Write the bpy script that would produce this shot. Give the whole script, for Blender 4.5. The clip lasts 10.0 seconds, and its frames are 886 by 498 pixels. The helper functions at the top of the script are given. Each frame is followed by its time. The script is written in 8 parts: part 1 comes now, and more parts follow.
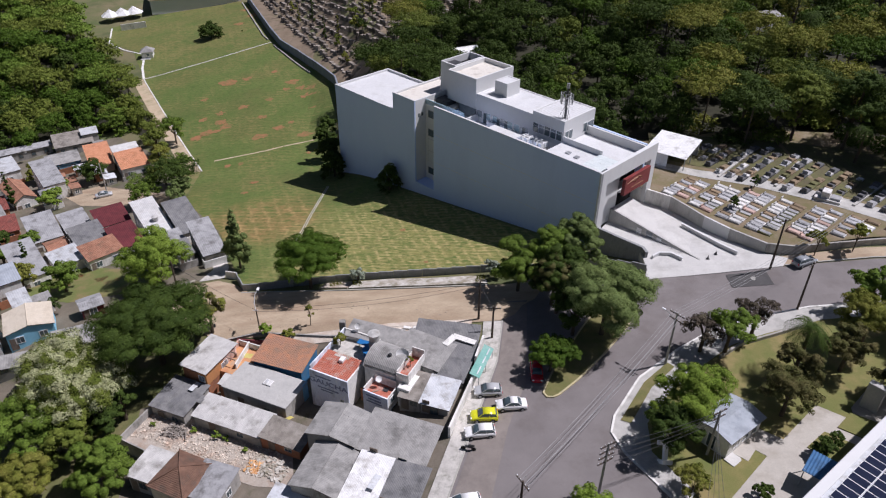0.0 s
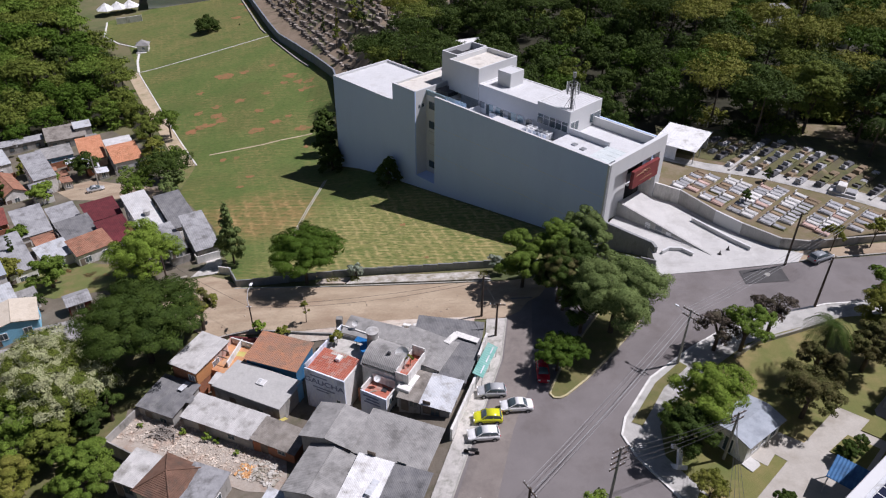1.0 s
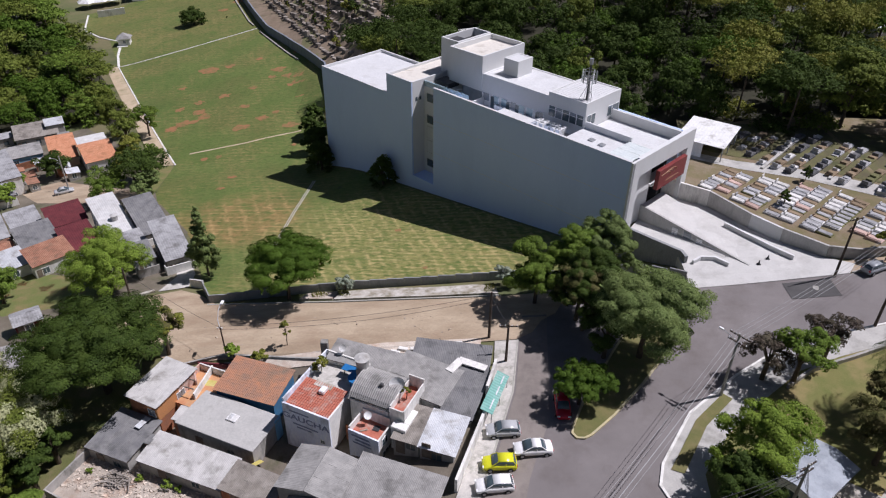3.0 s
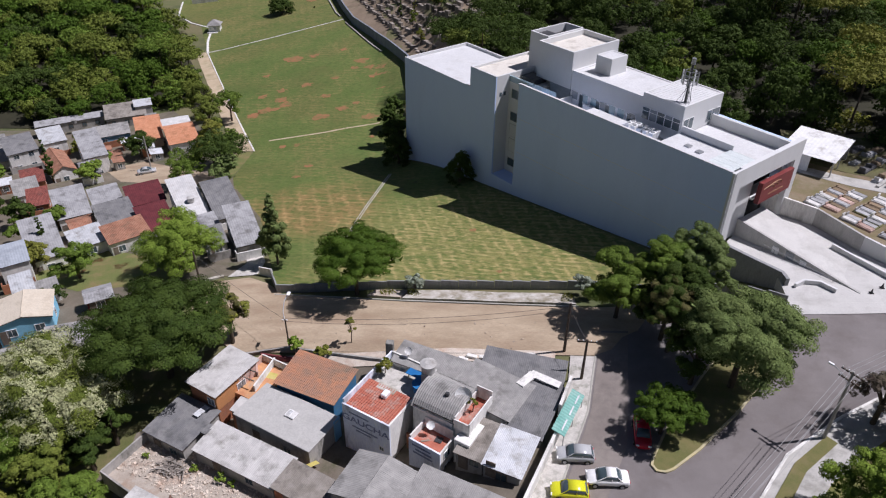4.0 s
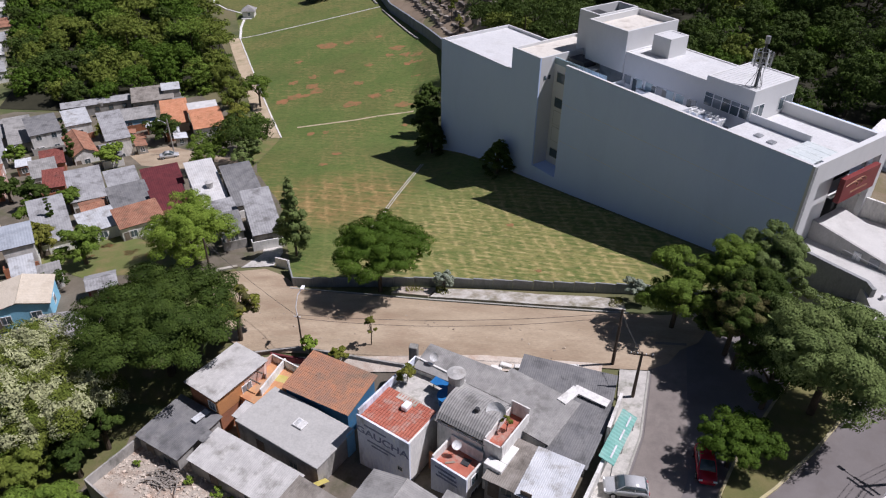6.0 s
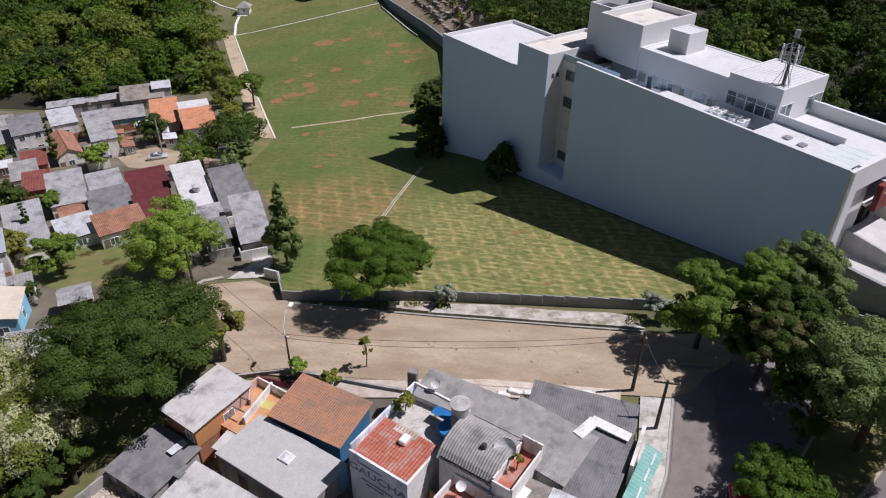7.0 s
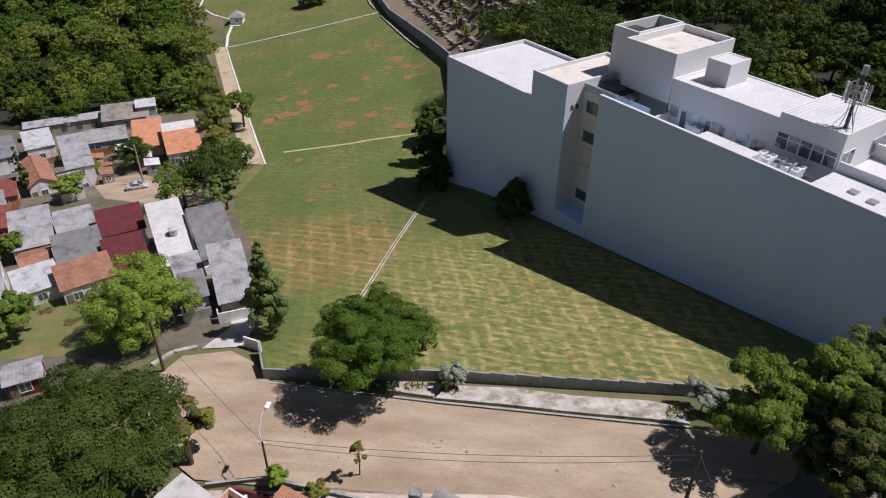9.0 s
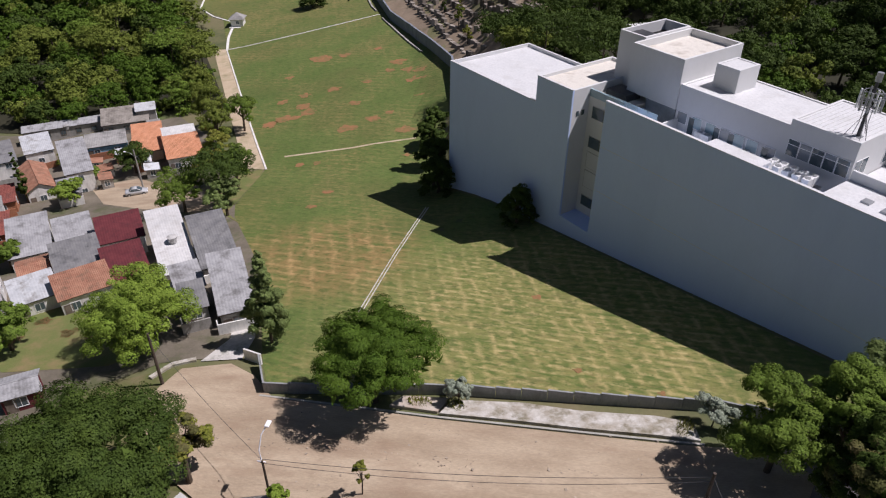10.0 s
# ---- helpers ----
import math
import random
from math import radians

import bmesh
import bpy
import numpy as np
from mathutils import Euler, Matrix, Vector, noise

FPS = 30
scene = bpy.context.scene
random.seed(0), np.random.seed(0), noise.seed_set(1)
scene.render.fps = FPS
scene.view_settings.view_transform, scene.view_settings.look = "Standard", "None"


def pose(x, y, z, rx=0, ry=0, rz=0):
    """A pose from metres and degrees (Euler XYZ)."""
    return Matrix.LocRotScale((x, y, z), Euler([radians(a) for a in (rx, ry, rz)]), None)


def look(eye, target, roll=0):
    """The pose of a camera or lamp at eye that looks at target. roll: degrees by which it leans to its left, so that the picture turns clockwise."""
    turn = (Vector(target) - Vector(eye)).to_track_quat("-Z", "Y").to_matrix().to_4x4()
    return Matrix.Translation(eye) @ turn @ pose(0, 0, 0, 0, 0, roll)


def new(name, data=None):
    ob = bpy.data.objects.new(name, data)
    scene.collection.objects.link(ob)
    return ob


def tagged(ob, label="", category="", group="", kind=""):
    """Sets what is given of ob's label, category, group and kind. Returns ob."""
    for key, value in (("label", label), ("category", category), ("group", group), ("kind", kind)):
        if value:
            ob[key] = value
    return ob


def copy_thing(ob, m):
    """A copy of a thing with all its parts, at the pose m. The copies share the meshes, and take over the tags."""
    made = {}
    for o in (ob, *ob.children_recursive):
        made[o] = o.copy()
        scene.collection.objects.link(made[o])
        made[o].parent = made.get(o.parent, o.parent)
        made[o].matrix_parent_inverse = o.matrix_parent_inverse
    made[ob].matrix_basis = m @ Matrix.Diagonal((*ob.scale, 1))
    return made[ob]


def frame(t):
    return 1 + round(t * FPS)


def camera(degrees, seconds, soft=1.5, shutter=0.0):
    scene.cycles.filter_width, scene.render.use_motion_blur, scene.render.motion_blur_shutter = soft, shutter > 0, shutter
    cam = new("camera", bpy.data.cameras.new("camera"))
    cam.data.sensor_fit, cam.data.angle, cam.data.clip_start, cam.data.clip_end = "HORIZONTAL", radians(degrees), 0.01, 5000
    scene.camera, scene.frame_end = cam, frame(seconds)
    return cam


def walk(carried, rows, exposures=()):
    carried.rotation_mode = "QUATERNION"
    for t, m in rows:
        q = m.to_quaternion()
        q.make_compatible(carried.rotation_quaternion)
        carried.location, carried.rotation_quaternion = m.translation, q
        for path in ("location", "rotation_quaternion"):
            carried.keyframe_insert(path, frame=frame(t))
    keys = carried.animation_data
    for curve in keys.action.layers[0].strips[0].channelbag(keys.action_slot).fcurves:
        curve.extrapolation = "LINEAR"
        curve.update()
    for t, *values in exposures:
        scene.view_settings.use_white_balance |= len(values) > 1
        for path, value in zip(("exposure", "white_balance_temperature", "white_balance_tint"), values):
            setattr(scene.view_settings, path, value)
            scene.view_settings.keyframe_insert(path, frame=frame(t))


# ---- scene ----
cam = camera(64.7, 10.0, soft=1.2)
METRES, EYE = 56.5, 69.2
ROWS = [
    (0.0, 0.0, 0.0, 0.0, 0.3, -33.57, -0.46),
    (0.5, -0.0025, 0.0253, -0.0295, 0.34, -33.58, -0.53),
    (1.0, -0.0054, 0.0583, -0.0567, 0.32, -33.59, -0.58),
    (1.5, -0.0087, 0.1052, -0.0874, 0.26, -33.61, -0.61),
    (2.0, -0.0117, 0.1564, -0.1152, 0.19, -33.62, -0.62),
    (3.5, -0.0202, 0.3245, -0.1934, 0.0, -33.62, -0.54),
    (3.7, -0.0255, 0.3378, -0.2016, 0.4, -33.64, -0.53),
    (4.0, -0.0325, 0.3526, -0.214, 6.81, -33.75, -0.5),
    (4.2, -0.0298, 0.3645, -0.2265, 9.7, -33.74, -0.42),
    (4.5, -0.0296, 0.3823, -0.2447, 9.94, -33.73, -0.36),
    (5.0, -0.035, 0.4116, -0.2703, 9.96, -33.75, -0.4),
    (5.5, -0.042, 0.4464, -0.2943, 9.98, -33.77, -0.44),
    (7.0, -0.0744, 0.6014, -0.3689, 10.01, -33.82, -0.54),
    (7.5, -0.0887, 0.6693, -0.378, 10.01, -33.86, -0.55),
    (8.0, -0.1021, 0.7358, -0.3789, 10.05, -33.88, -0.57),
    (8.5, -0.1146, 0.794, -0.3762, 10.03, -33.89, -0.51),
    (9.0, -0.1263, 0.8401, -0.3768, 10.06, -33.87, -0.42),
    (9.5, -0.1335, 0.8625, -0.3756, 10.09, -33.86, -0.32),
    (10.0, -0.1369, 0.8724, -0.3749, 10.11, -33.89, -0.3),
]
walk(cam, [(t, pose(METRES * x, METRES * y, EYE + METRES * z, 90 + pitch, roll, yaw)) for t, x, y, z, yaw, pitch, roll in ROWS],
     exposures=[(0.0, 0.0, 5980, 20), (5.0, 0.0, 5980, 20), (10.0, 0.0, 6180, 21)])

# ---- sky and sun ----
world = bpy.data.worlds.new("world")
scene.world = world
world.use_nodes = True
wn = world.node_tree.nodes
sky = wn.new("ShaderNodeTexSky")
sky.sky_type = "NISHITA"
sky.sun_disc = False
sky.sun_elevation = radians(59.1)
sky.sun_rotation = radians(78.4)
sky.altitude = 50
world.node_tree.links.new(sky.outputs[0], wn["Background"].inputs[0])
wn["Background"].inputs[1].default_value = 0.029
sun = new("sun", bpy.data.lights.new("sun", "SUN"))
sun.data.energy = 4.4
sun.data.angle = radians(0.5)
sun.data.color = (1.0, 0.965, 0.92)
sun.matrix_world = look((83.4, 17.1, 142), (0, 0, 0))


# ---- terrain ----
def ease(a, b, x):
    k = min(1.0, max(0.0, (x - a) / (b - a)))
    return k * k * (3 - 2 * k)


def ground(x, y):
    """The height of the hillside: it falls to the left and towards the valley behind."""
    dx, dy = x - 26.13, y - 104.26
    u, v = -0.7065 * dx + 0.7077 * dy, 0.7077 * dx + 0.7065 * dy
    s = -0.155 * min(80, max(0, y - 88)) + 0.04 * min(200, max(0, y - 190))
    ve = v - min(240, max(0, u - 60)) * 0.6
    w = (1 - 0.22 * ease(-14, 0, ve)) * (1 - ease(0, 18, ve))
    z = (0.075 if x < 0 else 0.082) * max(-140, min(70, x)) - 0.05 * max(0, min(60, -45 - x))
    return z + s * w - 4 * ease(0, 1, (3 - x) / 23) * ease(0, 1, (84.5 - y) / 9) * ease(-40, 20, y)


# ---- materials ----
MATS = {}


def material(name, c1, c2, scale=0.6, rough=0.85, bump=0.15, fine=9.0, stain=None, stain_amount=0.0, stain_scale=0.25,
             vary=0.0, island=0.0, metal=0.0, spec=0.3, stretch=(1, 1, 1), translucent=0.0, contrast=0.5, grain_depth=1.0, local=False):
    """A weathered surface: two colours in large patches, grain, stains with a shape of their own, and fine relief."""
    m = bpy.data.materials.new(name)
    m.use_nodes = True
    nt = m.node_tree
    n, l = nt.nodes, nt.links
    b = n["Principled BSDF"]
    geo = n.new("ShaderNodeNewGeometry")
    mp = n.new("ShaderNodeMapping")
    mp.inputs["Scale"].default_value = stretch
    if local:
        tc, oi, sh = n.new("ShaderNodeTexCoord"), n.new("ShaderNodeObjectInfo"), n.new("ShaderNodeVectorMath")
        sh.operation = "MULTIPLY_ADD"
        sh.inputs[1].default_value = (60, 40, 20)
        l.new(oi.outputs["Random"], sh.inputs[0])
        l.new(tc.outputs["Object"], sh.inputs[2])
        l.new(sh.outputs[0], mp.inputs[0])
    else:
        l.new(geo.outputs["Position"], mp.inputs[0])

    def noise_at(s, detail=5.0, r=0.6):
        t = n.new("ShaderNodeTexNoise")
        t.inputs["Scale"].default_value, t.inputs["Detail"].default_value, t.inputs["Roughness"].default_value = s, detail, r
        l.new(mp.outputs[0], t.inputs["Vector"])
        return t.outputs["Fac"]

    def ramp(src, lo, hi):
        r = n.new("ShaderNodeMapRange")
        r.inputs["From Min"].default_value, r.inputs["From Max"].default_value = lo, hi
        l.new(src, r.inputs["Value"])
        return r.outputs[0]

    def mix(f, a, c, kind="MIX"):
        x = n.new("ShaderNodeMix")
        x.data_type, x.blend_type = "RGBA", kind
        if isinstance(f, float):
            x.inputs[0].default_value = f
        else:
            l.new(f, x.inputs[0])
        for i, q in ((6, a), (7, c)):
            if isinstance(q, tuple):
                x.inputs[i].default_value = (*q, 1)
            else:
                l.new(q, x.inputs[i])
        return x.outputs[2]

    col = mix(ramp(noise_at(scale), 0.5 - contrast * 0.4, 0.5 + contrast * 0.4), c1, c2)
    grain = noise_at(fine, 4.0, 0.7)
    g = ramp(grain, 0.25, 0.75)
    col = mix(g, col, mix(1.0, col, tuple(1 + k * grain_depth for k in (0.32, 0.3, 0.28)), "MULTIPLY"))
    if stain:
        f = ramp(noise_at(stain_scale, 7.0, 0.68), 0.5, 0.68)
        k = n.new("ShaderNodeMath")
        k.operation = "MULTIPLY"
        k.inputs[1].default_value = stain_amount
        l.new(f, k.inputs[0])
        col = mix(k.outputs[0], col, stain)
    for amount, node, out in ((vary, "ShaderNodeObjectInfo", "Random"), (island, "ShaderNodeNewGeometry", "Random Per Island")):
        if amount:
            src = geo if node == "ShaderNodeNewGeometry" else n.new(node)
            h = n.new("ShaderNodeHueSaturation")
            r = n.new("ShaderNodeMapRange")
            r.inputs["To Min"].default_value, r.inputs["To Max"].default_value = 1 - amount, 1 + amount
            l.new(src.outputs[out], r.inputs["Value"])
            l.new(r.outputs[0], h.inputs["Value"])
            l.new(col, h.inputs["Color"])
            col = h.outputs[0]
    l.new(col, b.inputs["Base Color"])
    b.inputs["Roughness"].default_value, b.inputs["Metallic"].default_value = rough, metal
    b.inputs["Specular IOR Level"].default_value = spec
    if bump:
        bp = n.new("ShaderNodeBump")
        bp.inputs["Strength"].default_value, bp.inputs["Distance"].default_value = bump, 0.08
        l.new(grain, bp.inputs["Height"])
        l.new(bp.outputs[0], b.inputs["Normal"])
    if translucent:
        tr = n.new("ShaderNodeBsdfTranslucent")
        l.new(col, tr.inputs[0])
        ms = n.new("ShaderNodeMixShader")
        ms.inputs[0].default_value = translucent
        l.new(b.outputs[0], ms.inputs[1])
        l.new(tr.outputs[0], ms.inputs[2])
        l.new(ms.outputs[0], n["Material Output"].inputs[0])
    MATS[name] = m
    return m


def glass(name, tint=(0.05, 0.07, 0.08), rough=0.05):
    m = material(name, tint, tuple(c * 1.5 for c in tint), rough=rough, bump=0.0, spec=0.8)
    return m


material("earth", (0.18, 0.15, 0.085), (0.09, 0.115, 0.04), 0.09, stain=(0.06, 0.085, 0.03), stain_amount=0.8, stain_scale=0.06, fine=2.5, bump=0.4)
# near-black: the deep shade below the crowns is put into this colour
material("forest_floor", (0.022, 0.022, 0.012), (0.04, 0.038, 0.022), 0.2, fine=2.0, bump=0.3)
material("dirt_road", (0.31, 0.240, 0.166), (0.41, 0.33, 0.236), 0.30, fine=7, stain=(0.27, 0.175, 0.115), stain_amount=0.6, stain_scale=0.22, stretch=(0.35, 1, 1), bump=0.45, contrast=0.35, grain_depth=1.3)
material("sand_path", (0.42, 0.33, 0.22), (0.50, 0.41, 0.29), 0.3, fine=4, stain=(0.16, 0.17, 0.06), stain_amount=0.5)
material("asphalt", (0.172, 0.156, 0.152), (0.222, 0.202, 0.197), 0.16, fine=14, stain=(0.15, 0.128, 0.118), stain_amount=0.6, stain_scale=0.18, bump=0.2, rough=0.9, grain_depth=0.6)
material("dusty_asphalt", (0.19, 0.165, 0.15), (0.25, 0.222, 0.20), 0.3, fine=12, stain=(0.15, 0.13, 0.12), stain_amount=0.7, stain_scale=0.25, bump=0.2, rough=0.92)
material("asphalt_patch", (0.07, 0.068, 0.068), (0.09, 0.087, 0.086), 0.5, fine=14, rough=0.9)
material("pavement", (0.36, 0.35, 0.33), (0.47, 0.46, 0.43), 0.5, fine=7, stain=(0.22, 0.21, 0.18), stain_amount=0.7, stain_scale=0.4)
material("old_pavement", (0.40, 0.38, 0.35), (0.55, 0.53, 0.49), 0.9, fine=6, stain=(0.2, 0.2, 0.15), stain_amount=0.8, stain_scale=0.7)
material("forecourt", (0.50, 0.49, 0.47), (0.58, 0.57, 0.545), 0.35, fine=5, stain=(0.38, 0.365, 0.335), stain_amount=0.5, stain_scale=0.3, grain_depth=0.5)
material("kerb_white", (0.62, 0.61, 0.58), (0.72, 0.71, 0.68), 1.2, stain=(0.35, 0.33, 0.28), stain_amount=0.7, stain_scale=0.8)
material("kerb_yellow", (0.50, 0.43, 0.22), (0.42, 0.38, 0.26), 1.2, stain=(0.3, 0.28, 0.22), stain_amount=0.8, stain_scale=0.8)
material("kerb_grey", (0.30, 0.29, 0.26), (0.40, 0.39, 0.35), 1.0)
material("grass_strip", (0.115, 0.125, 0.04), (0.17, 0.15, 0.06), 0.7, fine=9, bump=0.5, stain=(0.26, 0.2, 0.11), stain_amount=0.5)
material("old_board", (0.20, 0.175, 0.15), (0.34, 0.31, 0.28), 2.0, fine=9, stain=(0.10, 0.08, 0.065), stain_amount=0.8, stain_scale=1.2)
material("yard_grass", (0.115, 0.150, 0.042), (0.17, 0.165, 0.06), 0.30, fine=7, bump=0.5, stain=(0.30, 0.20, 0.11), stain_amount=0.6, stain_scale=0.3)
material("garden_grass", (0.20, 0.175, 0.065), (0.125, 0.145, 0.04), 0.30, fine=7, bump=0.5, stain=(0.34, 0.25, 0.12), stain_amount=0.75, stain_scale=0.16)
material("gully_grass", (0.085, 0.105, 0.03), (0.15, 0.135, 0.06), 0.25, fine=6, bump=0.5, stain=(0.24, 0.18, 0.11), stain_amount=0.7, stain_scale=0.3)
material("park_concrete", (0.40, 0.37, 0.325), (0.48, 0.45, 0.40), 0.4, fine=5, stain=(0.33, 0.29, 0.235), stain_amount=0.6, stain_scale=0.3, grain_depth=0.6)
material("grave_soil", (0.095, 0.080, 0.050), (0.125, 0.125, 0.048), 0.4, fine=5, bump=0.4, stain=(0.075, 0.085, 0.03), stain_amount=0.8, stain_scale=0.3)
material("cemetery_grass", (0.21, 0.155, 0.105), (0.135, 0.125, 0.05), 0.35, fine=6, bump=0.4, stain=(0.27, 0.22, 0.155), stain_amount=0.8, stain_scale=0.3)
material("town_soil", (0.115, 0.100, 0.074), (0.185, 0.160, 0.123), 0.25, fine=4, bump=0.3, stain=(0.085, 0.10, 0.035), stain_amount=0.85, stain_scale=0.16)
material("yard_soil", (0.13, 0.11, 0.085), (0.19, 0.165, 0.13), 0.5, fine=5, bump=0.3, stain=(0.08, 0.085, 0.04), stain_amount=0.7, stain_scale=0.4)
# pale grey render with the blue of skylit shade put into its colour
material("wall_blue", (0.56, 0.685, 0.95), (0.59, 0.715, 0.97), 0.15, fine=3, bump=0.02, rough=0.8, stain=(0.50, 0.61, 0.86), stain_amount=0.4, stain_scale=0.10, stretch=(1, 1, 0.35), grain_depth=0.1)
material("wall_white", (0.655, 0.655, 0.65), (0.705, 0.705, 0.695), 0.3, fine=4, bump=0.02, rough=0.8, stain=(0.55, 0.55, 0.54), stain_amount=0.35, stain_scale=0.3, stretch=(1, 1, 0.5), grain_depth=0.12)
material("roof_pale", (0.50, 0.50, 0.50), (0.57, 0.57, 0.565), 0.4, fine=3, bump=0.05, stain=(0.42, 0.41, 0.39), stain_amount=0.5, stain_scale=0.35)
material("roof_white", (0.53, 0.535, 0.54), (0.58, 0.585, 0.59), 0.4, fine=3, bump=0.05, stain=(0.49, 0.48, 0.455), stain_amount=0.5, stain_scale=0.35)
material("roof_dusty", (0.56, 0.53, 0.47), (0.66, 0.63, 0.58), 0.5, fine=4, stain=(0.38, 0.33, 0.26), stain_amount=0.7, stain_scale=0.5)
material("dark_metal", (0.06, 0.062, 0.066), (0.09, 0.09, 0.095), 1.0, rough=0.5, metal=0.5, bump=0.05)
material("grey_metal", (0.30, 0.31, 0.32), (0.38, 0.39, 0.40), 1.5, rough=0.45, metal=0.6, bump=0.05)
material("white_metal", (0.72, 0.73, 0.73), (0.78, 0.78, 0.78), 1.5, rough=0.4, bump=0.02, stain=(0.6, 0.6, 0.58), stain_amount=0.4, stain_scale=1.5)
material("translucent_sheet", (0.55, 0.60, 0.60), (0.62, 0.66, 0.65), 0.7, rough=0.35, bump=0.05, fine=4, stain=(0.48, 0.52, 0.5), stain_amount=0.5, stain_scale=0.6)
material("sign_red", (0.16, 0.032, 0.032), (0.20, 0.043, 0.04), 0.7, rough=0.45, bump=0.03)
material("sign_gold", (0.30, 0.15, 0.09), (0.36, 0.20, 0.12), 2.0, rough=0.5, metal=0.1, bump=0.0)
glass("window_dark")
glass("window_grey", (0.16, 0.18, 0.20), 0.12)
glass("glass_teal", (0.22, 0.30, 0.33), 0.08)
material("void_dark", (0.012, 0.012, 0.013), (0.02, 0.02, 0.02), 1.0, bump=0.0)
material("concrete_dark", (0.22, 0.23, 0.235), (0.30, 0.31, 0.31), 0.5, fine=5, stain=(0.10, 0.105, 0.10), stain_amount=0.7, stain_scale=0.5, stretch=(1, 1, 0.4))
material("concrete_slate", (0.17, 0.19, 0.23), (0.23, 0.25, 0.29), 0.5, fine=4, stain=(0.12, 0.13, 0.15), stain_amount=0.6, stain_scale=0.4, stretch=(1, 1, 0.4))
material("concrete", (0.37, 0.365, 0.35), (0.46, 0.455, 0.435), 0.5, fine=5, stain=(0.27, 0.26, 0.24), stain_amount=0.6, stain_scale=0.5, stretch=(1, 1, 0.5))
material("concrete_old", (0.27, 0.26, 0.24), (0.40, 0.385, 0.36), 0.6, fine=5, stain=(0.13, 0.13, 0.11), stain_amount=0.8, stain_scale=0.5, stretch=(1, 1, 0.5))
material("whitewash", (0.34, 0.305, 0.25), (0.52, 0.50, 0.46), 0.8, fine=5, stain=(0.19, 0.165, 0.10), stain_amount=0.95, stain_scale=0.55, contrast=0.3)
material("plaster_white", (0.62, 0.61, 0.58), (0.74, 0.73, 0.70), 0.6, fine=5, stain=(0.36, 0.34, 0.30), stain_amount=0.7, stain_scale=0.5, stretch=(1, 1, 0.35))
material("plaster_faded", (0.66, 0.71, 0.83), (0.79, 0.83, 0.91), 0.7, fine=5, stain=(0.33, 0.34, 0.36), stain_amount=0.9, stain_scale=0.45, stretch=(1, 1, 0.3))
material("plaster_cream", (0.55, 0.48, 0.36), (0.62, 0.56, 0.44), 0.6, stain=(0.34, 0.29, 0.22), stain_amount=0.7, stain_scale=0.5)
material("plaster_orange", (0.52, 0.24, 0.09), (0.46, 0.22, 0.10), 0.6, stain=(0.4, 0.2, 0.1), stain_amount=0.6, stain_scale=0.5)
material("plaster_blue", (0.03, 0.12, 0.24), (0.05, 0.17, 0.31), 0.6, stain=(0.10, 0.16, 0.2), stain_amount=0.7, stain_scale=0.5)
material("plaster_sky", (0.20, 0.42, 0.58), (0.26, 0.48, 0.62), 0.6, stain=(0.2, 0.3, 0.36), stain_amount=0.6)
material("brick_wall", (0.30, 0.12, 0.065), (0.38, 0.17, 0.09), 1.2, fine=6, bump=0.5, stain=(0.2, 0.12, 0.09), stain_amount=0.6, stain_scale=0.6)
material("pink_wall", (0.50, 0.30, 0.24), (0.56, 0.38, 0.31), 0.7, stain=(0.5, 0.46, 0.42), stain_amount=0.7, stain_scale=0.6)
material("lamp_white", (0.75, 0.76, 0.78), (0.8, 0.8, 0.82), 1.0, rough=0.3, bump=0.0)
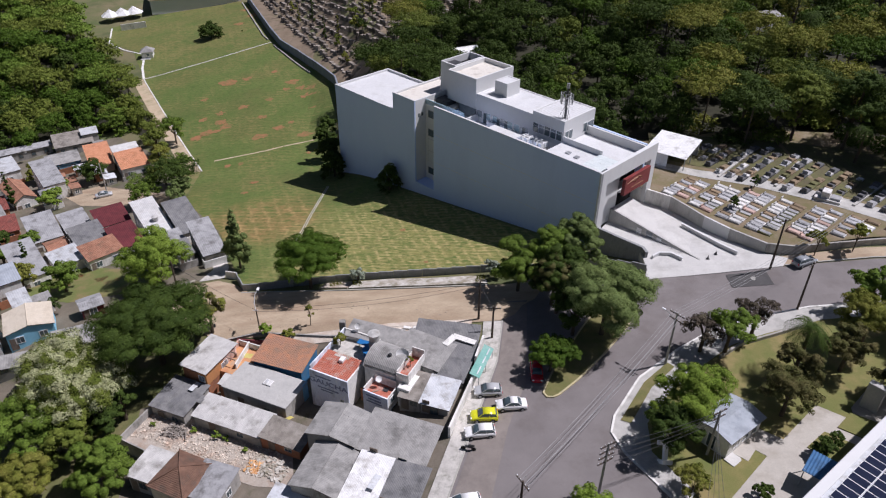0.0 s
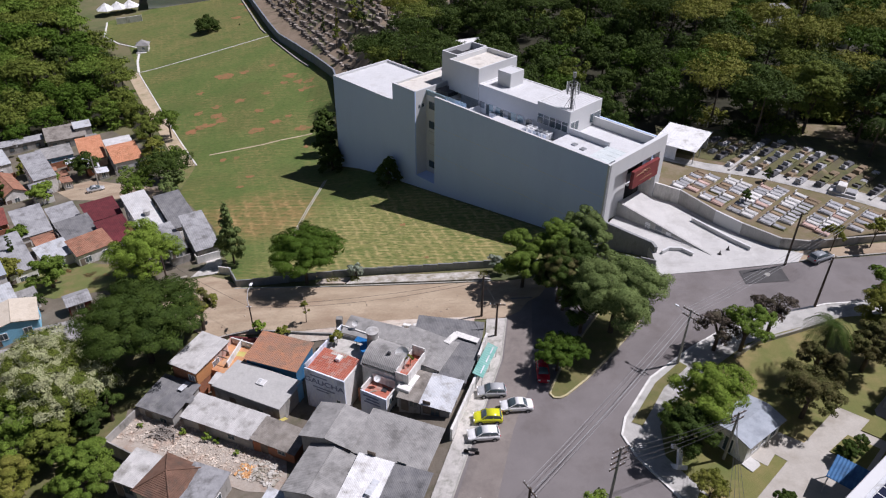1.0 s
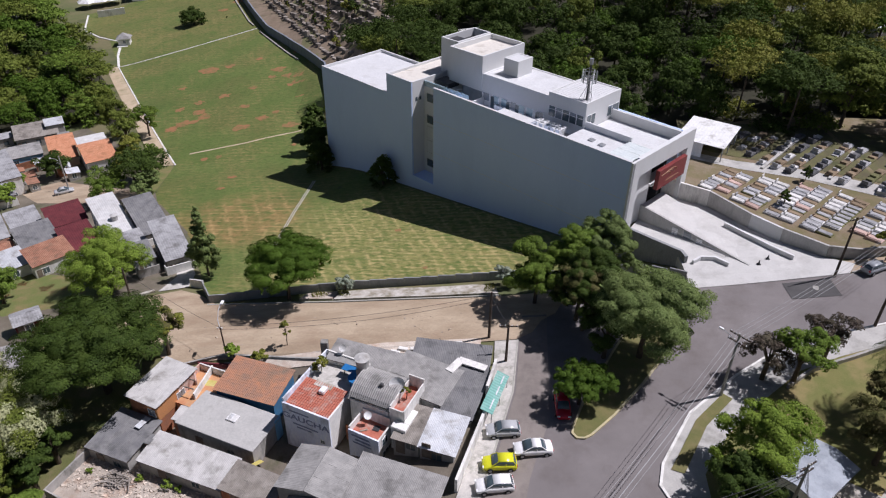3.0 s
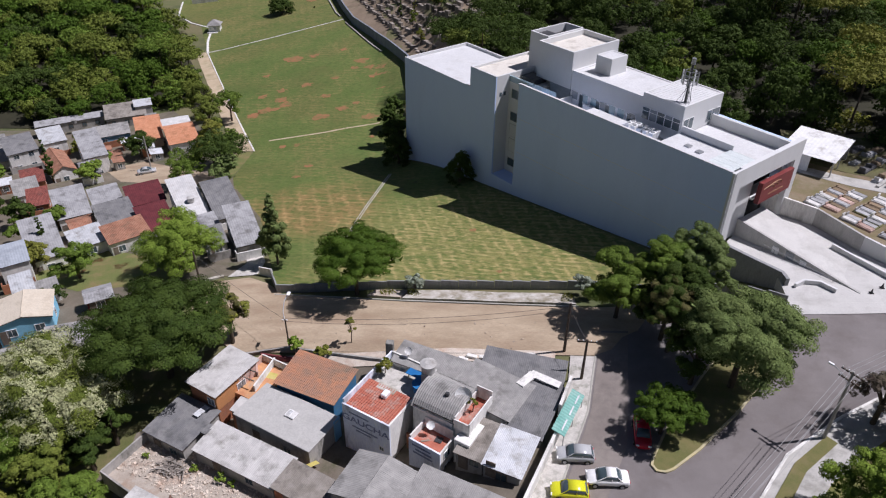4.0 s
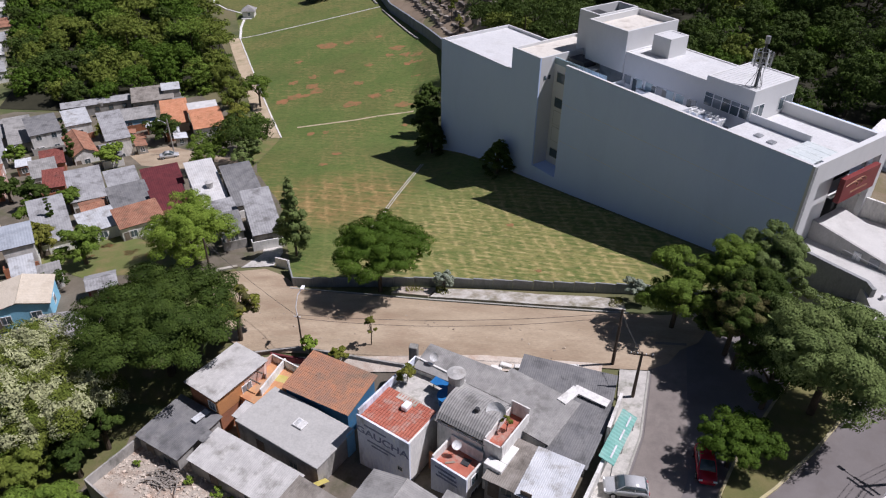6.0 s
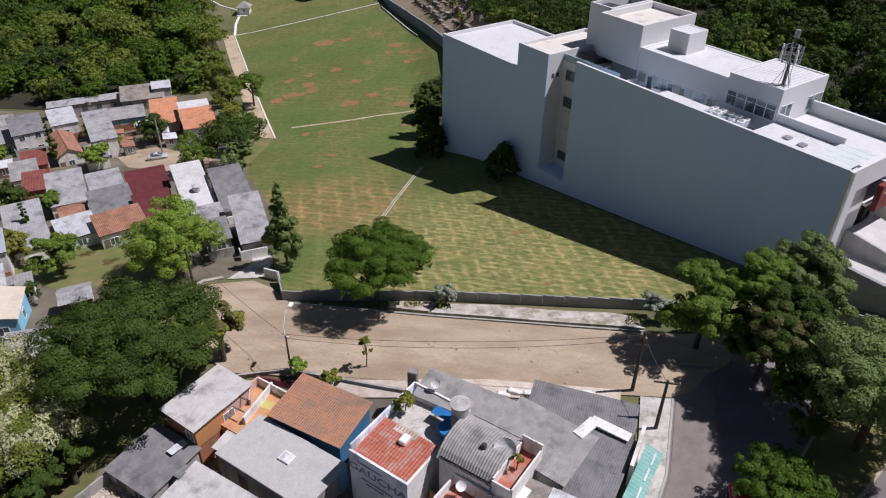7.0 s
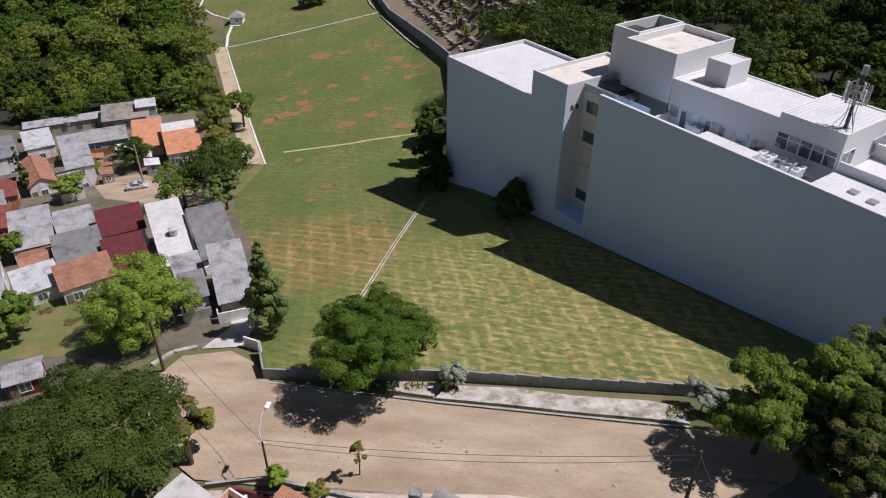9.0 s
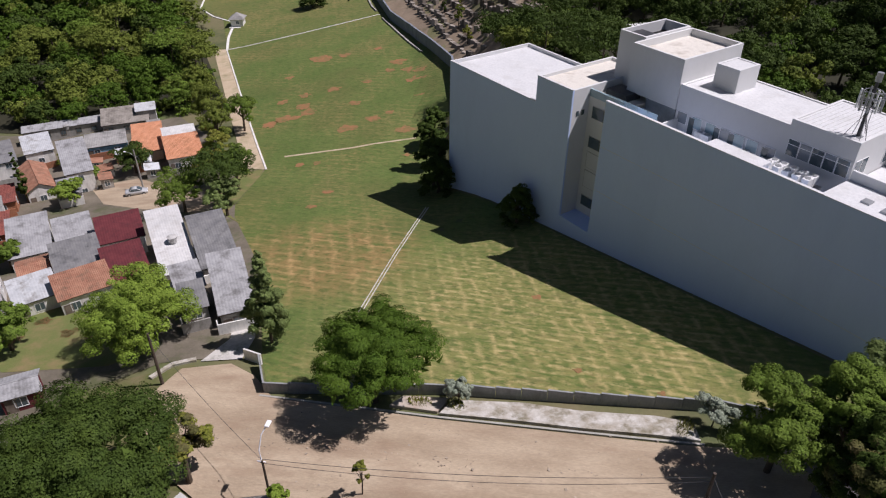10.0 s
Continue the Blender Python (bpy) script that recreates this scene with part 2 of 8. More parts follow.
for name, a, b2, st, sc in (("fibre_grey", (0.25, 0.245, 0.235), (0.335, 0.325, 0.31), (0.16, 0.155, 0.145), 0.4),
                            ("fibre_dark", (0.155, 0.155, 0.16), (0.215, 0.213, 0.21), (0.10, 0.10, 0.10), 0.5),
                            ("fibre_light", (0.43, 0.42, 0.405), (0.53, 0.52, 0.50), (0.27, 0.255, 0.23), 0.5),
                            ("fibre_town", (0.27, 0.27, 0.275), (0.36, 0.36, 0.365), (0.14, 0.135, 0.13), 0.5),
                            ("zinc_town", (0.40, 0.415, 0.43), (0.50, 0.51, 0.52), (0.23, 0.215, 0.195), 0.6),
                            ("fibre_brown", (0.20, 0.18, 0.155), (0.29, 0.265, 0.235), (0.12, 0.105, 0.09), 0.5),
                            ("zinc_pale", (0.50, 0.52, 0.545), (0.60, 0.615, 0.63), (0.30, 0.28, 0.25), 0.6),
                            ("sheet_white", (0.66, 0.66, 0.655), (0.75, 0.75, 0.74), (0.46, 0.44, 0.41), 0.5),
                            ("tile_orange", (0.48, 0.215, 0.115), (0.56, 0.275, 0.16), (0.40, 0.19, 0.10), 0.5),
                            ("tile_old", (0.27, 0.125, 0.08), (0.38, 0.20, 0.13), (0.19, 0.12, 0.08), 0.7),
                            ("tile_mossy", (0.285, 0.175, 0.125), (0.43, 0.205, 0.115), (0.215, 0.17, 0.125), 0.22),
                            ("tile_rust", (0.17, 0.052, 0.042), (0.23, 0.075, 0.058), (0.13, 0.06, 0.05), 0.7),
                            ("tile_red", (0.34, 0.10, 0.065), (0.42, 0.15, 0.10), (0.42, 0.33, 0.28), 0.7),
                            ("tile_brown", (0.125, 0.072, 0.05), (0.19, 0.108, 0.075), (0.12, 0.085, 0.065), 0.7),
                            ("tile_wine", (0.105, 0.022, 0.027), (0.14, 0.032, 0.036), (0.07, 0.022, 0.025), 0.5),
                            ("roof_slate", (0.30, 0.33, 0.37), (0.36, 0.39, 0.43), (0.25, 0.27, 0.3), 0.5),
                            ("roof_blue", (0.05, 0.13, 0.27), (0.07, 0.17, 0.33), (0.05, 0.1, 0.18), 0.6),
                            ("roof_terracotta_flat", (0.44, 0.205, 0.105), (0.52, 0.29, 0.14), (0.42, 0.33, 0.24), 0.6)):
    material(name, a, b2, 0.9, fine=6, stain=st, stain_amount=0.9, stain_scale=sc, vary=0.045 if name[:4] != "tile" else 0.12, bump=0.15, grain_depth=0.7, contrast=0.4)
for name, a, b2 in (("leaf_green", (0.087, 0.142, 0.020), (0.140, 0.200, 0.031)), ("leaf_dark", (0.036, 0.062, 0.012), (0.061, 0.092, 0.016)),
                    ("leaf_blue", (0.122, 0.170, 0.053), (0.168, 0.215, 0.069)), ("leaf_bright", (0.141, 0.215, 0.027), (0.193, 0.265, 0.040)),
                    ("leaf_olive", (0.136, 0.160, 0.022), (0.208, 0.200, 0.044)), ("leaf_brown", (0.118, 0.100, 0.041), (0.077, 0.088, 0.024)),
                    ("leaf_white", (0.43, 0.435, 0.25), (0.33, 0.355, 0.175)), ("leaf_forest", (0.092, 0.125, 0.020), (0.141, 0.168, 0.030)),
                    ("leaf_deep", (0.046, 0.089, 0.009), (0.077, 0.127, 0.015)), ("leaf_grey", (0.235, 0.282, 0.212), (0.329, 0.365, 0.282)), ("leaf_purple", (0.078, 0.058, 0.050), (0.105, 0.092, 0.060))):
    material(name, a, b2, 0.5, fine=3, bump=0.0, rough=0.7, spec=0.12, island=0.26, vary=0.1, translucent=0.11)
material("bark", (0.06, 0.046, 0.032), (0.095, 0.073, 0.052), 2.0, fine=12, bump=0.5)
material("pole_concrete", (0.26, 0.255, 0.24), (0.34, 0.33, 0.31), 0.9)
material("wood_pole", (0.06, 0.045, 0.035), (0.09, 0.07, 0.055), 1.0)
material("cable", (0.05, 0.05, 0.05), (0.07, 0.07, 0.07), 1.0, bump=0.0)
material("cable_pale", (0.28, 0.28, 0.28), (0.33, 0.33, 0.33), 1.0, bump=0.0)
material("tyre", (0.015, 0.015, 0.015), (0.022, 0.022, 0.022), 2.0, bump=0.0)
for name, c in (("paint_silver", (0.42, 0.43, 0.44)), ("paint_white", (0.78, 0.78, 0.77)), ("paint_yellow", (0.62, 0.62, 0.02)),
                ("paint_red", (0.40, 0.015, 0.03)), ("paint_grey", (0.30, 0.32, 0.34))):
    material(name, c, tuple(k * 0.94 for k in c), 1.0, rough=0.25, bump=0.0, spec=0.5)
for name, a, b2 in (("grave_white", (0.50, 0.49, 0.47), (0.66, 0.65, 0.63)), ("grave_grey", (0.30, 0.30, 0.31), (0.40, 0.40, 0.405)),
                    ("grave_dark", (0.085, 0.085, 0.09), (0.13, 0.13, 0.135)), ("grave_brown", (0.20, 0.145, 0.095), (0.26, 0.20, 0.13)),
                    ("grave_pink", (0.42, 0.29, 0.25), (0.48, 0.36, 0.31)), ("grave_green", (0.115, 0.12, 0.05), (0.16, 0.15, 0.07))):
    material(name, a, b2, 1.2, fine=6, vary=0.2, stain=tuple(k * 0.6 for k in a), stain_amount=0.6, stain_scale=0.9)
material("solar_cell", (0.012, 0.016, 0.035), (0.018, 0.022, 0.045), 0.6, rough=0.12, bump=0.0, spec=0.6)
material("plastic_yellow", (0.42, 0.36, 0.10), (0.50, 0.44, 0.18), 1.0, rough=0.5)
material("tarp_blue", (0.02, 0.13, 0.34), (0.03, 0.18, 0.42), 1.0, rough=0.4)
material("awning_green", (0.13, 0.32, 0.28), (0.22, 0.42, 0.37), 0.8, stain=(0.45, 0.5, 0.47), stain_amount=0.7, stain_scale=0.6)
material("rubble", (0.44, 0.375, 0.31), (0.56, 0.50, 0.43), 0.8, fine=6, bump=0.5, stain=(0.42, 0.25, 0.16), stain_amount=0.6, stain_scale=0.5, island=0.3)
material("rust_wood", (0.13, 0.10, 0.08), (0.24, 0.20, 0.16), 1.0, island=0.3)
material("red_soil", (0.31, 0.135, 0.065), (0.19, 0.14, 0.055), 0.6, fine=5, bump=0.4, stain=(0.15, 0.15, 0.05), stain_amount=0.95, stain_scale=0.55)
material("plaster_aqua", (0.22, 0.50, 0.68), (0.27, 0.56, 0.73), 0.6, stain=(0.24, 0.42, 0.52), stain_amount=0.5)


def lawn_material():
    """Mown grass over rows of graves: greens, dry strips along and across the rows, drier towards the street."""
    m = material("lawn", (0.083, 0.128, 0.028), (0.126, 0.162, 0.043), 0.12, fine=3.0, bump=0.5, stain=(0.19, 0.175, 0.065), stain_amount=0.35, stain_scale=0.07)
    nt = m.node_tree
    n, l = nt.nodes, nt.links
    b = n["Principled BSDF"]
    col = b.inputs["Base Color"].links[0].from_socket
    geo = n.new("ShaderNodeNewGeometry")

    def node(kind, **inputs):
        q = n.new(kind)
        for k, v in inputs.items():
            q.inputs[k.replace("_", " ")].default_value = v
        return q

    def wire_to(out, q, slot):
        l.new(out, q.inputs[slot])
        return q

    def near(x, y, r0, r1):
        """1 within r0 of a place on the lawn, 0 beyond r1."""
        d = n.new("ShaderNodeVectorMath")
        d.operation = "DISTANCE"
        d.inputs[1].default_value = (x, y, -6.0)
        l.new(geo.outputs["Position"], d.inputs[0])
        r = node("ShaderNodeMapRange", From_Min=r1, From_Max=r0)
        l.new(d.outputs["Value"], r.inputs["Value"])
        return r.outputs[0]

    def times(a, c):
        q = n.new("ShaderNodeMath")
        q.operation = "MULTIPLY"
        for i, v in enumerate((a, c)):
            if isinstance(v, float):
                q.inputs[i].default_value = v
            else:
                l.new(v, q.inputs[i])
        return q.outputs[0]

    def over(f, a, c):
        q = n.new("ShaderNodeMix")
        q.data_type = "RGBA"
        l.new(f, q.inputs[0])
        l.new(a, q.inputs[6])
        q.inputs[7].default_value = (*c, 1)
        return q.outputs[2]

    def cloud(s, lo, hi, detail=5.0):
        t = node("ShaderNodeTexNoise", Scale=s, Detail=detail, Roughness=0.65)
        l.new(geo.outputs["Position"], t.inputs["Vector"])
        r = node("ShaderNodeMapRange", From_Min=lo, From_Max=hi)
        l.new(t.outputs["Fac"], r.inputs["Value"])
        return r.outputs[0]

    dry_street = near(-6.0, 112.0, 17.0, 31.0)
    brown_rows = near(-39.0, 129.0, 9.0, 17.0)
    lush = near(-31.5, 139.5, 2.5, 6.5)
    fresh = near(-88.0, 208.0, 8.0, 34.0)
    far_dry = near(-100.0, 310.0, 36.0, 62.0)
    col = over(times(fresh, 0.5), col, (0.068, 0.128, 0.024))
    col = over(times(cloud(0.055, 0.46, 0.62), 0.55), col, (0.150, 0.140, 0.046))
    col = over(times(far_dry, times(cloud(0.12, 0.35, 0.6), 0.6)), col, (0.20, 0.165, 0.062))
    col = over(times(dry_street, times(cloud(0.30, 0.30, 0.56), 0.85)), col, (0.285, 0.262, 0.088))
    col = over(times(dry_street, times(cloud(0.45, 0.55, 0.72), 0.6)), col, (0.36, 0.24, 0.125))
    col = over(times(brown_rows, times(cloud(0.30, 0.34, 0.58), 0.85)), col, (0.30, 0.185, 0.075))
    col = over(times(cloud(0.9, 0.48, 0.66, 4.0), 0.55), col, (0.080, 0.112, 0.026))
    col = over(times(cloud(2.2, 0.52, 0.68, 3.0), 0.5), col, (0.20, 0.180, 0.070))
    col = over(times(lush, 0.7), col, (0.075, 0.122, 0.030))

    def dashes(along, across, turn, lo, hi):
        mp = n.new("ShaderNodeMapping")
        mp.vector_type = "TEXTURE"
        mp.inputs["Rotation"].default_value = (0, 0, radians(turn))
        mp.inputs["Scale"].default_value = (1 / along, 1 / across, 3.0)
        l.new(geo.outputs["Position"], mp.inputs[0])
        t = node("ShaderNodeTexNoise", Scale=1.0, Detail=2.5, Roughness=0.55)
        l.new(mp.outputs[0], t.inputs["Vector"])
        r = node("ShaderNodeMapRange", From_Min=lo, From_Max=hi)
        l.new(t.outputs["Fac"], r.inputs["Value"])
        return r.outputs[0]

    def grid_lines(turn, step, axis_name, width):
        """1 on evenly spaced lines a little bent and frayed: the edges of the old plots."""
        mp = n.new("ShaderNodeMapping")
        mp.inputs["Rotation"].default_value = (0, 0, radians(turn))
        l.new(geo.outputs["Position"], mp.inputs[0])
        xyz = n.new("ShaderNodeSeparateXYZ")
        l.new(mp.outputs[0], xyz.inputs[0])
        bend = node("ShaderNodeTexNoise", Scale=0.22, Detail=5.0, Roughness=0.65)
        l.new(geo.outputs["Position"], bend.inputs["Vector"])
        out = xyz.outputs[axis_name]
        for op, other in (("DIVIDE", step), ("ADD", bend.outputs["Fac"]), ("FRACT", None), ("SUBTRACT", 0.5), ("ABSOLUTE", None)):
            q = n.new("ShaderNodeMath")
            q.operation = op
            l.new(out, q.inputs[0])
            if isinstance(other, float):
                q.inputs[1].default_value = other
            elif other is not None:
                l.new(other, q.inputs[1])
            out = q.outputs[0]
        r = node("ShaderNodeMapRange", From_Min=0.5 - width, From_Max=0.5)
        l.new(out, r.inputs["Value"])
        return r.outputs[0]

    worn = cloud(0.07, 0.42, 0.64)
    straw, clump = times(cloud(1.1, 0.42, 0.58, 4.0), cloud(0.24, 0.34, 0.56)), times(cloud(0.7, 0.40, 0.56, 4.0), cloud(0.2, 0.32, 0.54))
    cols, rows = grid_lines(-19.5, 2.9, "X", 0.2), grid_lines(10, 1.9, "Y", 0.26)
    near_cols, near_rows = grid_lines(-17, 1.9, "X", 0.24), grid_lines(10, 1.25, "Y", 0.3)
    col = over(times(dashes(0.6, 2.2, -10, 0.54, 0.66), times(worn, 0.7)), col, (0.29, 0.225, 0.080))
    col = over(times(dashes(0.7, 2.0, -10, 0.47, 0.36), 0.55), col, (0.052, 0.088, 0.020))
    col = over(times(times(rows, straw), times(worn, 0.7)), col, (0.34, 0.26, 0.10))
    col = over(times(times(cols, clump), times(worn, 0.5)), col, (0.28, 0.225, 0.085))
    col = over(times(times(near_rows, straw), times(dry_street, 0.9)), col, (0.52, 0.42, 0.19))
    col = over(times(times(near_cols, clump), times(dry_street, 0.9)), col, (0.48, 0.38, 0.165))
    col = over(times(dashes(0.6, 1.5, -10, 0.47, 0.38), times(dry_street, 0.65)), col, (0.088, 0.138, 0.028))
    brown = times(cloud(0.9, 0.40, 0.58, 4.0), cloud(0.25, 0.36, 0.54))
    col = over(times(times(rows, brown), times(brown_rows, 0.8)), col, (0.48, 0.31, 0.135))
    col = over(times(times(cols, brown), times(brown_rows, 0.85)), col, (0.46, 0.30, 0.13))
    col = over(times(dashes(0.5, 2.4, -10, 0.56, 0.44), 0.2), col, (0.090, 0.130, 0.028))
    l.new(col, b.inputs["Base Color"])


lawn_material()


# ---- mesh helpers ----
def box(bm, x0, x1, y0, y1, z0, z1):
    v = [bm.verts.new(p) for p in ((x0, y0, z0), (x1, y0, z0), (x1, y1, z0), (x0, y1, z0), (x0, y0, z1), (x1, y0, z1), (x1, y1, z1), (x0, y1, z1))]
    for q in ((0, 3, 2, 1), (4, 5, 6, 7), (0, 1, 5, 4), (1, 2, 6, 5), (2, 3, 7, 6), (3, 0, 4, 7)):
        bm.faces.new([v[i] for i in q])
    return v


def box_mesh(*dims, bevel=0.0):
    bm = bmesh.new()
    for d in dims:
        box(bm, *d)
    if bevel:
        bmesh.ops.bevel(bm, geom=bm.edges[:], offset=bevel, segments=1, affect="EDGES")
    return bm


def mesh_of(name, bm):
    if isinstance(bm, bpy.types.Mesh):
        return bm
    me = bpy.data.meshes.new(name)
    bm.to_mesh(me)
    bm.free()
    return me


def part(name, bm, mat, parent, label="", m=None):
    me = mesh_of(name, bm)
    if not me.materials:
        me.materials.append(MATS[mat])
    ob = new(name, me)
    ob.parent = parent
    if m is not None:
        ob.matrix_basis = m
    if label:
        ob["label"] = label
    return ob


def thing(name, m, label, category, group="", kind="", bm=None, mat=""):
    me = None
    if bm is not None:
        me = mesh_of(name, bm)
        if not me.materials:
            me.materials.append(MATS[mat])
    ob = new(name, me)
    ob.matrix_basis = m
    return tagged(ob, label, category, group, kind)


def tube(bm, pts, r0, r1=None, sides=6):
    r1 = r0 if r1 is None else r1
    rings = []
    pts = [Vector(p) for p in pts]
    for i, p in enumerate(pts):
        d = (pts[min(i + 1, len(pts) - 1)] - pts[max(i - 1, 0)]).normalized()
        a = d.orthogonal().normalized() if abs(d.z) < 0.95 else Vector((1, 0, 0))
        a = (a - d * a.dot(d)).normalized()
        c = d.cross(a)
        r = r0 + (r1 - r0) * i / max(1, len(pts) - 1)
        rings.append([bm.verts.new(p + (a * math.cos(k * 2 * math.pi / sides) + c * math.sin(k * 2 * math.pi / sides)) * r) for k in range(sides)])
    for q, w in zip(rings, rings[1:]):
        for k in range(sides):
            bm.faces.new((q[k], q[(k + 1) % sides], w[(k + 1) % sides], w[k]))
    bm.faces.new(rings[0][::-1])
    bm.faces.new(rings[-1])
    return bm


def drape(name, poly, mat, lift, label, category, step=2.5, height=ground, kind="structure", skirt=0.0):
    """A sheet cut to an outline and laid over the hillside."""
    bm = bmesh.new()
    bm.faces.new([bm.verts.new((x, y, 0)) for x, y in poly])
    for axis in (0, 1):
        lo, hi = min(p[axis] for p in poly), max(p[axis] for p in poly)
        k = math.ceil(lo / step)
        while k * step < hi:
            co, no = [0, 0, 0], [0, 0, 0]
            co[axis], no[axis] = k * step, 1
            bmesh.ops.bisect_plane(bm, geom=bm.verts[:] + bm.edges[:] + bm.faces[:], plane_co=co, plane_no=no)
            k += 1
    bmesh.ops.triangulate(bm, faces=bm.faces[:])
    bm.normal_update()
    if bm.faces and sum(f.normal.z for f in bm.faces) < 0:
        bmesh.ops.reverse_faces(bm, faces=bm.faces[:])
    if skirt:
        edge = [e for e in bm.edges if len(e.link_faces) == 1]
        for e in edge:
            a, b = e.verts
            q = [bm.verts.new(a.co), bm.verts.new(b.co)]
            q[0].co.z = q[1].co.z = -skirt
            bm.faces.new((a, b, q[1], q[0]))
    for v in bm.verts:
        v.co.z += height(v.co.x, v.co.y) + lift
    return thing(name, Matrix(), label, category, kind=kind, bm=bm, mat=mat)


def ribbon(bm, pts, width, top, depth=0.4, height=ground, absolute=False, step=2.0):
    """A bar of square section along a line over the hillside: a kerb or a wall."""
    dense = []
    for a, b in zip(pts, pts[1:]):
        n = max(1, int(math.dist(a[:2], b[:2]) / step))
        for i in range(n):
            dense.append(tuple(p + (q - p) * i / n for p, q in zip(a, b)))
    dense.append(tuple(pts[-1]))
    rings = []
    for i, p in enumerate(dense):
        a, b = dense[max(0, i - 1)], dense[min(len(dense) - 1, i + 1)]
        d = Vector((b[0] - a[0], b[1] - a[1], 0)).normalized()
        s = Vector((-d.y, d.x, 0)) * width / 2
        g = height(p[0], p[1])
        z = p[2] if absolute else g + top
        rings.append([bm.verts.new((p[0] + s.x * k, p[1] + s.y * k, h)) for k, h in ((-1, g - depth), (-1, z), (1, z), (1, g - depth))])
    for q, w in zip(rings, rings[1:]):
        for k in range(3):
            bm.faces.new((q[k], w[k], w[k + 1], q[k + 1]))
    bm.faces.new(rings[0])
    bm.faces.new(rings[-1][::-1])
    return bm
# ---- ground ----
def axis(lo, hi, fine_lo, fine_hi, fine, growth=1.35):
    out = [fine_lo + i * fine for i in range(int((fine_hi - fine_lo) / fine) + 1)]
    s, x = fine, fine_lo
    while x > lo:
        s *= growth
        x -= s
        out.insert(0, x)
    s, x = fine, out[-1]
    while x < hi:
        s *= growth
        x += s
        out.append(x)
    return out


def build_ground():
    xs, ys = axis(-1500, 1500, -150, 100, 2.5), axis(-1500, 1800, 30, 340, 2.5)
    verts = [(x, y, ground(x, y)) for y in ys for x in xs]
    w = len(xs)
    faces = [(j * w + i, j * w + i + 1, (j + 1) * w + i + 1, (j + 1) * w + i) for j in range(len(ys) - 1) for i in range(w - 1)]
    me = bpy.data.meshes.new("ground")
    me.from_pydata(verts, [], faces)
    me.polygons.foreach_set("use_smooth", [True] * len(faces))
    me.materials.append(MATS["earth"])
    thing("ground", Matrix(), "bare hillside of dry earth and rough grass", "ground", kind="structure", bm=me)


build_ground()
LAWN = [(-34, 96.5), (-16, 98.6), (9, 99.2), (20, 97.5), (26, 103.5), (-2.3, 132), (-26, 155.6), (-30, 176), (-34.6, 215), (-43.5, 233), (-53, 250.5), (-62, 264.5), (-69.6, 281.5), (-91.5, 333.8), (-98, 337.5), (-133, 325.5), (-147, 309),
        (-139, 289), (-126, 279), (-110, 247), (-65.5, 168.5), (-62, 145), (-46, 122), (-38.8, 106), (-36.5, 101)]
drape("lawn_ground", LAWN, "lawn", 0.06, "sloping mown lawn with dry strips over grave rows", "lawn")
drape("road", [(-6, 30), (0.9, 51.8), (7.9, 74.4), (9.2, 83.6), (13, 95), (32.9, 92.5), (55.2, 93.3), (72, 94), (180, 98), (180, 86), (66, 82.9), (54.7, 82.6), (44.9, 80.5), (38.3, 77.9),
               (33.5, 74.9), (26.8, 69.6), (22.2, 63.0), (21.3, 60.4), (22.3, 57), (27, 49), (38, 30)], "asphalt", 0.09, "worn grey asphalt road with patched surface", "road")
drape("dirt_road", [(9.1, 83.4), (11.2, 84.6), (12.6, 86.8), (14.6, 88.2), (15.8, 90.6), (15.2, 92.2), (16.4, 93.4), (15.6, 94.6), (11.5, 93.8), (5.8, 93.6), (-16, 94.3), (-33, 95.4), (-36.5, 98.8), (-40, 100.6), (-45, 99), (-46, 93.5), (-42, 86), (-35, 82.6), (-24, 82.8), (-6, 83.0)],
      "dirt_road", 0.14, "pale brown unpaved street of packed earth", "road")
drape("road_patch", [(45.5, 88.4), (52, 88.6), (52.2, 92.6), (45.8, 92.3)], "asphalt_patch", 0.13, "dark square asphalt repair", "road")
drape("pavement_east", [(22.2, 63.0), (26.8, 69.6), (33.5, 74.9), (38.3, 77.9), (44.9, 80.5), (54.7, 82.6), (66, 82.9), (180, 86), (180, 83.5), (66, 80.2), (55.5, 79.6), (46.5, 77.2), (41, 75.2), (36, 71.5), (30, 66.5), (26, 61.5), (25.5, 57), (29, 51),
                        (27, 49), (22.3, 57), (21.3, 60.4)], "pavement", 0.16, "weathered concrete pavement beside the road", "pavement", skirt=0.4)
drape("pavement_west", [(0.9, 51.8), (7.9, 74.4), (9.2, 83.2), (6.3, 83.2), (5.6, 75), (2.6, 65), (-1.4, 52.5), (-8, 30), (-6, 30)], "old_pavement", 0.2, "broken pale concrete pavement before the houses", "pavement", skirt=0.4)
drape("garden_east", [(26, 61.5), (30, 66.5), (36, 71.5), (41, 75.2), (46.5, 77.2), (55.5, 79.6), (66, 80.2), (120, 82), (120, 40), (29, 40), (29, 51), (25.5, 57)], "garden_grass", 0.12, "dry patchy grass of the small park", "grass")
drape("verge", [(22.8, 62.2), (27.2, 68.6), (31.2, 72.2), (32.0, 71.3), (28, 67.6), (24, 61.6)], "grass_strip", 0.24, "narrow strip of rough grass along the kerb", "grass")
ISLAND = [(14.9, 66.8), (15.7, 67.2), (18.6, 69.8), (23, 74.6), (27.6, 80.4), (30.0, 85.0), (28.6, 88.0), (24.8, 86.5), (20.5, 80), (15.6, 72.0), (13.9, 68.4), (13.7, 67.6), (14.1, 66.9)]
drape("traffic_island", ISLAND, "grass_strip", 0.22, "grassy traffic island with pale kerb under the trees", "island", skirt=0.5)
bm = bmesh.new()
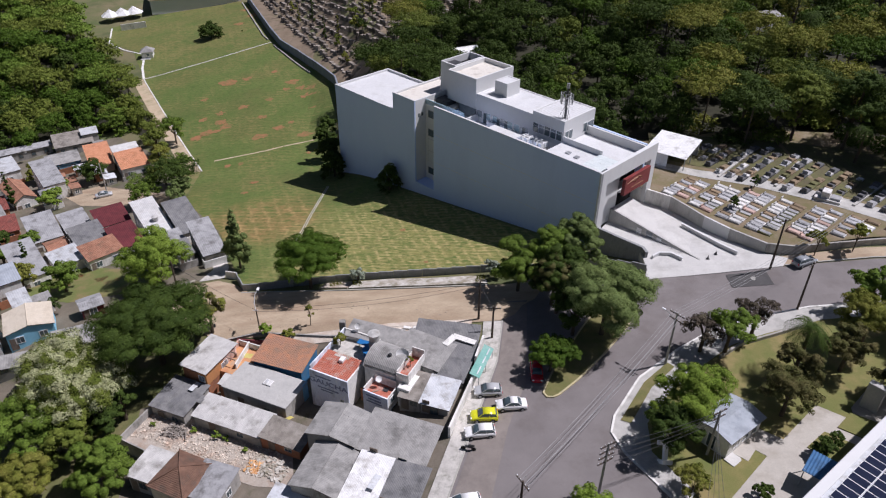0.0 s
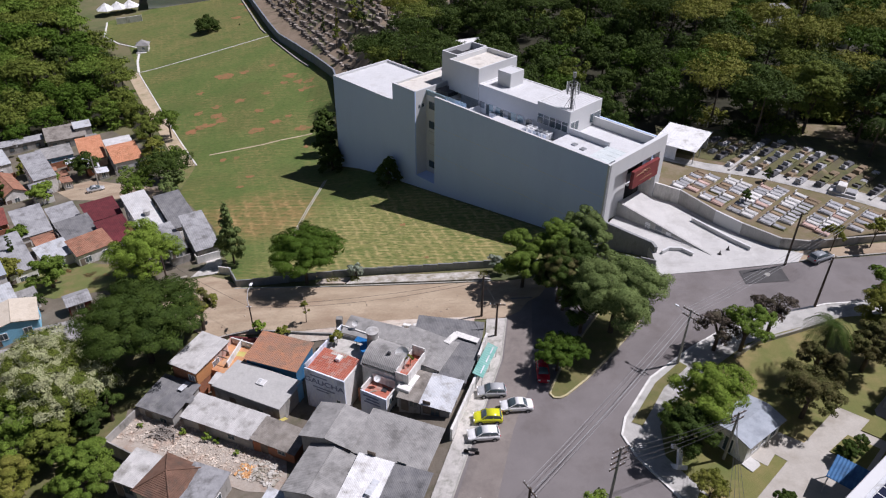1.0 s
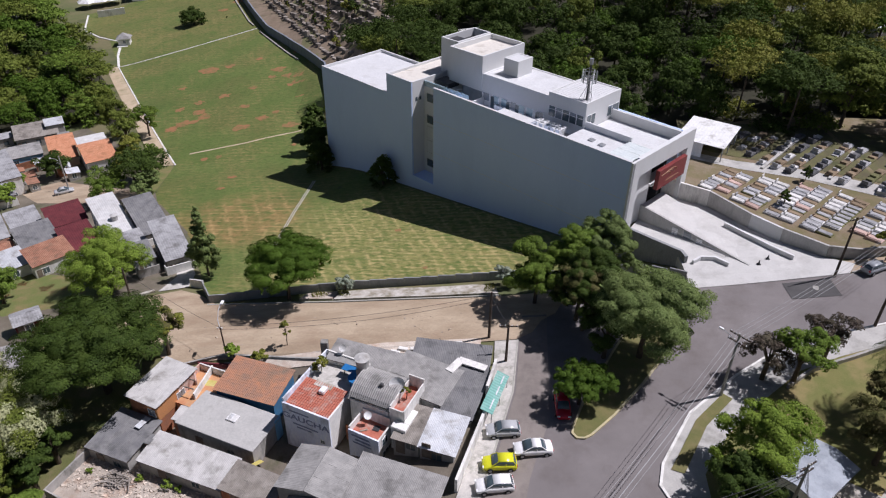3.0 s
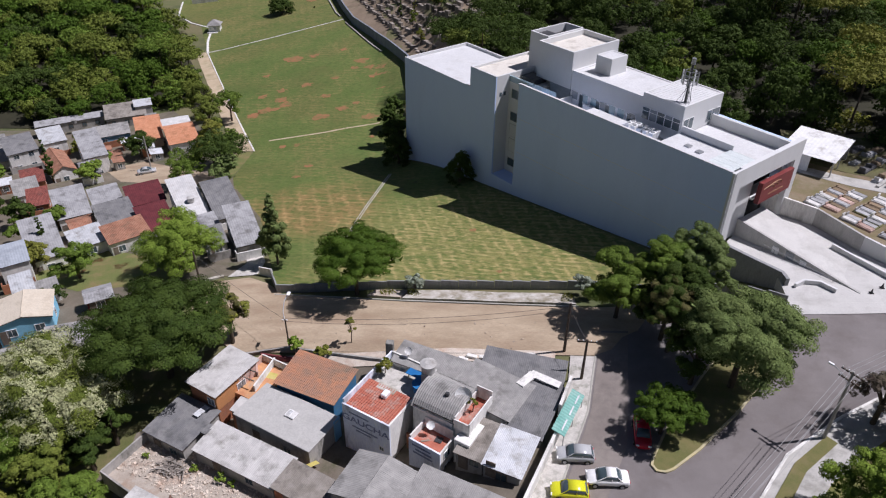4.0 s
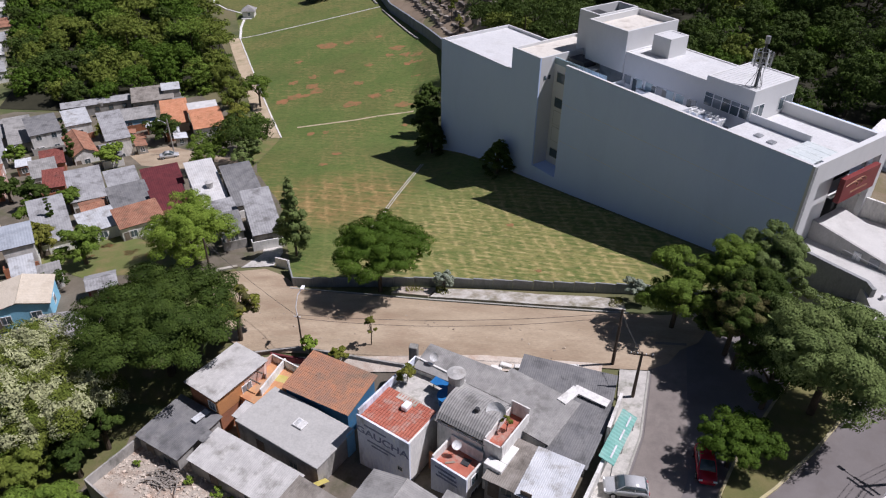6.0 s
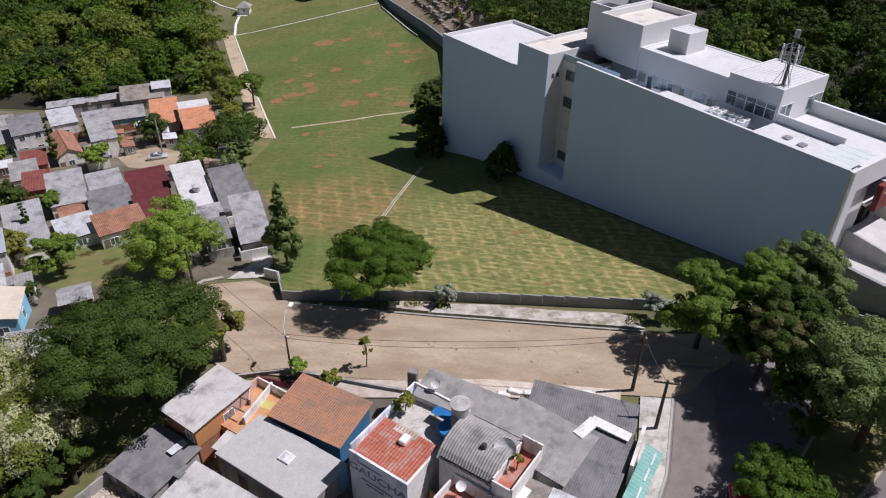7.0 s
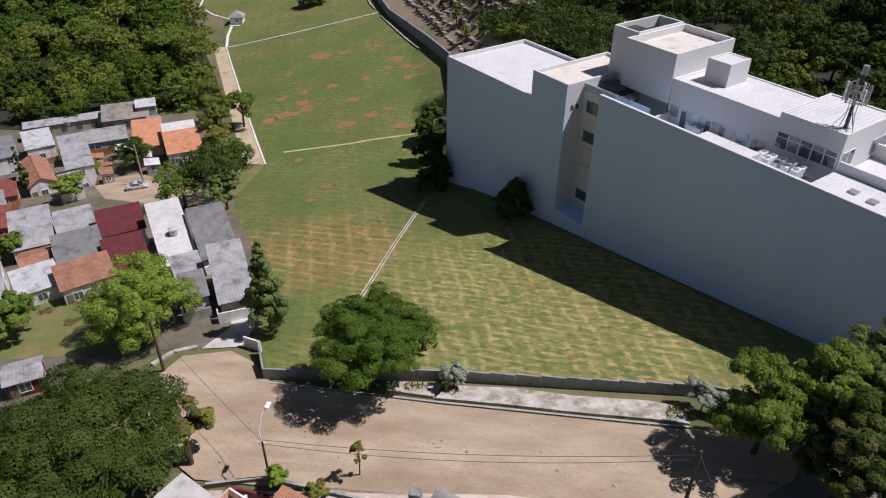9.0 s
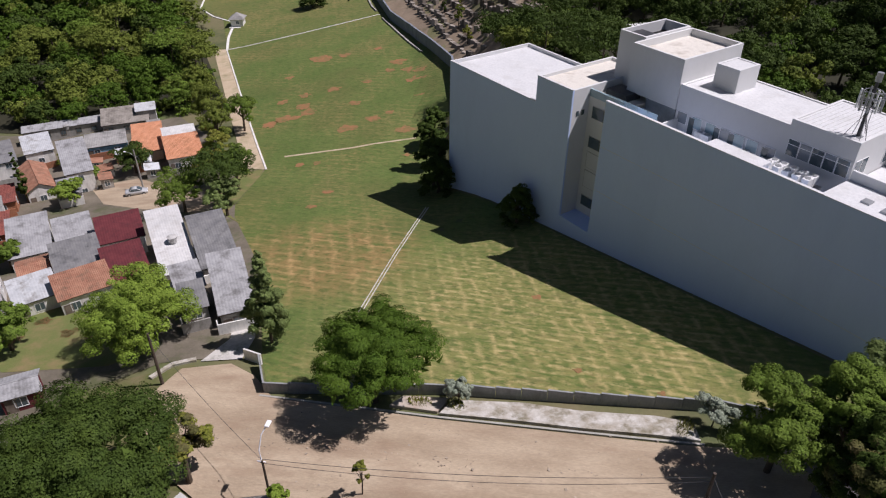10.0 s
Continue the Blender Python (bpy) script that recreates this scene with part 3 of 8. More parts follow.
ribbon(bm, ISLAND + ISLAND[:1], 0.25, 0.27)
drape("road_shoulder", [(1.2, 51.0), (8.2, 74.4), (9.5, 83.2), (10.2, 88.0), (13.4, 88.0), (12.4, 78), (11.6, 70), (8.6, 62), (5.8, 51)], "dusty_asphalt", 0.125, "dusty brownish strip of worn asphalt before the houses", "road")
thing("kerb", Matrix(), "worn yellowish kerb round the traffic island", "kerb", kind="structure", bm=bm, mat="kerb_yellow")
bm = bmesh.new()
ribbon(bm, [(27, 49), (22.3, 57), (21.3, 60.4), (22.2, 63.0), (26.8, 69.6), (33.5, 74.9), (38.3, 77.9), (44.9, 80.5), (54.7, 82.6), (66, 82.9), (180, 86)], 0.28, 0.24)
thing("kerb", Matrix(), "white painted concrete kerb along the curving road", "kerb", kind="structure", bm=bm, mat="kerb_white")
bm = bmesh.new()
ribbon(bm, [(-8, 30), (0.9, 51.8), (7.9, 74.4), (9.2, 83.2)], 0.2, 0.24)
thing("kerb", Matrix(), "grey stone kerb before the houses", "kerb", kind="structure", bm=bm, mat="kerb_grey")
bm = bmesh.new()
ribbon(bm, [(55.6, 93.6), (72, 94.4), (180, 98.4)], 0.25, 0.22)
thing("kerb", Matrix(), "grey kerb below the cemetery wall", "kerb", kind="structure", bm=bm, mat="kerb_grey")
drape("pavement_north", [(55.4, 93.5), (72, 94.3), (180, 98.3), (180, 101), (73, 97.4), (58, 96.2), (54.5, 96)], "dirt_road", 0.14, "dusty pavement below the cemetery wall", "pavement")
drape("sand_path", [(-64.9, 168.3), (-70.2, 169.2), (-78.6, 183.6), (-114.5, 247), (-110.4, 247)], "sand_path", 0.12, "sandy footpath along the lawn's edge", "path")
bm = bmesh.new()
ribbon(bm, [(-65.2, 168.4), (-72, 180), (-80, 194), (-110.4, 247.5)], 0.34, 0.24)
thing("lawn_kerb", Matrix(), "long white concrete kerb edging the lawn", "kerb", kind="structure", bm=bm, mat="kerb_white")
bm = bmesh.new()
ribbon(bm, [(-110.4, 246.4), (-90, 258.5), (-68, 272.6)], 0.65, 0.12)
thing("lawn_path", Matrix(), "narrow pale concrete path across the lawn", "path", kind="structure", bm=bm, mat="old_pavement")
bm = bmesh.new()
ribbon(bm, [(-110, 247), (-114.5, 258), (-117.5, 268)], 0.8, 0.14)
thing("lawn_path", Matrix(), "narrow pale path to the hut", "path", kind="structure", bm=bm, mat="kerb_white")
bm = bmesh.new()
ribbon(bm, [(-117.5, 272), (-130, 280), (-140, 290), (-146, 308)], 0.6, 0.2)
thing("lawn_kerb", Matrix(), "white kerb at the lawn's far edge", "kerb", kind="structure", bm=bm, mat="kerb_white")
for dx in (0, 0.42):
    bm = bmesh.new()
    ribbon(bm, [(-27.9 + dx, 148), (-28.3 + dx, 142), (-28.9 + dx, 130), (-29.3 + dx, 113)], 0.14, 0.10)
    thing("lawn_path", Matrix(), "pale concrete wheel track across the lawn", "path", kind="structure", bm=bm, mat="old_pavement")
bm = bmesh.new()
ribbon(bm, [(-63.5, 174.3), (-50, 177.5), (-36.2, 182.6)], 0.6, 0.085)
thing("lawn_path", Matrix(), "faint worn line across the lawn", "path", kind="structure", bm=bm, mat="sand_path")
drape("lawn_edge", [(-62.4, 145), (-57, 139.4), (-66, 147), (-69.6, 155), (-70.4, 166), (-66, 168.6), (-64.9, 165)], "yard_grass", 0.105, "rough grass strip beside the mown lawn", "grass")
drape("town_street", [(-68, 145), (-66, 150.5), (-80, 158), (-92, 165), (-100, 160), (-90, 150), (-76, 146)], "dirt_road", 0.10, "pale unpaved side street between the houses", "road")
drape("town_ground", [(-40, 102), (-47, 124), (-60, 143), (-66, 156), (-74, 172), (-84, 184), (-101, 199), (-122, 190), (-150, 186), (-165, 170), (-130, 120), (-96, 88), (-70, 74), (-54, 80), (-56, 92), (-48, 100)], "town_soil", 0.07, "trodden yards and lanes between the houses", "ground")
drape("yard_ground", [(-44, 73), (-36, 78.5), (-32, 81.2), (-8, 82), (6, 82), (4, 70), (-1.6, 52), (-6, 42), (-40, 42), (-46, 60)], "yard_soil", 0.06, "dark trodden yards between the houses", "ground")
drape("driveway", [(-43.6, 100.6), (-39.2, 101.6), (-39.6, 106), (-42.4, 112), (-44.6, 111), (-42.4, 105.4)], "old_pavement", 0.13, "pale concrete driveway between the houses", "driveway")
drape("garden_west", [(-54, 99), (-50, 103), (-58, 108), (-70, 112), (-82, 109), (-80, 103), (-66, 97)], "yard_grass", 0.10, "small rough green yard", "grass")
rng = random.Random(5)


def soil_patch(x, y, r, squash=0.85):
    k0 = rng.uniform(0, 9)
    pts = []
    for i in range(30):
        a = i * 2 * math.pi / 30
        q = r * (0.62 + 0.42 * noise.noise((math.cos(a) * 1.2 + k0, math.sin(a) * 1.2, k0)) + rng.uniform(-0.13, 0.13))
        pts.append((x + q * math.cos(a), y + q * squash * math.sin(a)))
    drape("soil_patch", pts, "red_soil", 0.10, "bare reddish soil showing through the lawn", "soil")


for x, y, r in ((-70.9, 194.5, 3.6), (-69.2, 201.3, 3.4), (-73.5, 191.5, 3.0), (-64.3, 211.6, 2.8), (-53.8, 188.1, 3.4), (-71.0, 208.3, 2.4), (-56.2, 202.1, 2.6), (-49.2, 193.0, 2.6), (-39.9, 186.7, 3.2), (-75.2, 234.6, 4.6), (-69, 236, 3.0), (-51.5, 228.3, 3.6), (-44.0, 215.1, 3.2),
                (-47, 222, 3.2), (-52.4, 222.4, 2.4), (-56.7, 215.4, 1.8), (-47.8, 146.9, 1.7), (-58.7, 170.1, 1.5), (-37.1, 174.2, 1.4), (-75.7, 204.6, 2.2), (-55.2, 170.7, 1.3), (-66.5, 198.2, 3.2), (-43.8, 221.1, 2.6), (-45.9, 195.7, 1.6), (-47.3, 154.6, 1.6), (-84, 312, 5), (-90, 322, 3),
                (-88, 302, 3), (-8, 119, 1.0), (-3, 104, 0.7), (5, 101, 0.6), (-80, 221, 2.2), (-60, 240, 2.2), (-48, 241, 2.0), (-41, 205, 1.8)):
    soil_patch(x, y, r)
for x, y, r in ((-70.1, 103.6, 1.6), (-64.0, 105.6, 2.0), (-69.4, 108.2, 1.8), (-60.4, 104.8, 1.4)):
    soil_patch(x, y, r)


# ---- concrete foundation and boundary wall of the lawn ----
def weed_bm(r, seed):
    """A tuft of thin blades."""
    g, bm = random.Random(seed), bmesh.new()
    for i in range(240):
        a, q = g.uniform(0, 6.28), r * math.sqrt(g.random())
        x, y, h = q * math.cos(a) * 1.6, q * math.sin(a), g.uniform(0.15, 0.5)
        e = g.uniform(0, 6.28)
        bm.faces.new([bm.verts.new(p) for p in ((x, y, 0), (x + 0.1 * math.cos(e), y + 0.1 * math.sin(e), 0.02), (x + g.uniform(-0.2, 0.2), y + g.uniform(-0.2, 0.2), h))])
    return bm


drape("street_edge", [(-33.4, 81.9), (-20, 82.9), (-8, 84.0), (4.6, 83.9), (4.4, 82.0), (-8, 82.0), (-20, 81.3), (-33, 80.9)], "rubble", 0.2, "strip of broken tiles and dust between street and houses", "verge", step=1.5)

drape("foundation_slab", [(-16, 95.0), (-9, 94.9), (-3, 94.6), (4, 94.5), (7.5, 94.2), (7.2, 96.6), (4.1, 97.2), (-3, 97.1), (-8.2, 97.6), (-15, 97.2)], "whitewash", 0.34, "old concrete slab with flaking white paint", "slab", skirt=0.8)
for x, y, r in ((-14.6, 96.4, 0.7), (6.4, 95.6, 0.8), (-18.2, 96.4, 0.8)):
    thing("weed_patch", pose(x, y, ground(x, y) + 0.3, 0, 0, x * 40), "dry weeds growing through the cracked slab", "weeds", "weeds on the slab", bm=weed_bm(r, int(x * 7)), mat="leaf_olive")
drape("foundation_slab", [(-21, 95.6), (-16.2, 95.2), (-15.4, 97.4), (-20, 97.2)], "rubble", 0.35, "broken concrete footing covered with dust", "slab", skirt=0.6)
bm = bmesh.new()
ribbon(bm, [(-34.5, 95.6), (-16, 94.6), (7.8, 93.9)], 0.22, 0.2)
thing("kerb", Matrix(), "grey kerb along the unpaved street", "kerb", kind="structure", bm=bm, mat="kerb_grey")


def panel_wall():
    """The lawn's wall of stepped grey concrete panels."""
    line = [(-36.6, 100.6), (-34.2, 96.2), (-16, 98.3), (9, 98.9), (20, 97.2), (27, 97.6), (33.6, 94.6)]
    m = Matrix()
    wall = thing("boundary_wall", m, "low grey concrete panel wall in stepped sections", "wall", kind="structure")
    for a, b in zip(line, line[1:]):
        d = math.dist(a, b)
        n = max(1, round(d / 2.5))
        for i in range(n):
            p, q = [tuple(s + (e - s) * k / n for s, e in zip(a, b)) for k in (i, i + 1)]
            g0 = min(ground(*p), ground(*q))
            top = max(ground(*p), ground(*q)) + (1.35 if p[0] < 15 else 1.7)
            ang = math.atan2(q[1] - p[1], q[0] - p[0])
            part("wall_panel", box_mesh((0, d / n - 0.03, -0.09, 0.09, g0 - 0.6, top)), "concrete_dark", wall, m=pose(p[0], p[1], 0, 0, 0, math.degrees(ang)))


panel_wall()
bm = bmesh.new()
ribbon(bm, [(-92, 335), (-70, 282.2), (-62.3, 265), (-53.2, 250.8), (-43.9, 233.6), (-35, 216.5), (-31, 200), (-26, 182)], 0.5, 3.0)
thing("cemetery_wall", Matrix(), "long tall blue-grey wall behind the lawn", "wall", kind="structure", bm=bm, mat="concrete_slate")
bm = bmesh.new()
ribbon(bm, [(-94.5, 334), (-73, 281.5), (-70, 276)], 0.5, 0.45)
ribbon(bm, [(-66, 268), (-57, 252), (-46, 233)], 0.5, 0.45)
thing("hedge_bed", Matrix(), "low stone-edged planting bed along the wall", "planter", kind="structure", bm=bm, mat="concrete_old")


# ---- the large building ----
def big_building():
    bd = thing("columbarium_building", pose(26.13, 104.26, 0, 0, 0, 45), "long pale blue-grey windowless building with white roofs and rooftop tower", "building")

    # the default wall colour carries the blue of the shade
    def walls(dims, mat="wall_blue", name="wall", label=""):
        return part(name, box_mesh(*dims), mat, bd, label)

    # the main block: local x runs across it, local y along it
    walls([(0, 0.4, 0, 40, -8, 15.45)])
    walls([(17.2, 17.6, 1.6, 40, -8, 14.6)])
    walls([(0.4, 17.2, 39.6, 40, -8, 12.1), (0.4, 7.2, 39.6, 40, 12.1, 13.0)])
    # street front: frame, recessed pale panel, beam
    walls([(0.0, 2.2, -0.35, -0.004, -2, 15.45), (2.2, 17.9, -0.35, 0.4, 12.7, 15.45), (16.2, 17.9, -0.35, 0.4, 2, 12.7)], "wall_white", "facade_frame", "white rendered street front")
    walls([(2.2, 8.2, 0.9, 1.2, 3.0, 12.7)], "wall_white", "facade_panel", "recessed white panel")
    walls([(8.2, 16.2, 2.6, 2.9, 2.0, 12.7)], "void_dark", "entrance", "dark recessed entrance")
    walls([(8.2, 16.2, 0.4, 2.6, 8.4, 8.7)], "wall_white", "soffit")
    walls([(0.12, 0.55, -0.38, -0.352, 0, 15.3)], "concrete_dark", "corner_strip")
    sign = walls([(7.2, 15.3, -1.0, -0.355, 8.7, 11.9)], "sign_red", "sign", "dark red sign panel with a golden emblem")
    bm = bmesh.new()
    for i in range(3):
        pts = [(9.0 + i * 0.9 + 1.6 * math.cos(a * 0.35 - 0.4), -1.03, 10.5 + 0.55 * math.sin(a * 0.35 - 0.4) + i * 0.12) for a in range(9)]
        tube(bm, pts, 0.07, 0.05, 5)
    box(bm, 9.4, 13.2, -1.04, -1.0, 9.55, 9.75)
    part("emblem", bm, "sign_gold", sign)
    # roof decks
    walls([(0.4, 7.0, 0.4, 12.9, 14.25, 14.55)], "roof_white", "roof_deck", "white roof deck")
    walls([(7.3, 14.5, 0.4, 12.9, 13.7, 14.0)], "roof_white", "roof_deck", "white roof deck")
    walls([(0.4, 17.2, 12.9, 39.6, 11.8, 12.1)], "roof_white", "roof_deck", "white roof deck")
    walls([(14.9, 17.2, 1.0, 12.9, 11.8, 12.0)], "roof_dusty", "roof_deck")
    walls([(7.0, 7.3, 4.5, 12.9, 14.0, 15.6), (14.5, 14.85, 0.4, 13.0, 11, 15.6)], "wall_white", "parapet")
    walls([(0.0, 0.42, 0, 40.05, 15.454, 15.53)], "roof_white", "coping", "white metal coping")
    # ribbed translucent canopy
    can = part("canopy_roof", box_mesh((1.0, 6.9, 0.8, 4.7, 14.9, 14.96)), "translucent_sheet", bd, "pale ribbed translucent roof")
    for i in range(0, 13, 3):
        part("rib", box_mesh((1.1 + i * 0.47, 1.15 + i * 0.47, 0.8, 4.7, 14.961, 14.975)), "translucent_sheet", can)
    for x, y in ((3.9, 9.4), (3.5, 7.3)):
        part("skylight", box_mesh((x - 0.5, x + 0.5, y - 0.45, y + 0.45, 14.55, 14.75), bevel=0.04), "grey_metal", bd, "small rooflight")
    walls([(2.9, 5.5, 14.6, 20.8, 13.2, 13.4)], "concrete", "plinth", "raised plinth for roof units")
    walls([(0.45, 2.2, 18.8, 25.6, 15.1, 15.46)], "roof_white", "canopy", "white slab canopy")
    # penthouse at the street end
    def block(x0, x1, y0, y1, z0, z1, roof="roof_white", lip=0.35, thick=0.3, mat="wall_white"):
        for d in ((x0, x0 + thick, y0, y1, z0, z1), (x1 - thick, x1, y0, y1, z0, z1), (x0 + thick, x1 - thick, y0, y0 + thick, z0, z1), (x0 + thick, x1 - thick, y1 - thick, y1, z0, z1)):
            # only the x0 side takes mat, so painted blue shade stays on that side
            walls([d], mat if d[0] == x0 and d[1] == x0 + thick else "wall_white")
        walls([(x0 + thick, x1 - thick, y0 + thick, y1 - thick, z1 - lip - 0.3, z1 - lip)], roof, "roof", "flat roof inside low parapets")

    block(7.0, 16.6, 13.0, 20.4, 12.0, 18.5, lip=0.12)
    for i in range(12):
        part("roof_seam", box_mesh((7.32, 16.28, 13.6 + i * 0.56, 13.66 + i * 0.56, 18.381, 18.42)), "roof_pale", bd)
    block(7.2, 16.0, 20.404, 35.0, 12.0, 17.7, lip=0.12)
    block(10.0, 13.9, 29.5, 32.7, 17.55, 20.4, lip=0.08)
    block(7.0, 18.3, 35.004, 43.0, 14.45, 20.7, "roof_dusty", lip=0.9)
    walls([(7.3, 18.0, 35.3, 42.7, 14.46, 14.6)], "wall_white", "soffit")
    block(9.2, 18.0, 43.004, 47.3, 8.0, 20.95, "void_dark", lip=1.4)
    walls([(10.5, 13.0, 43.4, 47.0, 19.56, 20.4)], "dark_metal", "vent", "dark roof opening")
    # band of windows, penthouse
    for i in range(5):
        y0 = 13.25 + i * 1.38
        w = part("window", box_mesh((6.94, 6.998, y0, y0 + 1.36, 14.5, 16.4)), "white_metal", bd)
        part("pane", box_mesh((6.925, 6.938, y0 + 0.07, y0 + 1.29, 14.57, 15.75)), "window_dark" if i != 3 else "window_grey", w)
        part("pane", box_mesh((6.925, 6.938, y0 + 0.07, y0 + 1.29, 15.83, 16.33)), "window_grey" if i % 2 else "window_dark", w)
    for x0 in (7.4, 8.6, 13.2, 14.4, 15.3):
        w = part("window", box_mesh((x0, x0 + 1.1, 12.94, 12.998, 14.6, 16.4)), "white_metal", bd)
        part("pane", box_mesh((x0 + 0.06, x0 + 1.04, 12.92, 12.938, 14.68, 16.32)), "window_dark", w)
    for k, y0 in enumerate((21.2, 23.4, 25.2, 27.0, 29.0, 31.0, 33.2)):
        w = part("window", box_mesh((7.13, 7.198, y0, y0 + 1.5, 13.0, 14.5)), "white_metal", bd)
        part("pane", box_mesh((7.115, 7.128, y0 + 0.08, y0 + 1.42, 13.08, 14.42)), "glass_teal" if k % 3 else "window_grey", w)
    for y0 in (22.2, 26.6, 28.6, 32.2):
        part("door", box_mesh((7.1, 7.19, y0 - 0.1, y0 + 0.65, 12.1, 14.2)), "window_dark", bd, "dark roof door")
    # glass balustrade below the tower
    walls([(3.3, 3.5, 34.5, 43, 12.1, 13.6), (3.3, 7.0, 34.3, 34.5, 12.1, 13.6)], "wall_white", "parapet")
    for i in range(5):
        part("balustrade", box_mesh((3.36, 3.42, 34.7 + i * 1.65, 36.25 + i * 1.65, 13.6, 14.7)), "glass_teal", bd, "tinted glass balustrade")
    walls([(7.0, 7.25, 35.0, 39.6, 12.1, 14.45)], "window_grey", "glazing", "glazed wall below the tower")
    # the recessed stair strip
    walls([(3.2, 3.5, 40.0, 45.7, -8, 13.6)], "wall_white")
    walls([(3.5, 9.2, 40.0, 47.0, 13.3, 13.6)], "roof_dusty", "roof")
    walls([(3.2, 3.5, 40.0, 45.7, 13.61, 14.6)], "glass_teal", "balustrade", "tinted glass balustrade")
    walls([(5.2, 8.0, 41.4, 44.8, 13.6, 14.5)], "dark_metal", "roof_hatch", "dark metal roof unit")
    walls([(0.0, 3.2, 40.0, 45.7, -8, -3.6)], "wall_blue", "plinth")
    for z0, h, mat in ((10.8, 1.7, "window_dark"), (6.6, 1.7, "window_dark"), (3.6, 2.4, "wall_white"), (0.6, 2.6, "wall_white"), (-2.3, 1.6, "window_dark")):
        w = part("window", box_mesh((3.12, 3.196, 42.6, 44.9, z0, z0 + h)), "concrete", bd)
        part("pane", box_mesh((3.1, 3.118, 42.7, 44.8, z0 + 0.08, z0 + h - 0.08)), mat, w)
    for y0 in (46.0, 47.2):
        part("vent", box_mesh((1.0 + (y0 - 46) * 0.8, 1.5 + (y0 - 46) * 0.8, 45.66, 45.695, 11.2, 11.9)), "window_dark", bd, "small dark vent")
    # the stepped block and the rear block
    # long side coloured with blue shade, the other three sides plain white
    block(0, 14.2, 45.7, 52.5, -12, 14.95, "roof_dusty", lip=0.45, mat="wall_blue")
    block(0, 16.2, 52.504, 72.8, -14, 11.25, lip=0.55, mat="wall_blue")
    walls([(0.0, 0.3, 45.7, 52.5, 14.954, 15.03), (0.0, 0.3, 52.55, 72.8, 11.254, 11.33)], "roof_white", "coping")
    for z in (3.2, 9.4):
        walls([(-0.012, -0.002, 0.2, 39.9, z, z + 0.05)], "wall_white", "joint", "thin expansion joint")
    return bd


big_building()


def air_conditioner():
    ac = thing("air_conditioner", Matrix(), "white outdoor air-conditioning unit on the roof", "air conditioner", "roof units")
    part("casing", box_mesh((-0.5, 0.5, -0.38, 0.38, 0.1, 1.2), bevel=0.04), "white_metal", ac)
    bm = bmesh.new()
    bmesh.ops.create_cone(bm, cap_ends=True, segments=14, radius1=0.33, radius2=0.3, depth=0.06, matrix=Matrix.Translation((0, 0, 1.23)))
    part("fan_grille", bm, "grey_metal", ac)
    for x in (-0.4, 0.4):
        part("foot", box_mesh((x - 0.05, x + 0.05, -0.38, 0.38, 0, 0.1)), "grey_metal", ac)
    return ac


BM = pose(26.13, 104.26, 0, 0, 0, 45)
ac = air_conditioner()
first = True
for i in range(5):
    for j in range(2):
        m = BM @ pose(3.7 + j * 1.05, 15.4 + i * 1.12, 13.4, 0, 0, rng.uniform(-3, 3))
        if first:
            ac.matrix_basis = m
            first = False
        else:
            copy_thing(ac, m)
for y in (22.0, 24.5, 29.6, 30.6):
    copy_thing(ac, BM @ pose(6.5, y, 12.1, 0, 0, 90))


def mast():
    t = thing("radio_mast", BM @ pose(8.6, 14.2, 18.38), "slender lattice radio mast with dish antennas on the roof", "antenna mast")
    part("pole", tube(bmesh.new(), [(0, 0, 0), (0, 0, 6.0)], 0.22, 0.16, 8), "dark_metal", t)
    bm = bmesh.new()
    bmesh.ops.create_cone(bm, cap_ends=True, segments=12, radius1=0.3, radius2=0.3, depth=0.9, matrix=Matrix.Translation((0, 0, 6.2)))
    part("antenna", bm, "grey_metal", t, "drum-shaped antenna")
    for z, r in ((3.0, 0.95), (3.5, 1.1), (4.3, 1.1), (4.8, 0.8)):
        bm = bmesh.new()
        tube(bm, [(r * math.cos(a * math.pi / 6), r * math.sin(a * math.pi / 6), z) for a in range(13)], 0.05, sides=4)
        part("ring", bm, "grey_metal", t, "metal ring")
    for k in range(9):
        a = k * 0.7
        part("antenna", box_mesh((1.1 * math.cos(a) - 0.08, 1.1 * math.cos(a) + 0.08, 1.1 * math.sin(a) - 0.08, 1.1 * math.sin(a) + 0.08, 2.9, 4.6 + 0.3 * (k % 2))), "grey_metal" if k % 3 else "white_metal", t, "slim panel antenna")
        part("bracket", tube(bmesh.new(), [(0, 0, 3.9), (1.05 * math.cos(a), 1.05 * math.sin(a), 3.8)], 0.04, sides=4), "grey_metal", t)
    for k, (x, y) in enumerate(((0.42, 0.1), (0.5, -0.25), (-0.36, -0.3), (0.12, 0.45))):
        part("cable_ladder", tube(bmesh.new(), [(x * 1.6, y * 1.6, 0), (x, y, 1.4), (x, y, 3.6)], 0.045, sides=4), "grey_metal", t)
    for a in (0, 2.1, 4.2):
        part("stay", tube(bmesh.new(), [(0, 0, 2.6), (1.3 * math.cos(a), 1.3 * math.sin(a), 0)], 0.03, sides=4), "dark_metal", t)
    part("base_plate", box_mesh((-0.4, 0.4, -0.4, 0.4, 0, 0.08)), "grey_metal", t)


mast()


# ---- forecourt, ramp and walls before the building ----
def court(x, y):
    k = ease(93, 100, y)
    return ground(x, 92.9) * (1 - k) + (3.05 + 0.06 * (x - 33)) * k


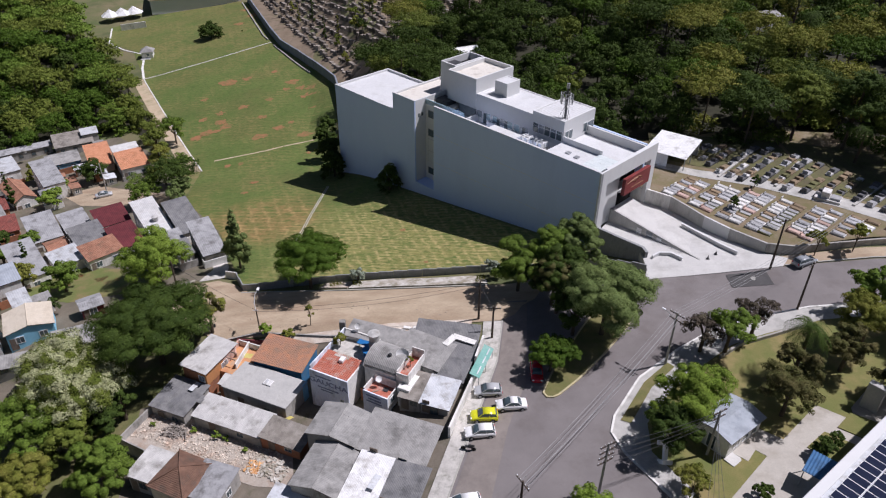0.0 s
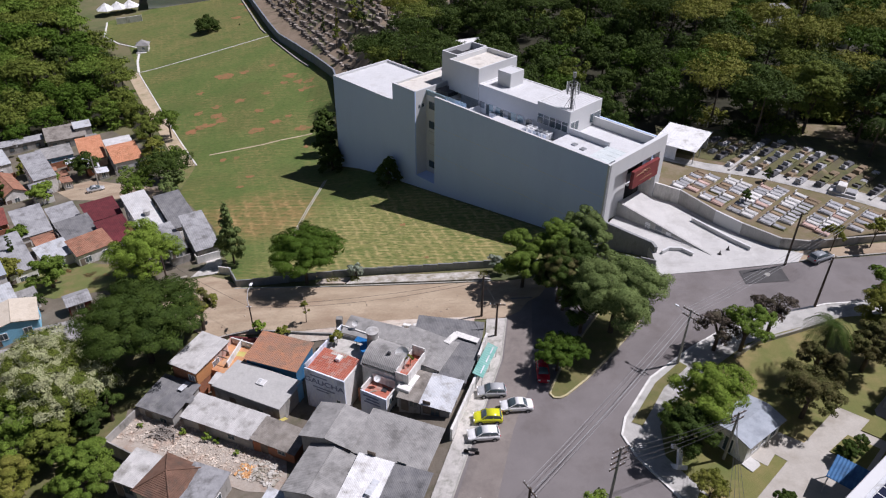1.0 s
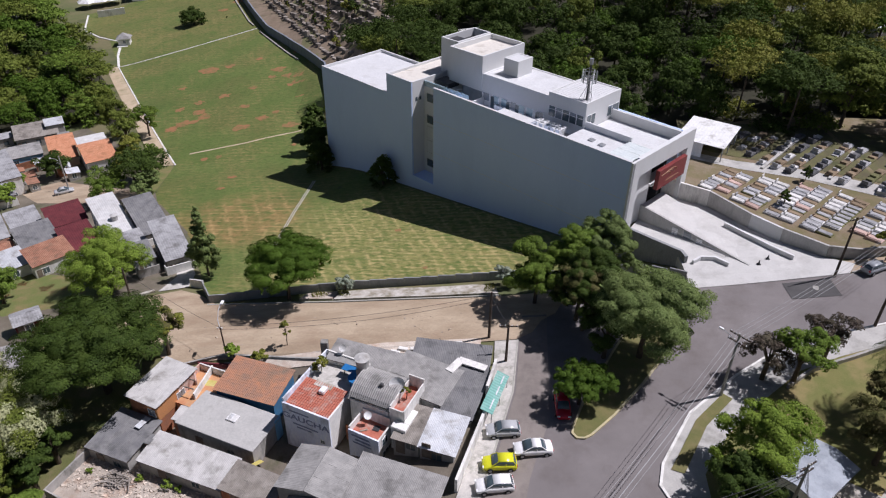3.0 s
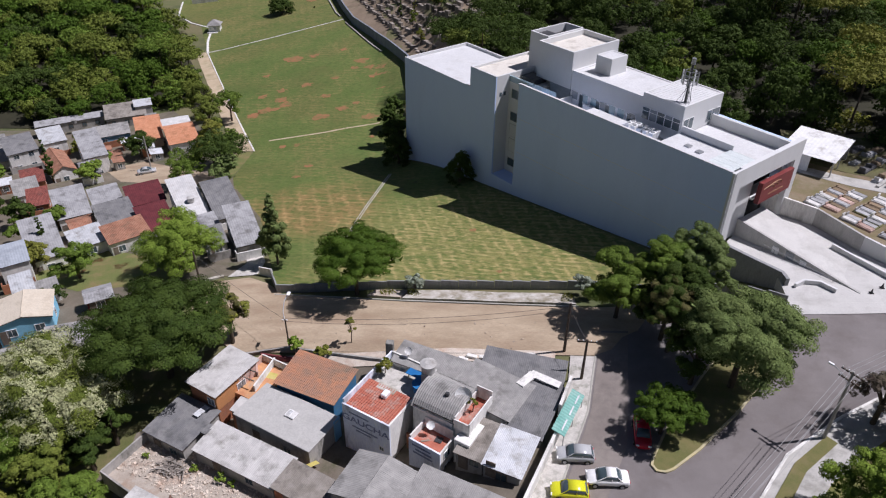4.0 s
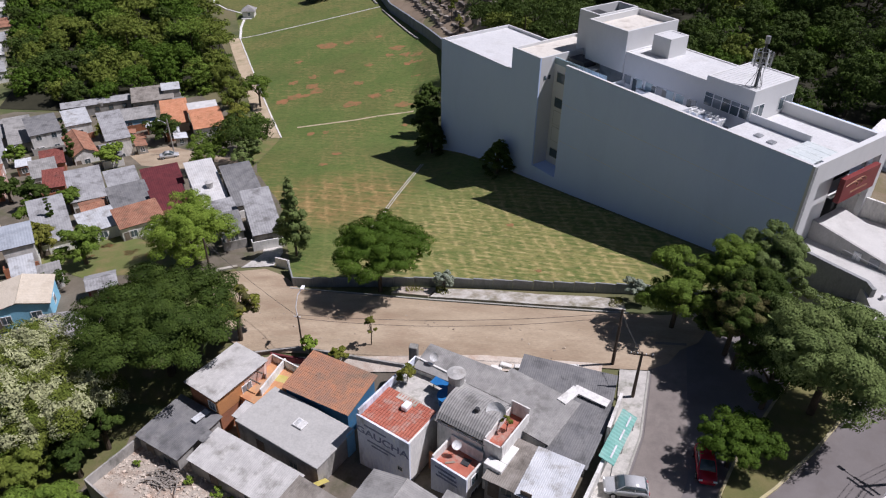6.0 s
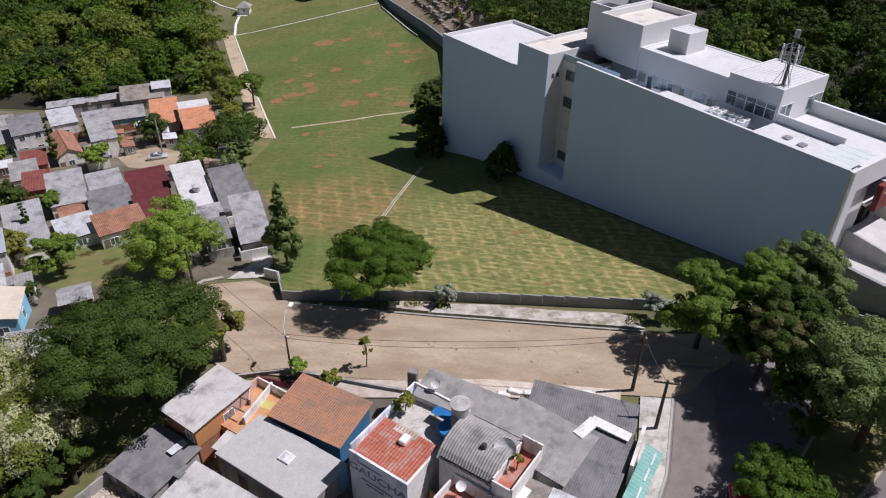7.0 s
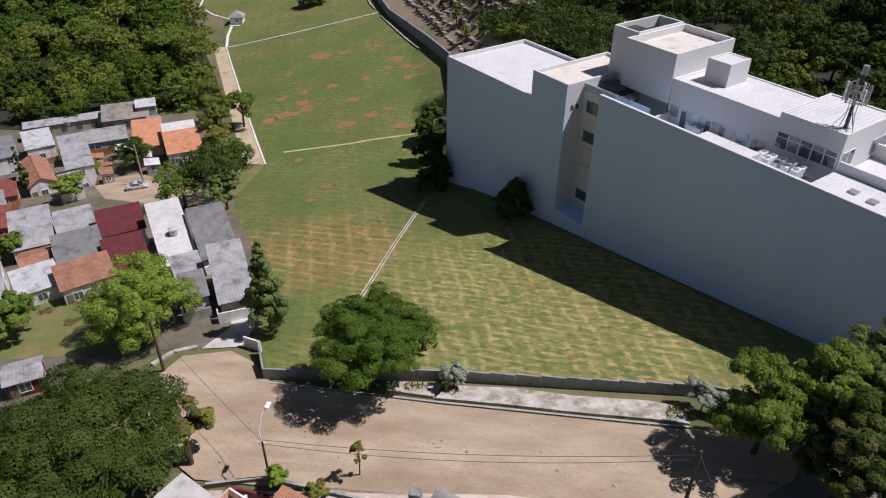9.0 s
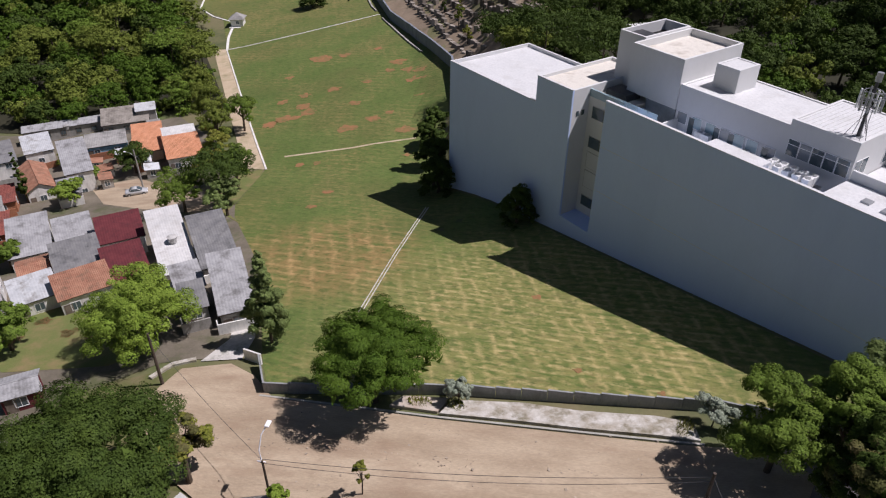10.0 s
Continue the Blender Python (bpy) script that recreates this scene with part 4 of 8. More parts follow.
drape("forecourt", [(32.9, 92.5), (55.2, 93.3), (57, 95.5), (53.6, 97.2), (49, 101.6), (46, 105.6), (41.8, 112.5), (35.6, 117.4), (27.7, 105.9), (33.6, 98.8), (33.9, 95)], "forecourt", 0.2,
      "pale concrete forecourt and driveway", "forecourt", height=court, skirt=2.5)


def ramp():
    bm = bmesh.new()
    n = 8
    rows = []
    for i in range(n + 1):
        k = i / n
        y, z = 0.9 - 18.2 * k, 5.5 - 2.05 * k
        x0, x1 = 6.9 - 0.3 * k, 13.2 - 2.5 * k
        rows.append([bm.verts.new(p) for p in ((x0, y, 1.0), (x0, y, z), (x1, y, z), (x1, y, 1.0))])
    for a, b in zip(rows, rows[1:]):
        for k in range(3):
            bm.faces.new((a[k], b[k], b[k + 1], a[k + 1]))
    bm.faces.new(rows[0])
    bm.faces.new(rows[-1])
    r = thing("entrance_ramp", BM.copy(), "white concrete ramp rising to the building's entrance", "ramp", kind="structure")
    part("ramp_deck", bm, "forecourt", r)
    bm = bmesh.new()
    rows = []
    for i in range(n + 1):
        k = i / n
        y, z = 0.85 - 18.2 * k, 5.75 - 2.2 * k
        rows.append([bm.verts.new(p) for p in ((6.55 - 0.3 * k, y, 1.0), (6.55 - 0.3 * k, y, z), (6.89 - 0.3 * k, y, z), (6.89 - 0.3 * k, y, 1.0))])
    for a, b in zip(rows, rows[1:]):
        for k in range(3):
            bm.faces.new((a[k], b[k], b[k + 1], a[k + 1]))
    bm.faces.new(rows[0])
    bm.faces.new(rows[-1])
    part("side_wall", bm, "concrete", r, "grey rendered side wall")
    for y in (-6.0, -10.0):
        part("door", box_mesh((6.3, 6.42, y, y + 0.9, 3.1, 4.4 if y > -8 else 4.2)), "white_metal", r, "white service door")
    part("window", box_mesh((6.35, 6.45, -8.2, -7.0, 3.4, 4.5)), "window_grey", r)
    part("rail", tube(bmesh.new(), [(5.9, -4, 4.2), (5.9, -14, 3.9), (5.9, -14.4, 3.1)], 0.04, sides=5), "grey_metal", r)
    for i in range(7):
        part("rail_post", tube(bmesh.new(), [(5.9, -4 - i * 1.66, 2.9), (5.9, -4 - i * 1.66, 4.18 - i * 0.045)], 0.035, sides=5), "grey_metal", r)


ramp()
bm = bmesh.new()
ribbon(bm, [(26.3, 103.4, 5.7), (30, 101.2, 5.0), (33.9, 99.0, 4.3), (34.2, 97.6, 4.2)], 0.5, 0, depth=3, absolute=True)
thing("retaining_wall", Matrix(), "dark grey retaining wall with sloping pale top", "wall", kind="structure", bm=bm, mat="concrete_dark")
bm = bmesh.new()
ribbon(bm, [(35.2, 97.4), (36.5, 98.2), (38.4, 98.0), (40, 96.6)], 0.35, 0.75, height=court)
thing("planter_wall", Matrix(), "low curved white planter wall", "wall", kind="structure", bm=bm, mat="wall_white")
bm = bmesh.new()
ribbon(bm, [(42.6, 106.6), (44.5, 103.6), (47, 99.8), (49.2, 97.2)], 0.35, 0.85, height=court)
thing("planter_wall", Matrix(), "low curved white planter wall along the ramp", "wall", kind="structure", bm=bm, mat="wall_white")


def grave_wall():
    w = thing("cemetery_wall", Matrix(), "rendered retaining wall in white and grey sections", "wall", kind="structure")
    line = [(35.6, 118.0, 6.2), (42.0, 112.9, 6.4), (46.1, 106.0, 6.3), (49.2, 102.0, 6.3), (53.8, 97.5, 6.3), (58, 96.6, 6.4), (73, 98.2, 7.0), (110, 100.5, 7.0)]
    for i, (a, b) in enumerate(zip(line, line[1:])):
        part("wall_section", ribbon(bmesh.new(), [a, b], 0.35, 0, depth=1.5, absolute=True), ("plaster_white", "concrete", "wall_white", "concrete", "concrete_old", "concrete_old", "concrete_old")[i], w)


grave_wall()


def plateau(x, y):
    return max(ground(x, y) + 1.5, 5.6)


drape("cemetery_ground", [(35.8, 118.3), (42.2, 113.1), (46.3, 106.2), (49.4, 102.2), (54, 97.7), (58, 96.8), (73, 98.4), (110, 100.7), (120, 130), (88, 140), (60, 142), (40, 138), (36, 128)],
      "cemetery_grass", 0.0, "dry grass and bare soil between graves", "ground", height=plateau)
drape("cemetery_path", [(36.5, 126.6), (41.9, 126.6), (58.9, 117.2), (76.9, 102.6), (80, 103), (80, 106), (60, 120.4), (42, 129.4), (37, 129)], "pavement", 0.05, "pale paved cemetery lane", "path", height=plateau)
# ---- trees ----
def crown_arrays(g, rx, rz, lobes, leaves, leaf, flat=0.0, shape="round", droop=0.0):
    """Leaf clumps spread over several lobes: small blades facing outwards, turned at random."""
    cs, rs = [], []
    for i in range(lobes):
        a = i * 2.4 + g.uniform(-0.5, 0.5)
        q = math.sqrt((i + 0.4) / lobes)
        if shape == "cone":
            h = i / max(1, lobes - 1)
            rad = rx * (1 - h) * 0.55
            c = (rad * math.cos(a) * g.uniform(0.3, 1), rad * math.sin(a) * g.uniform(0.3, 1), (h * 2 - 1) * rz * 0.9)
            r = max(0.35, rx * (1 - h * 0.75) * 0.55)
        else:
            rad = rx * 0.68 * q
            top = rz * 0.55 * (1 - q * q) * (1 - flat)
            c = (rad * math.cos(a), rad * math.sin(a), top + g.uniform(-0.45 if flat else -1.05, 0.3) * rz * (0.5 if flat else 0.8))
            r = rx * g.uniform(0.26, 0.42)
            if shape == "dome":
                c = (rad * math.cos(a), rad * math.sin(a), rz * (1.2 * math.sqrt(max(0, 1 - q * q * 0.98)) - 0.72 + g.uniform(-0.15, 0.1)))
        cs.append(c)
        rs.append(r)
    cs, rs = np.array(cs), np.array(rs)
    n = leaves
    sub = 9 if shape != "cone" else 3
    dirs = g.normal(size=(lobes * sub, 3))
    dirs[:, 2] = np.abs(dirs[:, 2]) * 0.8 - 0.15
    dirs /= np.linalg.norm(dirs, axis=1)[:, None]
    sr = np.repeat(rs, sub) * g.uniform(0.24, 0.44, lobes * sub)
    sc = np.repeat(cs, sub, axis=0) + dirs * (np.repeat(rs, sub) * g.uniform(0.45, 0.75, lobes * sub))[:, None]
    pick = g.choice(lobes * sub, n * 2, p=(sr ** 2) / (sr ** 2).sum())
    d = g.normal(size=(n * 2, 3))
    d /= np.linalg.norm(d, axis=1)[:, None]
    d[:, 2] = np.where(d[:, 2] < -0.3, -d[:, 2], d[:, 2])
    squash = np.array((1.0, 1.0, (0.45 if flat else 0.75) if shape != "cone" else 1.15))
    p = sc[pick] + d * (sr[pick] * g.uniform(0.7, 1.12, n * 2))[:, None] * squash
    inside = np.zeros(len(p), bool)
    pf, cf, lim = (p / squash).astype(np.float32), (sc / squash).astype(np.float32), ((sr * 0.66) ** 2).astype(np.float32)
    for k in range(0, len(pf), 4000):
        q = pf[k:k + 4000]
        dist = (q * q).sum(1)[:, None] + (cf * cf).sum(1)[None, :] - 2 * q @ cf.T
        inside[k:k + 4000] = (dist < lim[None, :]).any(1)
    keep = np.nonzero(~inside)[0][:n]
    p, d = p[keep], d[keep]
    out = p / np.array((rx, rx, rz))
    out /= np.linalg.norm(out, axis=1)[:, None] + 0.2
    nrm = d * 0.95 + out * 0.4 + g.normal(size=d.shape) * 0.26 + np.array((0, 0, 0.12))
    nrm /= np.linalg.norm(nrm, axis=1)[:, None]
    a = np.cross(nrm, g.normal(size=nrm.shape))
    a /= np.linalg.norm(a, axis=1)[:, None]
    b = np.cross(nrm, a)
    s = leaf * g.uniform(0.55, 1.35, len(p))[:, None]
    ci = g.integers(0, lobes, lobes * 18)
    cp = cs[ci] + g.normal(size=(len(ci), 3)) * (rs[ci] * 0.24)[:, None] * squash
    ca, cb = g.normal(size=(len(ci), 3)), g.normal(size=(len(ci), 3))
    ca /= np.linalg.norm(ca, axis=1)[:, None]
    cb /= np.linalg.norm(cb, axis=1)[:, None]
    cs2 = (rs[ci] * 0.2)[:, None]
    core = np.stack([cp - ca * cs2, cp + cb * cs2, cp + ca * cs2 * 0.6 - cb * cs2 * 0.5], 1)
    tri = np.stack([p - a * s, p + a * s * 0.6 - b * s * 0.68, p + a * s * 0.6 + b * s * 0.68], 1)
    tri[:, :, 2] -= droop * np.linalg.norm(tri[:, :, :2], axis=2) ** 2 / rx
    tri = np.concatenate([tri, core])
    return tri.reshape(-1, 3), cs, rs


def leaf_mesh(name, verts, mats, index=None):
    me = bpy.data.meshes.new(name)
    n = len(verts) // 3
    me.vertices.add(n * 3)
    me.vertices.foreach_set("co", verts.astype(np.float32).ravel())
    me.loops.add(n * 3)
    me.loops.foreach_set("vertex_index", np.arange(n * 3, dtype=np.int32))
    me.polygons.add(n)
    me.polygons.foreach_set("loop_start", np.arange(0, n * 3, 3, dtype=np.int32))
    me.polygons.foreach_set("loop_total", np.full(n, 3, dtype=np.int32))
    for m in mats:
        me.materials.append(MATS[m])
    if index is not None:
        me.polygons.foreach_set("material_index", index.astype(np.int32))
    me.update(calc_edges=True)
    return me


def tree_parts(g, height, rx, rz, leafmat, lobes=14, leaves=5200, leaf=0.30, flat=0.0, shape="round", trunk=0.3, droop=0.0):
    """A trunk mesh with limbs that reach into the lobes, and a crown mesh; the tree's foot is at the origin."""
    fine = rx > 4.1 and leaves > 4000
    verts, cs, rs = crown_arrays(g, rx, rz, lobes, int(leaves * (7.0 if fine else 4.0)), leaf * (0.35 if fine else 0.46), flat, shape, droop)
    cz = height - rz * 0.75
    verts = verts + np.array((0, 0, cz))
    bm = bmesh.new()
    fork = max(0.8, (cz - rz * 0.5) * 0.75)
    if shape == "cone":
        tube(bm, [(0, 0, -0.6), (0, 0, height * 0.5), (0, 0, height * 0.95)], trunk, 0.05, 7)
    else:
        tube(bm, [(0, 0, -0.6), (0.05, 0, fork * 0.5), (0.1, 0.05, fork)], trunk, trunk * 0.75, 8)
        for c, r in list(zip(cs, rs))[:9]:
            e = Vector((c[0], c[1], c[2] + cz))
            mid = Vector((c[0] * 0.45, c[1] * 0.45, fork + (e.z - fork) * 0.55))
            tube(bm, [(0.1, 0.05, fork - 0.15), mid, e], trunk * 0.5, trunk * 0.12, 5)
    return bm, leaf_mesh("crown", verts, [leafmat])


def two_toned(crown, second, share, seed):
    """Gives whole sprays of a crown, mostly the outer upper ones, a second colour: blossom over leaves."""
    n = len(crown.polygons)
    co = np.empty(n * 9, np.float32)
    crown.vertices.foreach_get("co", co)
    mid = co.reshape(n, 3, 3).mean(axis=1)
    wave = np.array([noise.noise((p[0] * 0.7, p[1] * 0.7, p[2] * 0.7 + seed)) for p in mid])
    crown.materials.append(MATS[second])
    pick = wave + np.random.default_rng(seed).uniform(-0.1, 0.1, n) > share
    crown.polygons.foreach_set("material_index", pick.astype(np.int32))


def tree(name, x, y, label, category="tree", group="", turn=0.0, z=None, **kw):
    seed = kw.pop("seed", int(abs(x * 13 + y * 7)) % 9999)
    second, share = kw.pop("second", ""), kw.pop("share", 0.0)
    t = thing(name, pose(x, y, (ground(x, y) if z is None else z) - 0.05, 0, 0, turn), label, category, group)
    bm, crown = tree_parts(np.random.default_rng(seed), **kw)
    if second:
        two_toned(crown, second, share, seed)
    part("trunk", bm, "bark", t)
    part("crown", crown, kw["leafmat"], t)
    return t


tree("spreading_tree", -22.6, 96.2, "broad flat-topped green tree before the lawn wall", height=9.2, rx=7.2, rz=3.2, leafmat="leaf_deep", lobes=30, leaves=9500, leaf=0.30, flat=0.55, trunk=0.32)
tree("street_tree", 12.2, 91.2, "fresh green tree at the street corner", height=9.2, rx=5.2, rz=4.2, leafmat="leaf_green", lobes=18, leaves=5200, leaf=0.32)
tree("street_tree", 17.2, 92.3, "green tree at the street corner", height=9.8, rx=4.6, rz=3.6, leafmat="leaf_green", lobes=16, leaves=4600, leaf=0.3)
tree("street_tree", 22.0, 94.2, "dark green tree beside the retaining wall", height=10.8, rx=5.0, rz=3.8, leafmat="leaf_blue", lobes=18, leaves=5600, leaf=0.32)
tree("street_tree", 23.4, 78.9, "wide blue-green tree over the traffic island", height=9.9, rx=7.7, rz=2.6, leafmat="leaf_blue", lobes=38, leaves=11500, leaf=0.32, trunk=0.4)
tree("street_tree", 17.0, 86.6, "dark olive tree leaning over the lane", height=8.4, rx=4.2, rz=3.2, leafmat="leaf_dark", lobes=20, leaves=5000, leaf=0.3)
tree("street_tree", 17.5, 84.5, "olive green tree on the traffic island", height=9.0, rx=4.8, rz=3.0, leafmat="leaf_brown", second="leaf_dark", share=0.05, lobes=16, leaves=4600, leaf=0.32)
tree("street_tree", 19.0, 87.5, "dark tree in the street-corner group", height=9.4, rx=4.8, rz=3.4, leafmat="leaf_dark", lobes=18, leaves=4800, leaf=0.3)
tree("street_tree", 19.2, 79.2, "dark green tree on the traffic island", height=8.2, rx=4.6, rz=3.0, leafmat="leaf_dark", lobes=16, leaves=4400, leaf=0.3)
tree("street_tree", 15.0, 71.8, "low spreading green tree over the red car", height=4.6, rx=4.2, rz=1.4, leafmat="leaf_deep", lobes=20, leaves=3400, leaf=0.28, flat=0.5, trunk=0.2)
tree("conifer", -37.2, 105.2, "tall narrow grey-green conifer beside a roof", "conifer", height=11.5, rx=3.6, rz=5.4, leafmat="leaf_blue", lobes=34, leaves=5200, leaf=0.3, shape="cone", trunk=0.2)
tree("shade_tree", -52.0, 103.2, "light green leafy tree beside the houses", height=9.0, rx=7.4, rz=4.4, leafmat="leaf_bright", lobes=30, leaves=8200, leaf=0.32)
tree("shade_tree", -42.9, 79.8, "very large dark green tree beside the street", height=11.0, rx=9.9, rz=4.2, leafmat="leaf_dark", lobes=34, leaves=13500, leaf=0.33, flat=0.25, trunk=0.5)
tree("shade_tree", -36.0, 84.0, "thin olive tree with brownish leaves", height=6.8, rx=3.4, rz=2.4, leafmat="leaf_olive", second="leaf_brown", share=0.05, lobes=13, leaves=2600, leaf=0.3)
tree("flowering_tree", -52.4, 71.2, "wide tree covered with white blossom", height=11.5, rx=9.2, rz=5.0, leafmat="leaf_white", second="leaf_forest", share=0.04, lobes=44, leaves=12000, leaf=0.34, trunk=0.4)
tree("shade_tree", -56.5, 64.6, "round light green tree in the gully", height=9.5, rx=6.2, rz=3.6, leafmat="leaf_green", lobes=22, leaves=7000, leaf=0.33)
tree("shade_tree", -43.4, 58.3, "green tree beside the rubble yard", height=7.0, rx=4.8, rz=2.8, leafmat="leaf_green", lobes=18, leaves=5200, leaf=0.32)
tree("shade_tree", -52.2, 55.8, "yellow-green tree in the gully", height=7.5, rx=4.6, rz=2.8, leafmat="leaf_olive", lobes=18, leaves=5000, leaf=0.32)
tree("shade_tree", -61.5, 58.0, "green tree at the gully's far side", height=8.0, rx=5.2, rz=3.4, leafmat="leaf_green", lobes=20, leaves=5200, leaf=0.33)
tree("shade_tree", -49.5, 63.0, "dense green tree above the yard", height=7.0, rx=4.0, rz=3.0, leafmat="leaf_forest", lobes=18, leaves=4400, leaf=0.32)
tree("shade_tree", -60.5, 78.0, "green tree behind the blossoming tree", height=7.0, rx=3.6, rz=2.8, leafmat="leaf_dark", lobes=15, leaves=3600, leaf=0.32)
tree("shade_tree", -45.4, 70.2, "small dark bushy tree behind the sheds", height=5.5, rx=2.6, rz=2.0, leafmat="leaf_dark", lobes=10, leaves=2000, leaf=0.28)
tree("shade_tree", -46.2, 66.5, "small green tree on the yard's edge", height=6.0, rx=3.0, rz=2.2, leafmat="leaf_dark", lobes=12, leaves=2400, leaf=0.3)
tree("wall_tree", -27.0, 154.3, "dark rounded tree against the building's shaded wall", height=7.4, rx=4.0, rz=5.6, leafmat="leaf_dark", lobes=34, leaves=5200, leaf=0.26, shape="dome")
tree("wall_tree", -28.5, 158.0, "dark tree at the building's far corner", height=8.5, rx=4.0, rz=3.4, leafmat="leaf_dark", lobes=15, leaves=3600, leaf=0.34)
tree("wall_tree", -30.5, 168.5, "dark tree beyond the building's far corner", height=8.5, rx=4.0, rz=3.4, leafmat="leaf_dark", lobes=15, leaves=3600, leaf=0.34)
tree("wall_tree", -32.5, 178.5, "dark tree along the lawn's shaded edge", height=8.0, rx=3.6, rz=3.2, leafmat="leaf_dark", lobes=14, leaves=3200, leaf=0.34)
tree("wall_tree", -12.3, 139.4, "round dark bush-like tree against the shaded wall", height=6.8, rx=3.3, rz=5.4, leafmat="leaf_dark", lobes=32, leaves=4200, leaf=0.24, shape="dome")
tree("park_tree", 30.6, 61.4, "leafy green tree beside the small kiosk", height=8.2, rx=5.6, rz=3.6, leafmat="leaf_bright", lobes=18, leaves=5200, leaf=0.3)
tree("park_tree", 27.4, 57.6, "dark tree over the pavement corner", height=6.6, rx=4.0, rz=2.4, leafmat="leaf_dark", lobes=16, leaves=3600, leaf=0.28)
tree("park_tree", 39.2, 73.2, "thin-crowned tree with sparse dark leaves", height=7.5, rx=4.0, rz=2.6, leafmat="leaf_green", lobes=12, leaves=2300, leaf=0.26)
tree("park_tree", 36.2, 74.2, "sparse purple-leaved tree by the kerb", height=6.5, rx=3.6, rz=2.2, leafmat="leaf_purple", lobes=10, leaves=1300, leaf=0.26)
tree("park_tree", 43.8, 76.2, "sparse purple-leaved tree behind the kerb", height=7.0, rx=3.4, rz=2.4, leafmat="leaf_purple", lobes=10, leaves=1300, leaf=0.26)
tree("park_tree", 42.6, 61.8, "sparse brownish tree with visible branches", height=7.5, rx=4.6, rz=3.0, leafmat="leaf_brown", lobes=16, leaves=3600, leaf=0.26)
tree("park_tree", 45.4, 66.0, "brownish thin tree behind the kiosk", height=7.0, rx=3.6, rz=2.6, leafmat="leaf_brown", lobes=12, leaves=2400, leaf=0.26)
tree("park_tree", 57.6, 73.4, "green tree with an open crown", height=8.5, rx=4.8, rz=3.2, leafmat="leaf_olive", lobes=18, leaves=4200, leaf=0.3)
tree("park_tree", 61.4, 80.2, "green tree behind the pavement", height=8.0, rx=4.2, rz=3.0, leafmat="leaf_green", lobes=16, leaves=3800, leaf=0.3)
tree("park_tree", 53.0, 69.0, "thin brownish park tree", height=7.0, rx=3.8, rz=2.6, leafmat="leaf_brown", lobes=13, leaves=2600, leaf=0.27)
tree("park_tree", 66.0, 74.0, "dark green park tree", height=8.5, rx=5.0, rz=3.2, leafmat="leaf_green", lobes=18, leaves=4200, leaf=0.32)
tree("park_tree", 56.5, 63.5, "dark thin tree beside the stair", height=6.5, rx=3.6, rz=2.4, leafmat="leaf_brown", lobes=12, leaves=2400, leaf=0.27)
for x, y, h, r, m, lab in ((28.4, 51.0, 3.4, 2.6, "leaf_olive", "round olive shrub beside the pavement"), (16.6, 49.2, 4.0, 2.8, "leaf_bright", "bright green shrub on the median"), (44.6, 55.0, 2.8, 1.7, "leaf_dark", "dark clipped shrub on a grass bed"),
                           (46.2, 56.2, 2.6, 1.5, "leaf_dark", "dark clipped shrub on a grass bed"), (36.0, 49.8, 2.4, 1.4, "leaf_dark", "dark shrub beside the path"), (-27.2, 82.6, 2.6, 1.3, "leaf_bright", "small bright green shrub by the lamp post"),
                           (-23.6, 82.3, 1.6, 1.2, "leaf_olive", "low olive shrub at the roadside"), (-14.5, 97.0, 3.0, 1.7, "leaf_grey", "pale grey-leaved shrub at the wall"), (8.8, 96.6, 3.2, 2.1, "leaf_grey", "pale grey-leaved shrub at the wall"),
                           (-66.5, 92.2, 3.6, 2.6, "leaf_dark", "dark shrub behind a house"), (-84, 291, 0.5, 0.4, "leaf_dark", "tiny dark shrub on the lawn")):
    tree("shrub", x, y, lab, "shrub", height=h, rx=r, rz=h * 0.42, leafmat=m, lobes=10, leaves=1500, leaf=0.2, trunk=0.08)
tree("lawn_tree", -95.8, 286.6, "low round dark tree standing alone on the lawn", height=6.6, rx=5.7, rz=5.0, leafmat="leaf_dark", lobes=30, leaves=3600, leaf=0.36, shape="dome")
tree("sapling", -20.6, 84.6, "young slim tree at the roadside", height=4.4, rx=0.85, rz=1.6, leafmat="leaf_olive", lobes=9, leaves=900, leaf=0.16, trunk=0.07)
